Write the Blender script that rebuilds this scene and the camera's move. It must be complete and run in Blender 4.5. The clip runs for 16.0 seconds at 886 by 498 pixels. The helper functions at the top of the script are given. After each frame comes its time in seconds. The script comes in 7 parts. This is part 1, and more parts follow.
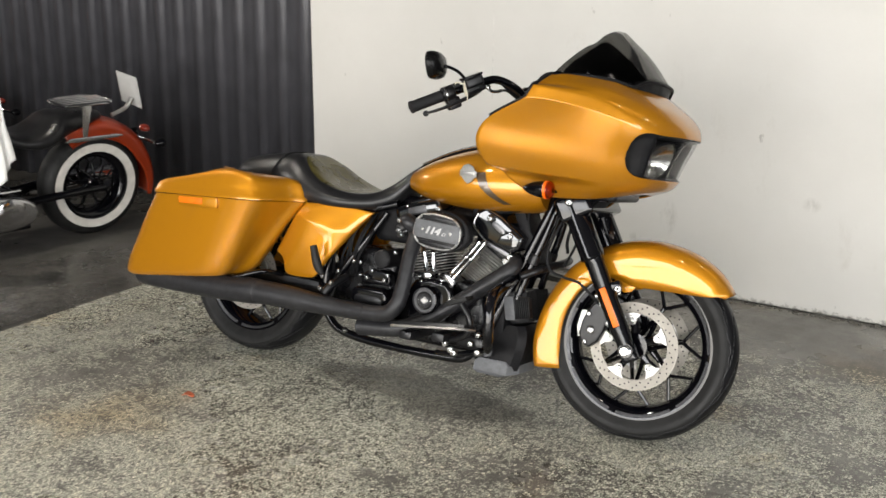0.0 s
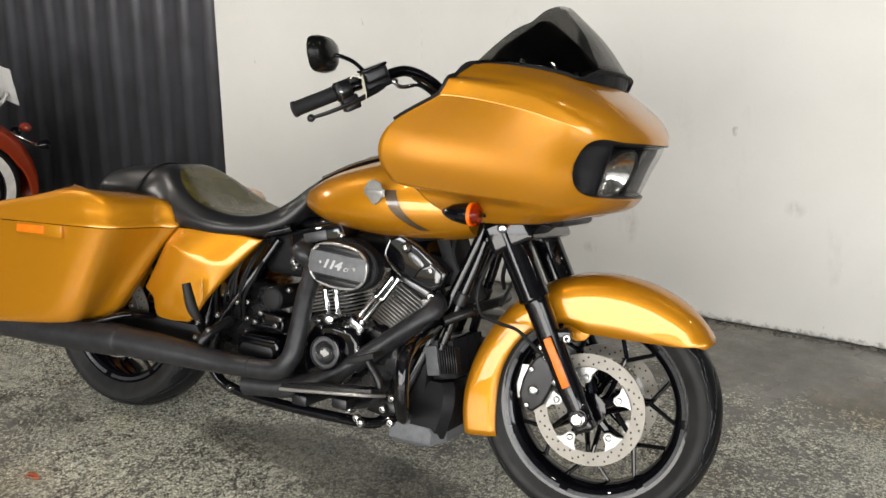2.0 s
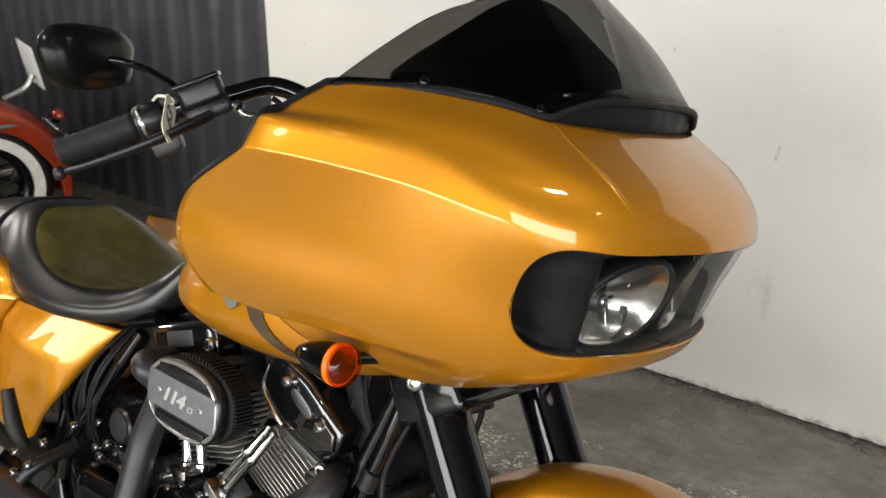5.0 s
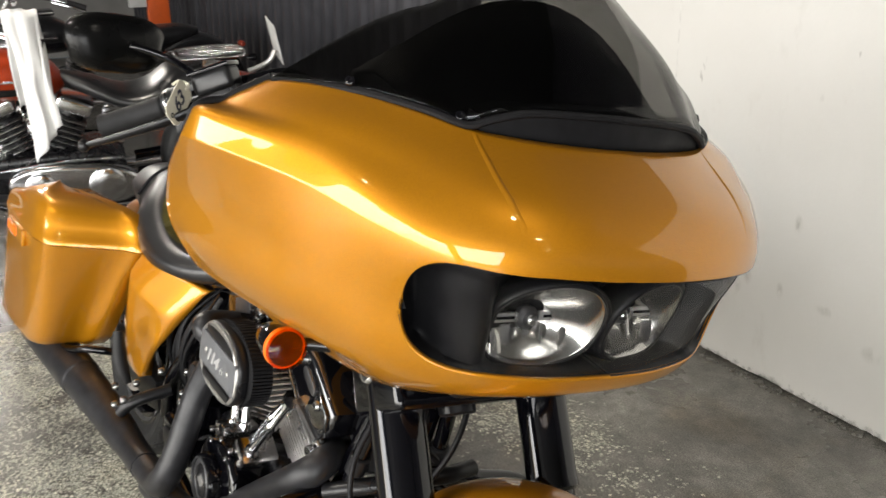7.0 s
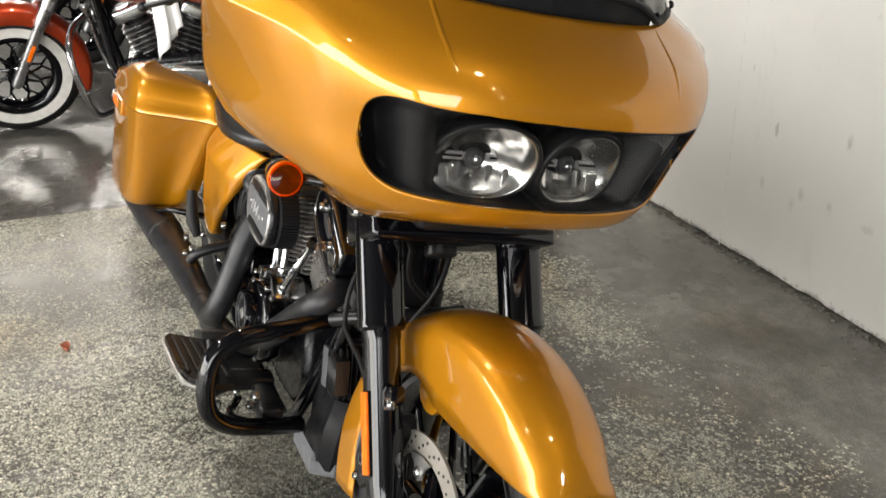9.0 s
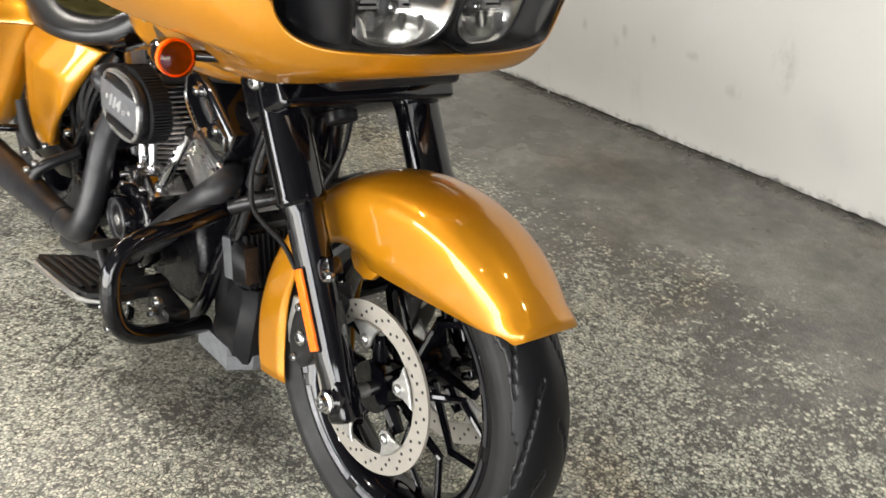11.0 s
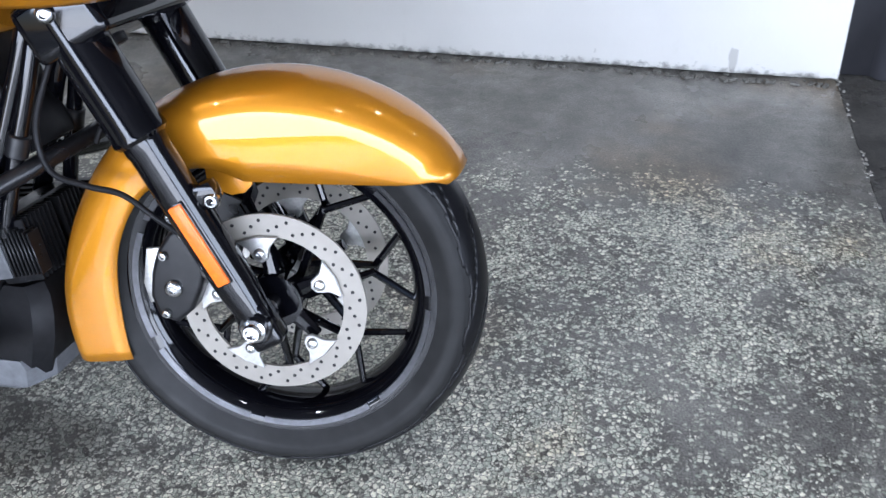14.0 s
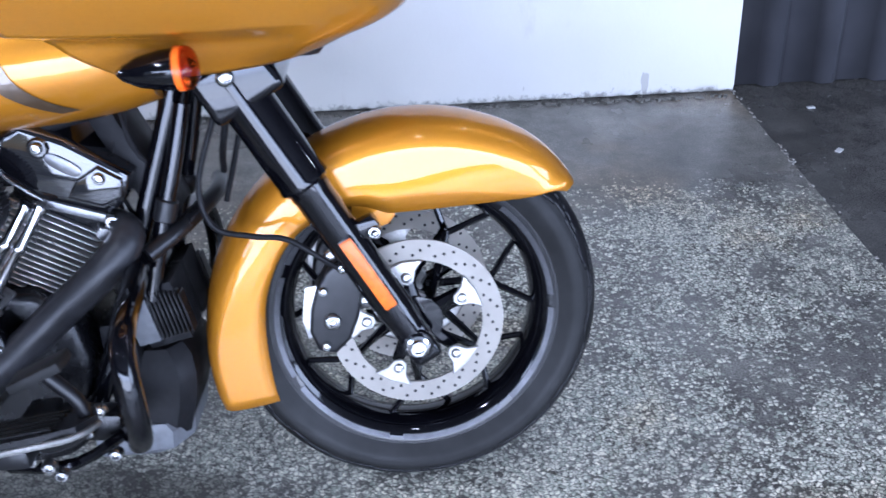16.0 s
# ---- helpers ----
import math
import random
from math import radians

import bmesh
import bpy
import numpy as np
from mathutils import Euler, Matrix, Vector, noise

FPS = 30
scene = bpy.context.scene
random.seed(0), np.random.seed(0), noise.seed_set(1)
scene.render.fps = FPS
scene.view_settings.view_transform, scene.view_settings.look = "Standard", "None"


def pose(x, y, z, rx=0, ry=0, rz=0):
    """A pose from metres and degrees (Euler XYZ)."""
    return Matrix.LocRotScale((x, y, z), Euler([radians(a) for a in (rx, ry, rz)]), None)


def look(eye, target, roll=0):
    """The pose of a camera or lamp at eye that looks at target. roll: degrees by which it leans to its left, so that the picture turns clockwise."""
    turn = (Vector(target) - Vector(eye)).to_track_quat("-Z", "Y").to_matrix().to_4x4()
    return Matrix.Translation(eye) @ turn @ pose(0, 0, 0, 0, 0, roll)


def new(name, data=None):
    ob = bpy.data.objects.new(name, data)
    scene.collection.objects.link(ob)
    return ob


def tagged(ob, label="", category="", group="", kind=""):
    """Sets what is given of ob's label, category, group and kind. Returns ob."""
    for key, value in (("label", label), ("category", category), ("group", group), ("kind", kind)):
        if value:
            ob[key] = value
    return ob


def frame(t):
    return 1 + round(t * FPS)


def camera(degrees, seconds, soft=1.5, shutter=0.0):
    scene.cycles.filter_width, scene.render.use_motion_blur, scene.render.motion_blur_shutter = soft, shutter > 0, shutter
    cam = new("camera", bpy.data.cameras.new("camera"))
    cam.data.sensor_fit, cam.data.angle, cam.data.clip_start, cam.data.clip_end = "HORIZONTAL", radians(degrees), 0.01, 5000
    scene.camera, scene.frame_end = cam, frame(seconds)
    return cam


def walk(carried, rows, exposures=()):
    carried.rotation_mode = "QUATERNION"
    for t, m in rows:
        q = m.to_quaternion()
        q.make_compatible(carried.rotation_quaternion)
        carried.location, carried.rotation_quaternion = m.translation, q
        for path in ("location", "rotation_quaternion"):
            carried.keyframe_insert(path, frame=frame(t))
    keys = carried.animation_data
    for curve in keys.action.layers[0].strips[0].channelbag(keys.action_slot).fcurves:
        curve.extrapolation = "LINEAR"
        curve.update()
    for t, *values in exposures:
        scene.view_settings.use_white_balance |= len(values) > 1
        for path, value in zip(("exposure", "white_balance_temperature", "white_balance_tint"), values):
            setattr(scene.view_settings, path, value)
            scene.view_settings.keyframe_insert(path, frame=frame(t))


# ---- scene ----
cam = camera(49.8, 16.0, shutter=0.4)
PATH = [
    (0, (0.243, 0.012, 1.49), (-0.818, 1.624, 0.966), 0.4),
    (0.5, (0.141, 0.178, 1.472), (-0.873, 1.819, 0.944), 0.4),
    (1, (0.129, 0.38, 1.47), (-0.874, 2.022, 0.925), -0.2),
    (1.5, (0.062, 0.576, 1.45), (-0.903, 2.235, 0.888), -0.1),
    (2, (-0.027, 0.719, 1.454), (-1.012, 2.366, 0.891), -0.3),
    (2.5, (-0.038, 0.935, 1.444), (-1.047, 2.564, 0.869), -0.6),
    (3, (-0.066, 1.163, 1.452), (-1.087, 2.784, 0.877), -0.9),
    (3.5, (-0.184, 1.422, 1.432), (-1.181, 3.062, 0.87), -0.9),
    (4, (-0.249, 1.612, 1.432), (-1.29, 3.225, 0.872), -1.4),
    (4.2, (-0.259, 1.702, 1.424), (-1.352, 3.277, 0.853), -1.2),
    (6.3, (-0.165, 2.319, 1.394), (-1.738, 3.371, 0.747), -1.1),
    (6.5, (-0.106, 2.356, 1.405), (-1.711, 3.358, 0.757), -1.0),
    (7, (0.023, 2.371, 1.419), (-1.647, 3.265, 0.776), -0.6),
    (7.5, (0.158, 2.383, 1.425), (-1.567, 3.16, 0.778), -0.4),
    (8, (0.298, 2.465, 1.409), (-1.456, 3.159, 0.744), -0.2),
    (8.5, (0.363, 2.496, 1.387), (-1.394, 3.136, 0.679), 0.1),
    (9, (0.363, 2.493, 1.36), (-1.382, 3.109, 0.601), 0.3),
    (9.2, (0.365, 2.494, 1.352), (-1.37, 3.11, 0.571), 0.3),
    (11.3, (0.203, 2.266, 1.292), (-1.178, 3.303, 0.284), -3.1),
    (11.5, (0.151, 2.252, 1.281), (-1.17, 3.345, 0.25), -3.3),
    (12, (0.033, 2.233, 1.254), (-1.091, 3.473, 0.159), -3.1),
    (12.5, (-0.081, 2.138, 1.24), (-1.031, 3.494, 0.118), -3.3),
    (13, (-0.133, 2.04, 1.242), (-0.911, 3.488, 0.103), -3.2),
    (13.5, (-0.211, 1.919, 1.233), (-0.789, 3.456, 0.091), -2.5),
    (14, (-0.295, 1.808, 1.254), (-0.738, 3.39, 0.113), -2.6),
    (14.5, (-0.393, 1.715, 1.263), (-0.688, 3.339, 0.133), -2.2),
    (15, (-0.546, 1.629, 1.275), (-0.736, 3.264, 0.139), -2.5),
    (15.5, (-0.631, 1.596, 1.278), (-0.751, 3.267, 0.186), -3.1),
    (16, (-0.794, 1.545, 1.299), (-0.835, 3.252, 0.257), -3.5),
]
EXPOSURES = [(0, -0.24, 6650, 10), (2, -0.25, 6650, 10), (4, -0.26, 6650, 10), (6.5, 0.14, 6700, 10), (9, 0.08, 6700, 10), (11.5, 0.38, 6550, 10), (12.5, 0.32, 5950, 10), (14, 0.14, 5350, 14), (15, 0.1, 5250, 14), (15.5, 0.08, 4950, 15), (16, 0.06, 4850, 19)]
walk(cam, [(t, look(eye, target, roll)) for t, eye, target, roll in PATH], EXPOSURES)


# ---- light ----
world = bpy.data.worlds.new("daylight")
scene.world = world
world.use_nodes = True
wn, wl = world.node_tree.nodes, world.node_tree.links
sky = wn.new("ShaderNodeTexSky")
sky.sky_type, sky.sun_disc = "NISHITA", False
sky.sun_elevation, sky.sun_rotation = radians(40), radians(200)
wl.new(sky.outputs[0], wn["Background"].inputs[0])
wn["Background"].inputs[1].default_value = 0.08


def area_lamp(name, m, sx, sy, watts, colour, spread=180):
    data = bpy.data.lights.new(name, "AREA")
    data.shape, data.size, data.size_y, data.energy, data.color = "RECTANGLE", sx, sy, watts, colour
    data.spread = radians(spread)
    ob = new(name, data)
    ob.matrix_world = m
    return ob


# daylight through the high openings of the hall, and the lamps under its ceiling
area_lamp("daylight_south", look((0.5, -3.9, 2.05), (0.5, 5, 0.6)), 11.4, 0.86, 430, (0.97, 0.98, 1.0))
area_lamp("daylight_street", look((1.3, -3.9, 0.85), (1.3, 5, 0.6)), 9.8, 1.45, 540, (1.0, 0.98, 0.94))
area_lamp("daylight_east", look((6.9, 0.2, 1.6), (-2, 2.4, 0.9)), 6.5, 2.6, 620, (0.95, 0.98, 1.0))
for lx, ly in ((0.4, 3.4), (1.9, 3.6), (4.2, 3.9), (-4.6, 2.4), (-2.6, 0.9), (-0.2, 0.9)):
    area_lamp("ceiling_spot", pose(lx, ly, 3.13, 0, 0, 0), 0.14, 0.14, 45 if lx < -2 else 9, (1.0, 0.94, 0.84))
for ly in (1.5, 2.3):
    area_lamp("far_ceiling_lamp", look((-10.2, ly, 3.0), (-4, 2.2, 0)), 0.25, 0.9, 65, (1.0, 0.96, 0.9))

# ---- materials ----


def nodes_of(name):
    mat = bpy.data.materials.new(name)
    mat.use_nodes = True
    nt = mat.node_tree
    return mat, nt.nodes, nt.links, nt.nodes["Principled BSDF"]


def tex_coord(n, l, scale=1.0, space="Object"):
    tc = n.new("ShaderNodeTexCoord")
    mp = n.new("ShaderNodeMapping")
    mp.inputs["Scale"].default_value = (scale,) * 3 if isinstance(scale, (int, float)) else scale
    l.new(tc.outputs[space], mp.inputs["Vector"])
    return mp.outputs["Vector"]


def noise_tex(n, l, vec, scale, detail=4, rough=0.55):
    t = n.new("ShaderNodeTexNoise")
    t.inputs["Scale"].default_value, t.inputs["Detail"].default_value, t.inputs["Roughness"].default_value = scale, detail, rough
    l.new(vec, t.inputs["Vector"])
    return t.outputs["Fac"]


def ramp(n, l, fac, stops):
    r = n.new("ShaderNodeValToRGB")
    el = r.color_ramp.elements
    while len(el) < len(stops):
        el.new(0.5)
    for e, (p, c) in zip(el, stops):
        e.position = p
        e.color = (*c, 1) if not isinstance(c, (int, float)) else (c, c, c, 1)
    l.new(fac, r.inputs["Fac"])
    return r.outputs["Color"]


def mix_col(n, l, fac, a, b, mode="MIX"):
    m = n.new("ShaderNodeMix")
    m.data_type, m.blend_type = "RGBA", mode
    for sock, v in ((m.inputs[0], fac), (m.inputs[6], a), (m.inputs[7], b)):
        if isinstance(v, (int, float)):
            sock.default_value = v
        elif isinstance(v, tuple):
            sock.default_value = (*v, 1)
        else:
            l.new(v, sock)
    return m.outputs[2]


def bump(n, l, bsdf, height, strength, dist=0.002):
    b = n.new("ShaderNodeBump")
    b.inputs["Strength"].default_value, b.inputs["Distance"].default_value = strength, dist
    l.new(height, b.inputs["Height"])
    l.new(b.outputs["Normal"], bsdf.inputs["Normal"])


def simple(name, colour, rough, metal=0.0, var=0.25, scale=30, bump_s=0.0, coat=0.0, spec=0.5, bscale=None):
    """A surface of one material with fine variation of tone and gloss."""
    mat, n, l, b = nodes_of(name)
    v = tex_coord(n, l)
    f = noise_tex(n, l, v, scale, 5)
    lo = tuple(c * (1 - var) for c in colour)
    hi = tuple(min(1, c * (1 + var)) for c in colour)
    l.new(ramp(n, l, f, ((0.3, lo), (0.7, hi))), b.inputs["Base Color"])
    g = noise_tex(n, l, v, scale * 0.2, 3)
    l.new(ramp(n, l, g, ((0.3, max(0, rough * 0.8)), (0.7, min(1, rough * 1.25)))), b.inputs["Roughness"])
    b.inputs["Metallic"].default_value = metal
    b.inputs["Specular IOR Level"].default_value = spec
    b.inputs["Coat Weight"].default_value, b.inputs["Coat Roughness"].default_value = coat, 0.04
    if bump_s:
        bump(n, l, b, noise_tex(n, l, v, bscale or scale * 6, 3), bump_s)
    return mat


def paint(name, colour, deep, metal=0.6, rough=0.33, coat=0.9):
    """Metallic car paint under clear lacquer, with fine flake and faint dust."""
    mat, n, l, b = nodes_of(name)
    v = tex_coord(n, l)
    flake = n.new("ShaderNodeTexVoronoi")
    flake.inputs["Scale"].default_value = 2200
    l.new(v, flake.inputs["Vector"])
    c = mix_col(n, l, ramp(n, l, flake.outputs["Color"], ((0.2, 0.0), (0.8, 1.0))), deep, colour)
    l.new(c, b.inputs["Base Color"])
    dust = noise_tex(n, l, v, 9, 6)
    l.new(ramp(n, l, dust, ((0.35, 0.006), (0.75, 0.022))), b.inputs["Coat Roughness"])
    b.inputs["Metallic"].default_value, b.inputs["Roughness"].default_value = metal, rough
    b.inputs["Specular IOR Level"].default_value = 0.1
    b.inputs["Coat Weight"].default_value = coat
    b.inputs["Coat IOR"].default_value = 1.5
    return mat


GOLD = paint("gold_metallic_paint", (0.53, 0.220, 0.009), (0.41, 0.165, 0.005), 0.50, 0.40, 0.9)
RED = paint("dark_orange_red_paint", (0.36, 0.042, 0.008), (0.24, 0.022, 0.006), 0.35)
BLACK = simple("gloss_black_paint", (0.002, 0.002, 0.003), 0.07, 0, 0.3, 20, coat=0.2, spec=0.3)
GLOSS = simple("lacquered_black", (0.003, 0.003, 0.004), 0.05, 0, 0.2, 20, coat=0.8, spec=0.5)
SATIN = simple("satin_black_metal", (0.007, 0.007, 0.008), 0.32, 0.0, 0.3, 60, 0.05, spec=0.35)
WRINKLE = simple("wrinkle_black", (0.004, 0.004, 0.005), 0.26, 0.0, 0.3, 140, 0.15, spec=0.35)
EXHAUST = simple("satin_black_exhaust", (0.018, 0.018, 0.020), 0.38, 0.1, 0.35, 45, 0.04, spec=0.35)
PLASTIC = simple("matt_black_plastic", (0.006, 0.006, 0.007), 0.55, 0, 0.3, 80, 0.1, spec=0.2)
MATT = simple("dull_black_dash", (0.006, 0.006, 0.006), 0.9, 0, 0.3, 80, 0.1, spec=0.1)
BEZEL = simple("matt_black_bezel", (0.005, 0.005, 0.006), 0.50, 0, 0.3, 80, 0.05, spec=0.22)
HOUSING = simple("mirror_housing_black", (0.004, 0.004, 0.004), 0.25, 0, 0.2, 40, spec=0.13)
GREYPL = simple("grey_plastic", (0.10, 0.103, 0.110), 0.5, 0, 0.2, 60, 0.08)
BOLT = simple("zinc_bolt", (0.36, 0.36, 0.36), 0.24, 1.0, 0.12, 60)
CHROME = simple("chrome", (0.58, 0.58, 0.59), 0.16, 1.0, 0.05, 30)
STEEL = simple("brushed_steel", (0.40, 0.395, 0.38), 0.36, 0.85, 0.15, 160, 0.06)
DISC = simple("disc_steel", (0.265, 0.245, 0.215), 0.46, 0.3, 0.07, 35, 0.03)
RIMCUT = simple("machined_rim", (0.085, 0.085, 0.09), 0.42, 0.8, 0.15, 160, 0.06)
ALLOY = simple("dull_alloy", (0.15, 0.15, 0.155), 0.30, 0.9, 0.2, 60, 0.03)
FIN = simple("cut_fin_metal", (0.55, 0.55, 0.55), 0.28, 1.0, 0.2, 90)
FINEDGE = simple("machined_fin_edge", (0.62, 0.61, 0.60), 0.30, 0.85, 0.12, 90)
DARKRED = simple("dark_red_lens", (0.20, 0.022, 0.010), 0.15, 0, 0.15, 60, coat=1.0)
TREAD = simple("dark_tread_rubber", (0.005, 0.005, 0.006), 0.40, 0, 0.3, 40, 0.08, spec=0.26)
RUBBER = simple("tyre_rubber", (0.012, 0.012, 0.012), 0.58, 0, 0.35, 25, 0.12, spec=0.25)
GRIP = simple("grip_rubber", (0.010, 0.010, 0.011), 0.6, 0, 0.2, 60, 0.3, spec=0.25)
LEATHER = simple("black_leather", (0.010, 0.010, 0.011), 0.33, 0, 0.3, 30, 0.10, bscale=420, spec=0.4)
AMBER = simple("amber_lens", (0.80, 0.150, 0.004), 0.36, 0, 0.2, 60, 0.15, coat=0.12, spec=0.3)
AMBERBOWL = simple("amber_lamp_bowl", (0.85, 0.45, 0.08), 0.14, 0.95, 0.1, 60)
REFLECTOR = simple("lamp_reflector", (0.52, 0.51, 0.49), 0.17, 0.97, 0.15, 60)
SILVER = simple("silver_lettering", (0.42, 0.42, 0.42), 0.3, 0.2, 0.05, 60)
OLIVE = simple("dark_olive_leather", (0.066, 0.056, 0.016), 0.27, 0, 0.3, 25, 0.04, bscale=500, spec=0.28)
HOLE = simple("dark_hole", (0.01, 0.01, 0.01), 0.8)
CLOTH = simple("white_cloth", (0.78, 0.78, 0.77), 0.85, 0, 0.06, 12, 0.2)
CARD = simple("cream_card_tag", (0.72, 0.68, 0.55), 0.6, 0, 0.06, 40)
INK = simple("pen_ink", (0.03, 0.03, 0.05), 0.6)
WHITEWALL = simple("white_rubber", (0.62, 0.60, 0.56), 0.6, 0, 0.12, 20)
PLATE = simple("white_plate", (0.50, 0.50, 0.49), 0.4, 0, 0.05, 20)
LEAF = simple("dry_leaf", (0.30, 0.07, 0.025), 0.7, 0, 0.3, 60)
BROWN = simple("bronze_stripe_paint", (0.085, 0.055, 0.03), 0.3, 0.4, 0.15, 40, coat=1.0)
ORANGE = simple("orange_panel", (0.62, 0.10, 0.015), 0.45, 0, 0.1, 10)


def math_node(n, l, op, a, b, c=None):
    m = n.new("ShaderNodeMath")
    m.operation = op
    for k, v in enumerate((a, b, c)):
        if v is None:
            continue
        if isinstance(v, (int, float)):
            m.inputs[k].default_value = v
        else:
            l.new(v, m.inputs[k])
    return m.outputs[0]


def glass(name, tint, density):
    """Clear or smoked sheet: lets light through, mirrors by its gloss."""
    mat = bpy.data.materials.new(name)
    mat.use_nodes = True
    n, l = mat.node_tree.nodes, mat.node_tree.links
    n.remove(n["Principled BSDF"])
    tr, gl, mx, fr = (n.new(k) for k in ("ShaderNodeBsdfTransparent", "ShaderNodeBsdfGlossy", "ShaderNodeMixShader", "ShaderNodeLayerWeight"))
    tr.inputs[0].default_value = (*[t * density for t in tint], 1)
    gl.inputs[0].default_value, gl.inputs["Roughness"].default_value = (0.7, 0.7, 0.7, 1), 0.02
    fr.inputs[0].default_value = 0.5
    rise = math_node(n, l, "POWER", fr.outputs["Facing"], 4.5)
    l.new(math_node(n, l, "MULTIPLY_ADD", rise, 0.7, 0.03), mx.inputs[0])
    l.new(tr.outputs[0], mx.inputs[1])
    l.new(gl.outputs[0], mx.inputs[2])
    l.new(mx.outputs[0], n["Material Output"].inputs[0])
    return mat


CLEAR = glass("clear_lens", (1, 1, 1), 0.93)
AMBERGLASS = glass("amber_glass", (1.0, 0.42, 0.01), 0.84)
SMOKE = glass("smoked_screen", (1.0, 0.99, 0.96), 0.34)


def floor_material(name, aggregate, tone=1.0):
    """Worn exposed-aggregate concrete: pale pebbles in a dark matrix, rubbed bare in patches, damp in places."""
    mat, n, l, b = nodes_of(name)
    v = tex_coord(n, l)
    blotch = noise_tex(n, l, v, 2.1, 9, 0.68)
    base = ramp(n, l, blotch, [(p, tuple(c * tone for c in q)) for p, q in ((0.28, (0.082, 0.078, 0.070)), (0.5, (0.160, 0.153, 0.139)), (0.78, (0.30, 0.288, 0.262)))])
    grit = ramp(n, l, noise_tex(n, l, v, 210, 4, 0.7), ((0.3, 0.38), (0.72, 1.9)))
    base = mix_col(n, l, 1.0, base, grit, "MULTIPLY")
    mottle = ramp(n, l, noise_tex(n, l, v, 13, 9, 0.78), ((0.34, 0.65), (0.66, 1.4)))
    base = mix_col(n, l, 1.0, base, mottle, "MULTIPLY")
    if aggregate:
        wob = n.new("ShaderNodeTexNoise")
        wob.inputs["Scale"].default_value, wob.inputs["Detail"].default_value = 60, 2
        l.new(v, wob.inputs["Vector"])
        dis = n.new("ShaderNodeVectorMath")
        dis.operation = "MULTIPLY_ADD"
        l.new(wob.outputs["Color"], dis.inputs[0])
        dis.inputs[1].default_value = (0.010, 0.010, 0.010)
        l.new(v, dis.inputs[2])
        # rubbed patches, and a bare strip along the wall
        patch = noise_tex(n, l, v, 1.5, 8, 0.68)
        fine = noise_tex(n, l, v, 9, 6, 0.72)
        xyz = n.new("ShaderNodeSeparateXYZ")
        l.new(v, xyz.inputs[0])
        strip = n.new("ShaderNodeMapRange")
        strip.inputs[1].default_value, strip.inputs[2].default_value = 3.70, 4.80
        strip.inputs[3].default_value, strip.inputs[4].default_value = 0.0, 0.60
        l.new(xyz.outputs[1], strip.inputs[0])
        # a smooth cement repair in the middle of the bay
        rep = n.new("ShaderNodeMapping")
        rep.inputs["Location"].default_value, rep.inputs["Scale"].default_value = (1.72 / 0.62, -3.42 / 0.46, 0), (1 / 0.62, 1 / 0.46, 0)
        l.new(dis.outputs[0], rep.inputs["Vector"])
        far = n.new("ShaderNodeVectorMath")
        far.operation = "LENGTH"
        l.new(rep.outputs[0], far.inputs[0])
        mend = ramp(n, l, far.outputs["Value"], ((0.6, 0.16), (1.1, 0.0)))
        # fewer pale pebbles towards +x: partly barer floor, partly fading light put into colour
        side = n.new("ShaderNodeMapRange")
        side.inputs[1].default_value, side.inputs[2].default_value = -1.0, 0.3
        side.inputs[3].default_value, side.inputs[4].default_value = 0.0, 0.09
        l.new(xyz.outputs[0], side.inputs[0])
        worn = math_node(n, l, "ADD", math_node(n, l, "ADD", strip.outputs[0], side.outputs[0]), mend)
        wear_and_falloff = math_node(n, l, "MULTIPLY_ADD", fine, 0.60, math_node(n, l, "MULTIPLY_ADD", patch, 0.95, worn))
        bare = ramp(n, l, wear_and_falloff, ((0.74, 0.0), (1.26, 1.0)))
        base = mix_col(n, l, bare, base, mix_col(n, l, 1.0, base, (0.97, 0.97, 0.96), "MULTIPLY"))
        total = None
        col = mix_col(n, l, bare, mix_col(n, l, 1.0, base, (0.49, 0.48, 0.46), "MULTIPLY"), base)
        for scale, cut, lo, hi in ((104, 0.14, (0.34, 0.365, 0.29), (0.97, 0.94, 0.78)), (190, 0.30, (0.24, 0.26, 0.21), (0.90, 0.865, 0.72))):
            vor, ved = n.new("ShaderNodeTexVoronoi"), n.new("ShaderNodeTexVoronoi")
            ved.feature = "DISTANCE_TO_EDGE"
            for q in (vor, ved):
                q.inputs["Scale"].default_value = scale
                l.new(dis.outputs[0], q.inputs["Vector"])
            sep = n.new("ShaderNodeSeparateColor")
            l.new(vor.outputs["Color"], sep.inputs[0])
            pick = ramp(n, l, math_node(n, l, "SUBTRACT", sep.outputs[0], math_node(n, l, "MULTIPLY", bare, 0.86)), ((cut, 0.0), (cut + 0.22, 1.0)))
            body = ramp(n, l, ved.outputs["Distance"], ((0.03, 0.0), (0.20, 1.0)))
            mask = math_node(n, l, "MULTIPLY", pick, body)
            stone = mix_col(n, l, sep.outputs[1], lo, hi)
            stone = mix_col(n, l, 1.0, stone, ramp(n, l, noise_tex(n, l, v, 260, 2), ((0.3, 0.75), (0.7, 1.15))), "MULTIPLY")
            col = mix_col(n, l, mask, col, stone)
            total = mask if total is None else math_node(n, l, "MAXIMUM", total, mask)
        rust = ramp(n, l, noise_tex(n, l, v, 1.7, 5), ((0.54, 0.0), (0.70, 0.7)))
        col = mix_col(n, l, rust, col, mix_col(n, l, 1.0, col, (0.92, 0.74, 0.52), "MULTIPLY"))
        damp = ramp(n, l, noise_tex(n, l, v, 0.75, 6, 0.6), ((0.46, 1.0), (0.62, 0.78)))
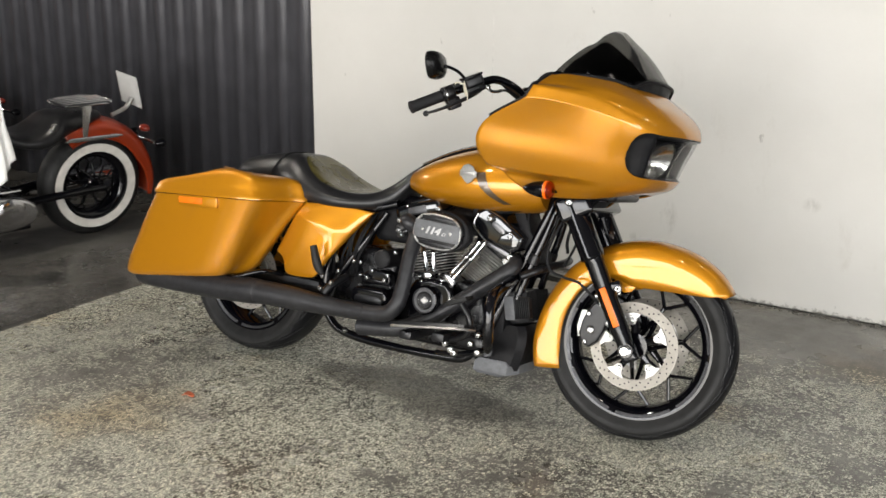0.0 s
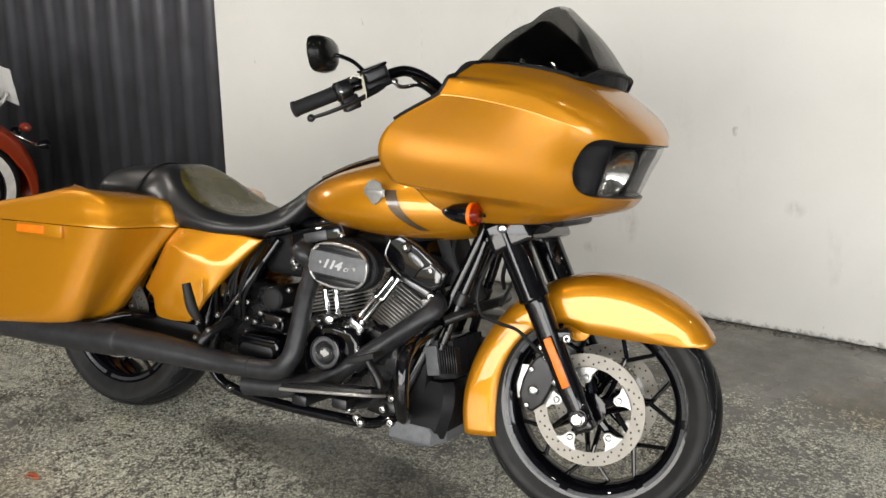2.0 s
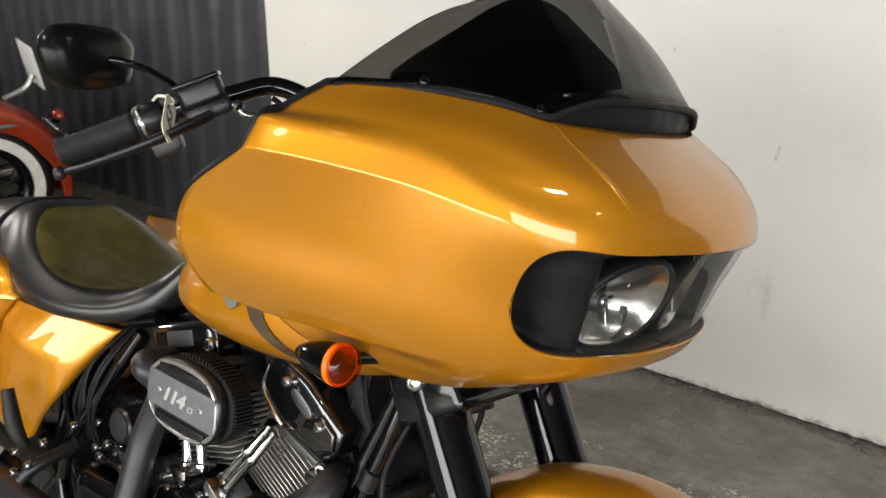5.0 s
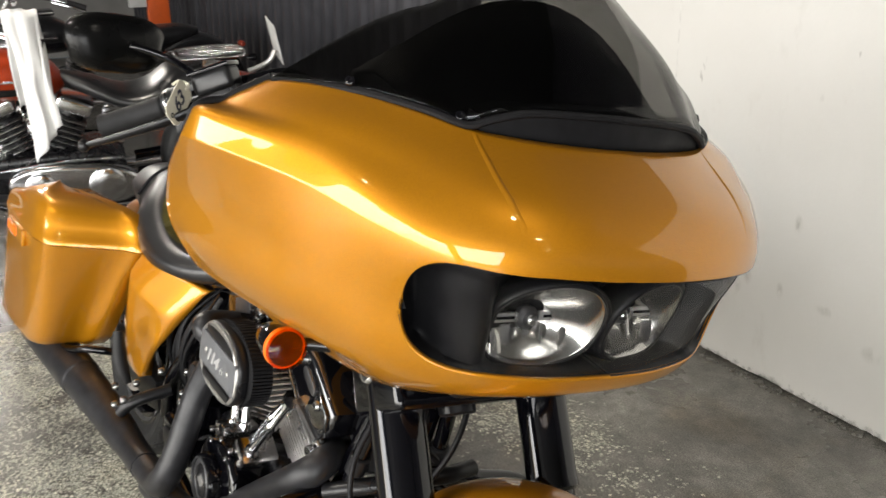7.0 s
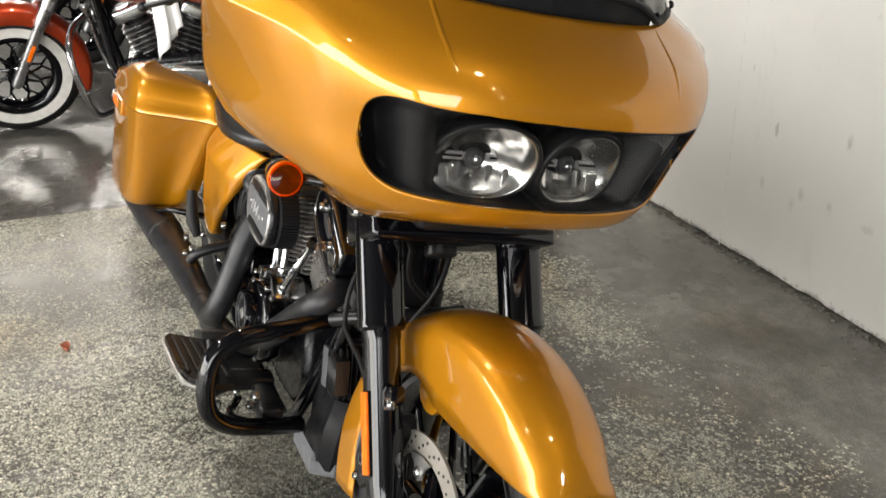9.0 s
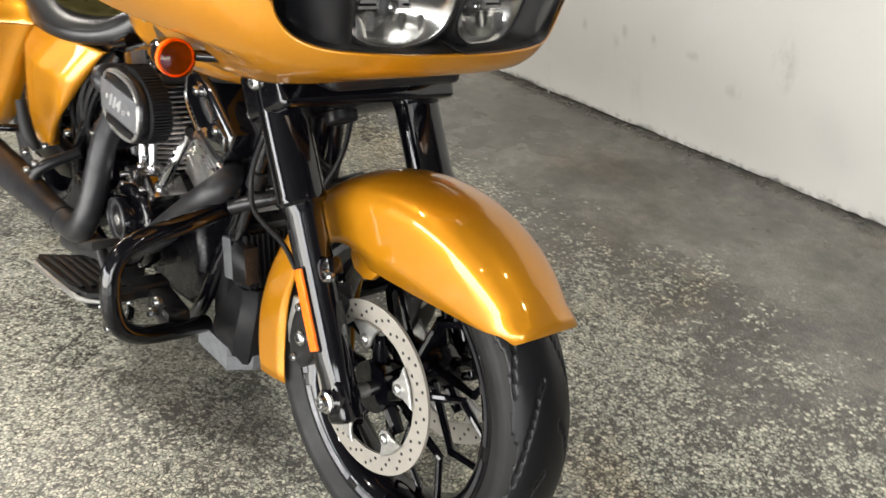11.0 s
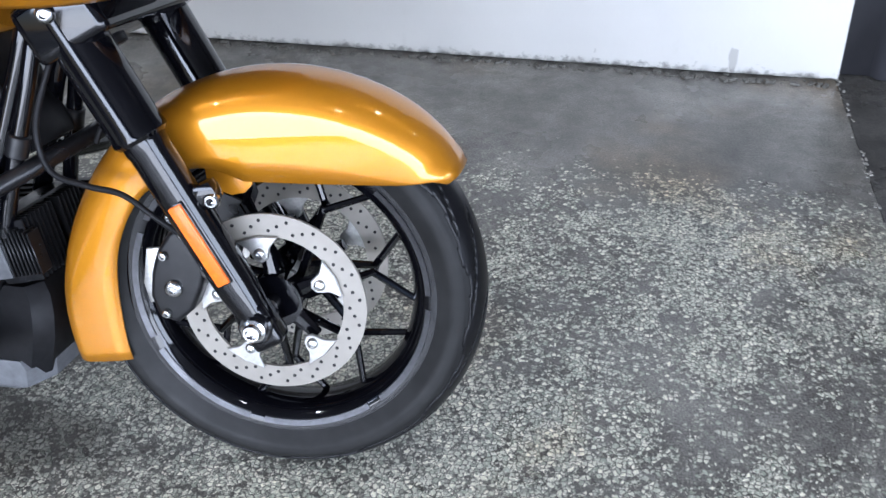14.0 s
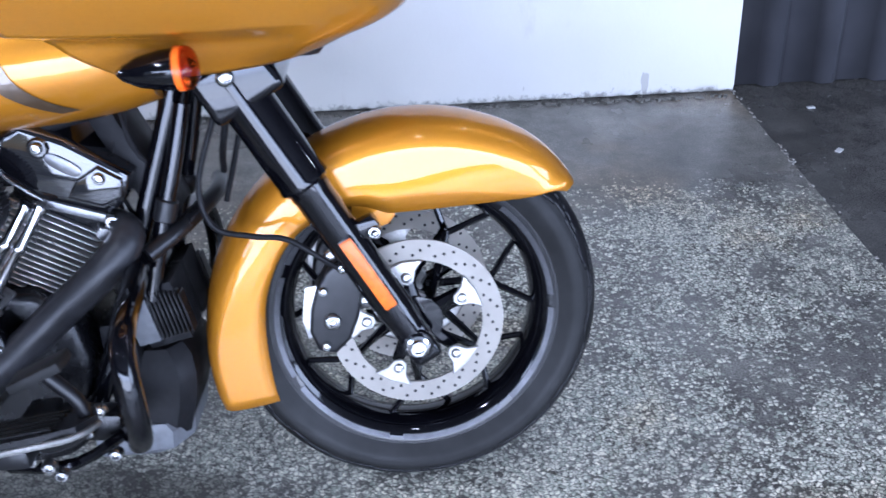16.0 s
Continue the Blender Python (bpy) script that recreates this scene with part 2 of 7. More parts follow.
        col = mix_col(n, l, 1.0, col, damp, "MULTIPLY")
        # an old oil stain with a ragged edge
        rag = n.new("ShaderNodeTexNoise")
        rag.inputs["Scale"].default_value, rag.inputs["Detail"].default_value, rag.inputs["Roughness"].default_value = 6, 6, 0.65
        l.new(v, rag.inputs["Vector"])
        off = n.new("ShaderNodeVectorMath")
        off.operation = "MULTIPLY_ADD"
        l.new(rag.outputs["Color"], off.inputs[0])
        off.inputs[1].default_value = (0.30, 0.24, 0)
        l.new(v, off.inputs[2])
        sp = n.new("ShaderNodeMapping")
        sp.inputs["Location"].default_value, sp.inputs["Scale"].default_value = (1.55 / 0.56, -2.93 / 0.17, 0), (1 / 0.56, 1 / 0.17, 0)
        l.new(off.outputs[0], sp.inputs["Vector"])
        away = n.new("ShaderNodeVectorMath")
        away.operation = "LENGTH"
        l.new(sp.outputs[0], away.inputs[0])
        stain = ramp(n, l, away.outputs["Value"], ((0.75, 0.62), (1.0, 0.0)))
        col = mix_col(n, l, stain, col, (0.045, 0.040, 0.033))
        bump(n, l, b, math_node(n, l, "MULTIPLY_ADD", noise_tex(n, l, v, 180, 3), 0.35, total), 0.5, 0.0025)
    else:
        col = base
        bump(n, l, b, noise_tex(n, l, v, 150, 4), 0.35, 0.002)
    l.new(col, b.inputs["Base Color"])
    wet = noise_tex(n, l, v, 0.9, 6, 0.6)
    l.new(ramp(n, l, wet, ((0.40, 0.12), (0.60, 0.42))), b.inputs["Roughness"])
    return mat


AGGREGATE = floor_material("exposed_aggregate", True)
CONCRETE = floor_material("dark_smooth_concrete", False, 0.40)


def wall_material():
    """White emulsion on rough plaster: faint trowel relief, grey scuffs, small knocks, splashes near the floor."""
    mat, n, l, b = nodes_of("white_painted_wall")
    v = tex_coord(n, l)
    big = ramp(n, l, noise_tex(n, l, v, 0.9, 7, 0.6), ((0.3, (0.57, 0.56, 0.53)), (0.7, (0.64, 0.63, 0.60))))
    sv = tex_coord(n, l, (1.0, 1.0, 0.4))
    scuff = ramp(n, l, noise_tex(n, l, sv, 4.0, 9, 0.75), ((0.60, 0.0), (0.80, 0.42)))
    col = mix_col(n, l, scuff, big, (0.40, 0.375, 0.33))
    knock = ramp(n, l, noise_tex(n, l, sv, 17, 3, 0.5), ((0.735, 0.0), (0.76, 0.5)))
    col = mix_col(n, l, knock, col, (0.22, 0.21, 0.19))
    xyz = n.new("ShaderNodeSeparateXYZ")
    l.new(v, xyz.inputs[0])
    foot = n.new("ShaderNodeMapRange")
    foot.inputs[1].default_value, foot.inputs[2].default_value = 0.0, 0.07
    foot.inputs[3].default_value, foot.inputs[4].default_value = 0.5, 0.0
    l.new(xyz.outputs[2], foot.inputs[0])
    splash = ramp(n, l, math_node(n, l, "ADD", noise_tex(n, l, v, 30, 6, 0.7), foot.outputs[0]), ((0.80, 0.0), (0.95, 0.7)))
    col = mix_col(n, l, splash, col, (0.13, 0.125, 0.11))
    # a few grey rub marks of their own shape
    for mx, mz, rx, rz, amount in ((-1.40, 0.38, 0.05, 0.10, 0.6), (-1.88, 0.557, 0.018, 0.035, 0.9), (-0.715, 0.53, 0.05, 0.04, 0.5), (-1.853, 0.944, 0.014, 0.016, 0.8), (-1.925, 0.33, 0.016, 0.03, 0.8), (-2.06, 0.335, 0.02, 0.03, 0.7), (-2.26, 0.315, 0.02, 0.03, 0.7), (-2.10, 0.293, 0.02, 0.03, 0.6), (-2.383, 0.694, 0.010, 0.02, 0.9), (-1.74, 0.324, 0.05, 0.02, 0.6), (-1.575, 0.25, 0.04, 0.03, 0.5)):
        q = n.new("ShaderNodeMapping")
        q.inputs["Location"].default_value = (-mx / rx, 0, -mz / rz)
        q.inputs["Scale"].default_value = (1 / rx, 0, 1 / rz)
        l.new(v, q.inputs["Vector"])
        ln = n.new("ShaderNodeVectorMath")
        ln.operation = "LENGTH"
        l.new(q.outputs[0], ln.inputs[0])
        near = ramp(n, l, ln.outputs["Value"], ((0.2, 1.0), (1.0, 0.0)))
        grain = ramp(n, l, noise_tex(n, l, sv, 26, 6, 0.7), ((0.42, 0.0), (0.66, amount)))
        col = mix_col(n, l, math_node(n, l, "MULTIPLY", near, grain), col, (0.24, 0.23, 0.20))
    l.new(col, b.inputs["Base Color"])
    b.inputs["Roughness"].default_value = 0.6
    bump(n, l, b, math_node(n, l, "MULTIPLY_ADD", noise_tex(n, l, v, 60, 5), 0.25, noise_tex(n, l, v, 7, 6)), 0.25, 0.008)
    return mat


WALL = wall_material()
CLADDING = simple("charcoal_steel_cladding", (0.058, 0.058, 0.066), 0.44, 0.1, 0.2, 6, 0.05)
CEILING = simple("dark_ceiling", (0.07, 0.07, 0.07), 0.8, 0, 0.2, 3)
DARKWALL = simple("grey_hall_wall", (0.20, 0.195, 0.185), 0.8, 0, 0.2, 3)

# ---- mesh helpers ----


def part(name, bm, material, parent=None, label="", sharp=42, thick=0.0, inner=None):
    """Links a bmesh as one mesh object under a thing or a part."""
    bmesh.ops.recalc_face_normals(bm, faces=bm.faces[:]) if not thick else None
    for f in bm.faces:
        f.smooth = True
    lim = radians(sharp)
    for e in bm.edges:
        if len(e.link_faces) == 2 and e.calc_face_angle(0) > lim:
            e.smooth = False
    me = bpy.data.meshes.new(name)
    bm.to_mesh(me)
    bm.free()
    me.materials.append(material)
    ob = new(name, me)
    if parent:
        ob.parent = parent
    if thick:
        s = ob.modifiers.new("thickness", "SOLIDIFY")
        s.thickness, s.offset = thick, -1
        if inner:
            me.materials.append(inner)
            s.material_offset, s.material_offset_rim = 1, 0
    if label:
        ob["label"] = label
    return ob


def thing(name, m, label, category, group="", kind=""):
    ob = new(name)
    ob.empty_display_size = 0.1
    ob.matrix_world = m
    return tagged(ob, label, category, group, kind)


def V(*a):
    return Vector(a)


def catmull(pts, steps):
    """A smooth line through points (any dimension)."""
    p = np.array(pts, float)
    q = np.vstack((2 * p[0] - p[1], p, 2 * p[-1] - p[-2]))
    out = []
    for i in range(1, len(q) - 2):
        for k in range(steps):
            t = k / steps
            a, b, c, d = q[i - 1], q[i], q[i + 1], q[i + 2]
            out.append(0.5 * (2 * b + (c - a) * t + (2 * a - 5 * b + 4 * c - d) * t * t + (3 * b - a - 3 * c + d) * t ** 3))
    out.append(p[-1])
    return np.array(out)


def grid_faces(bm, rows, closed=False):
    vs = [[bm.verts.new(tuple(p)) for p in r] for r in rows]
    n = len(rows[0])
    for a, b in zip(vs, vs[1:]):
        for j in range(n if closed else n - 1):
            k = (j + 1) % n
            bm.faces.new((a[j], a[k], b[k], b[j]))
    return vs


def add_loft(bm, rows, caps=True):
    vs = grid_faces(bm, rows, True)
    if caps:
        bm.faces.new(vs[0][::-1])
        bm.faces.new(vs[-1])
    return bm


def frame_of(d):
    d = Vector(d).normalized()
    u = d.orthogonal().normalized()
    return d, u, d.cross(u)


def add_tube(bm, pts, r, n=12, steps=6, flat=1.0):
    """A round bar along a smooth line; r may be a list, one for each point."""
    rad = r if isinstance(r, (list, tuple)) else [r] * len(pts)
    c = catmull([(*p, q) for p, q in zip(pts, rad)], steps) if steps > 1 else np.array([(*p, q) for p, q in zip(pts, rad)])
    u = None
    rows = []
    for i in range(len(c)):
        a, b = c[max(0, i - 1)], c[min(len(c) - 1, i + 1)]
        d = Vector(b[:3] - a[:3]).normalized()
        u = d.orthogonal().normalized() if u is None else (u - d * u.dot(d)).normalized()
        w = d.cross(u)
        o = Vector(c[i][:3])
        rows.append([o + (u * math.cos(t) + w * flat * math.sin(t)) * c[i][3] for t in (2 * math.pi * k / n for k in range(n))])
    return add_loft(bm, rows)


def add_lathe(bm, prof, o, d, n=32, closed=False):
    """Turns (radius, along) pairs round the axis d through o."""
    d, u, w = frame_of(d)
    o = Vector(o)
    rows = []
    for r, h in prof:
        rows.append([o + d * h + (u * math.cos(t) + w * math.sin(t)) * max(r, 1e-4) for t in (2 * math.pi * k / n for k in range(n))])
    vs = grid_faces(bm, rows, True)
    if closed:
        for j in range(n):
            k = (j + 1) % n
            bm.faces.new((vs[-1][j], vs[-1][k], vs[0][k], vs[0][j]))
    else:
        bm.faces.new(vs[0][::-1])
        bm.faces.new(vs[-1])
    return bm


def add_cyl(bm, p0, p1, r, n=16, r1=None, ch=0.12):
    p0, p1 = Vector(p0), Vector(p1)
    h = (p1 - p0).length
    r1 = r if r1 is None else r1
    c = min(r, r1) * ch
    return add_lathe(bm, ((r - c, 0), (r, c), (r1, h - c), (r1 - c, h)), p0, p1 - p0, n)


def add_box(bm, c, size, m=None, bev=0.004, seg=2):
    b = bmesh.new()
    bmesh.ops.create_cube(b, size=1)
    bmesh.ops.scale(b, vec=size, verts=b.verts)
    if bev:
        bmesh.ops.bevel(b, geom=b.edges[:] + b.verts[:], offset=min(bev, min(size) * 0.45), segments=seg, affect="EDGES", profile=0.6)
    if m:
        b.transform(m)
    bmesh.ops.translate(b, vec=c, verts=b.verts)
    return merge(bm, b)


def merge(bm, b):
    me = bpy.data.meshes.new("tmp")
    b.to_mesh(me)
    b.free()
    bm.from_mesh(me)
    bpy.data.meshes.remove(me)
    return bm


def add_plate(bm, pts, y0, y1, bev=0.004, seg=2):
    """A side-view outline (x, z) made solid between two values of y, its rims rounded."""
    b = bmesh.new()
    f = b.faces.new([b.verts.new((x, y0, z)) for x, z in pts])
    ex = bmesh.ops.extrude_face_region(b, geom=[f])
    bmesh.ops.translate(b, vec=(0, y1 - y0, 0), verts=[g for g in ex["geom"] if isinstance(g, bmesh.types.BMVert)])
    bmesh.ops.recalc_face_normals(b, faces=b.faces[:])
    if bev:
        rim = [e for e in b.edges if abs(e.verts[0].co.y - e.verts[1].co.y) < 1e-6]
        bmesh.ops.bevel(b, geom=rim, offset=bev, segments=seg, affect="EDGES", profile=0.6)
    return merge(bm, b)


def add_ball(bm, c, r, m=None):
    b = bmesh.new()
    bmesh.ops.create_uvsphere(b, u_segments=20, v_segments=12, radius=1)
    bmesh.ops.scale(b, vec=(r if not isinstance(r, (int, float)) else (r, r, r)), verts=b.verts)
    if m:
        b.transform(m)
    bmesh.ops.translate(b, vec=c, verts=b.verts)
    return merge(bm, b)


def add_bolt(bm, c, d, r=0.008, h=0.006):
    d = Vector(d).normalized()
    c = Vector(c)
    add_lathe(bm, ((r, 0), (r, h * 0.45), (r * 0.9, h * 0.75), (r * 0.68, h), (r * 0.46, h * 1.02), (r * 0.40, h * 0.45), (r * 0.05, h * 0.40)), c, d, 14)
    return bm


def oval(cx, cz, a, b, tilt=0, n=32, p=2.0):
    out = []
    for k in range(n):
        t = 2 * math.pi * k / n
        x = a * math.copysign(abs(math.cos(t)) ** (2 / p), math.cos(t))
        z = b * math.copysign(abs(math.sin(t)) ** (2 / p), math.sin(t))
        ct, st = math.cos(radians(tilt)), math.sin(radians(tilt))
        out.append((cx + x * ct - z * st, cz + x * st + z * ct))
    return out


B = bmesh.new


# ---- the hall ----


def quad_slab(name, corners, z0, z1, mat, label):
    bm = B()
    lo = [bm.verts.new((x, y, z0)) for x, y in corners]
    hi = [bm.verts.new((x, y, z1)) for x, y in corners]
    bm.faces.new(hi)
    bm.faces.new(lo[::-1])
    for i in range(len(corners)):
        j = (i + 1) % len(corners)
        bm.faces.new((lo[i], lo[j], hi[j], hi[i]))
    ob = part(name, bm, mat)
    return tagged(ob, label, "floor" if "floor" in name else "structure", kind="structure")


WALL_Y = 4.600
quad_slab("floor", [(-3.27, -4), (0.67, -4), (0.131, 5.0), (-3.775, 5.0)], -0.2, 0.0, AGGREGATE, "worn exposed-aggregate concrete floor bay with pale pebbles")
quad_slab("floor_west", [(-12, -4), (-3.274, -4), (-3.779, 5.0), (-12, 5.0)], -0.2, -0.004, CONCRETE, "dark damp smooth concrete floor")
quad_slab("floor_east", [(0.674, -4), (7, -4), (7, 5.0), (0.135, 5.0)], -0.2, -0.004, CONCRETE, "dark smooth concrete floor beside the bay")


def rough_wall():
    """White wall with thickness; its foot is chipped and uneven."""
    bm = B()
    x0, x1, nx = -3.76, 0.155, 280
    zs = [0.0, 0.012, 0.04, 0.3, 1.0, 1.5, 1.95]
    rows = []
    for z in zs:
        row = []
        for i in range(nx + 1):
            x = x0 + (x1 - x0) * i / nx
            k = noise.noise(V(x * 9, 0, 3)) * 0.5 + noise.noise(V(x * 33, 1, 3)) * 0.5
            dz = max(-0.01, k) * 0.03 if z == 0.012 else 0
            dy = 0.03 if z == 0.0 else (0.006 if z == 0.012 else 0.0)
            row.append((x, WALL_Y + dy, z + dz))
        rows.append(row)
    grid_faces(bm, rows)
    rows = [[(x0, WALL_Y + 0.03, 0), (x0, WALL_Y + 0.2, 0), (x1, WALL_Y + 0.2, 0), (x1, WALL_Y + 0.03, 0)],
            [(x0, WALL_Y, 1.95), (x0, WALL_Y + 0.2, 1.95), (x1, WALL_Y + 0.2, 1.95), (x1, WALL_Y, 1.95)]]
    grid_faces(bm, rows)
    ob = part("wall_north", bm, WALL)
    tagged(ob, "white painted wall with scuffs and a chipped foot", "wall", kind="structure")
    bm = B()
    add_box(bm, (-2.458, WALL_Y + 0.0011, 0.975), (0.003, 0.003, 1.94), bev=0)
    part("panel_joint", bm, simple("joint_grey", (0.57, 0.56, 0.535), 0.7), ob, "thin vertical joint")
    rng = random.Random(4)
    bm = B()
    for i in range(330):
        x = rng.uniform(x0 + 0.05, x1 - 0.02)
        s = rng.uniform(0.003, 0.014)
        add_box(bm, (x, WALL_Y - rng.uniform(-0.004, 0.03) ** 1.0, s * 0.35), (s * rng.uniform(1, 2.4), s, s * 0.7), Matrix.Rotation(rng.uniform(0, 3), 4, "Z"), bev=0)
    tagged(part("grit", bm, simple("paint_chips_and_grit", (0.12, 0.115, 0.10), 0.8, 0, 0.7, 300), ob, "paint chips and grit along the foot"), kind="stuff")
    return ob


rough_wall()

# crumbled edge between the bay and the darker slab beside it
rng = random.Random(11)
bm = B()
for i in range(300):
    f = rng.random()
    s = rng.uniform(0.002, 0.007) * (1.6 if rng.random() < 0.12 else 1)
    add_box(bm, (0.67 - 0.539 * f + rng.gauss(0.004, 0.006), -4 + 9 * f, 0.0005), (s, s * rng.uniform(1, 3), 0.003), Matrix.Rotation(rng.uniform(-0.4, 0.4), 4, "Z"), bev=0)
tagged(part("crumbled_edge", bm, simple("pale_concrete_crumbs", (0.27, 0.26, 0.235), 0.8, 0, 0.5, 200)), "pale crumbled concrete edge along the bay", "floor", kind="structure")


def cladding(name, x0, x1, y, label):
    """Ribbed steel sheet: flat pans between raised ribs."""
    bm = B()
    prof, x = [], x0
    while x < x1:
        for dx, dy in ((0, 0), (0.095, 0), (0.115, -0.028), (0.160, -0.028), (0.180, 0)):
            if x + dx <= x1:
                prof.append((x + dx, y + dy))
        x += 0.19
    prof.append((x1, y))
    rows = [[(px, py, z) for px, py in prof] for z in (0.0, 3.2)]
    grid_faces(bm, rows)
    ob = part(name, bm, CLADDING, thick=0.002, sharp=20)
    return tagged(ob, label, "wall", kind="structure")


cladding("wall_cladding_west", -12, -3.765, WALL_Y + 0.075, "charcoal ribbed steel cladding wall")
cladding("wall_cladding_east", 0.158, 7, WALL_Y + 0.075, "blue-grey ribbed steel cladding wall")


def box_structure(name, c, size, mat, label, cat):
    bm = B()
    add_box(bm, c, size, bev=0)
    return tagged(part(name, bm, mat), label, cat, kind="structure")


box_structure("wall_back", (-2.5, 5.2, 1.6), (19.2, 0.1, 3.2), DARKWALL, "plain wall behind the cladding", "wall")
# out of view: dark upper wall added to darken hood reflections and cut bounce
box_structure("unseen_dark_upper_wall", (-1.8025, WALL_Y + 0.1, 2.577), (3.915, 0.2, 1.246), CLADDING, "unseen dark upper wall, added to keep white out of the hood's reflection", "wall")
box_structure("ceiling", (-2.5, 0.5, 3.3), (19.2, 9.4, 0.2), CEILING, "dark plain hall ceiling", "ceiling")
box_structure("wall_west", (-12.1, 0.5, 1.6), (0.2, 9.4, 3.2), DARKWALL, "plain grey hall wall", "wall")
box_structure("wall_east", (7.1, 0.5, 1.6), (0.2, 9.4, 3.2), DARKWALL, "plain grey hall wall", "wall")
box_structure("wall_south_west", (-9.4, -4.1, 1.6), (5.2, 0.2, 3.2), DARKWALL, "plain grey wall beside the open front", "wall")
box_structure("wall_south_east", (6.6, -4.1, 1.6), (0.8, 0.2, 3.2), DARKWALL, "plain grey wall beside the open front", "wall")
box_structure("lintel", (-0.3, -4.1, 3.05), (13.0, 0.2, 0.3), DARKWALL, "lintel over the open front", "wall")
box_structure("ground", (0, 0, -0.35), (400, 400, 0.1), CONCRETE, "dark ground outside", "ground")

# ---- the gold touring motorcycle: x ahead, y to its left, z up, from the ground under its rear axle ----
BIKE = pose(-2.544, 2.800, 0, -10.6, 0, 3.2)
bike = thing("touring_motorcycle", BIKE, "gold metallic touring motorcycle with black engine leaning on its stand", "motorcycle")

HEAD = V(1.625, 0, 0.32)
AXIS = V(-math.sin(radians(26)), 0, math.cos(radians(26)))
STEER = Matrix.Translation(HEAD + V(0.022, 0.020, 0)) @ Matrix.Rotation(radians(4), 4, AXIS) @ Matrix.Translation(-HEAD)
MIRROR = Matrix.Diagonal((1, -1, 1, 1))


def steer(bm):
    bm.transform(STEER)
    return bm


def tyre(o, R, w, rim, mat=RUBBER, n=294):
    """Tyre of round section with moulded ridges on its walls."""
    bm = B()
    h = R - rim
    sec = []
    for k in range(33):
        t = math.pi * (-0.12 + 1.24 * k / 32)
        lip = 1.022 if k in (5, 8, 24, 27) else 1.0
        sec.append((rim + 0.004 + h * 0.46 + math.sin(t) * h * 0.54, -math.cos(t) * w * 0.5 * lip))
    sec = [(rim - 0.004, -w * 0.36)] + sec + [(rim - 0.004, w * 0.36)]
    rows = []
    for i in range(n):
        a = 2 * math.pi * i / n
        row = []
        for r, y in sec:
            row.append((o[0] + r * math.cos(a), o[1] + y, o[2] + r * math.sin(a)))
        rows.append(row)
    rows.append(rows[0])
    grid_faces(bm, rows)
    bmesh.ops.remove_doubles(bm, verts=bm.verts[:], dist=1e-5)
    return bm


def tread(o, R, w, rim, n=280):
    """Raised tread blocks with slanted grooves between them and a scalloped edge."""
    bm = B()
    h = R - rim
    ts = [math.pi * (0.13 + 0.74 * k / 30) for k in range(31)]
    grid = []
    for i in range(n):
        a = 2 * math.pi * i / n
        c, s = math.cos(a), math.sin(a)
        row = []
        for t in ts:
            r = rim + 0.004 + h * 0.46 + math.sin(t) * h * 0.54 + 0.0028 * math.sin(t)
            y = -math.cos(t) * (w * 0.5 + 0.002)
            row.append(bm.verts.new((o[0] + r * c, o[1] + y, o[2] + r * s)))
        grid.append(row)
    for i in range(n):
        for j in range(30):
            k = abs(j + 0.5 - 15) / 15
            u = (i * 14 / n + k ** 1.7 * 1.5 + (0.5 if j > 14 else 0)) % 1
            if (u < 0.11 and 0.10 < k < 0.90) or k > 0.86 + 0.14 * abs(2 * u - 1):
                continue
            q = (i + 1) % n
            bm.faces.new((grid[i][j], grid[i][j + 1], grid[q][j + 1], grid[q][j]))
    bmesh.ops.delete(bm, geom=[x for x in bm.verts if not x.link_faces], context="VERTS")
    return bm


def ring(o, prof, n=64):
    """A closed turned ring round the y axis, from (radius, y) pairs."""
    return add_lathe(B(), [(r, y) for r, y in prof], o, (0, 1, 0), n, True)


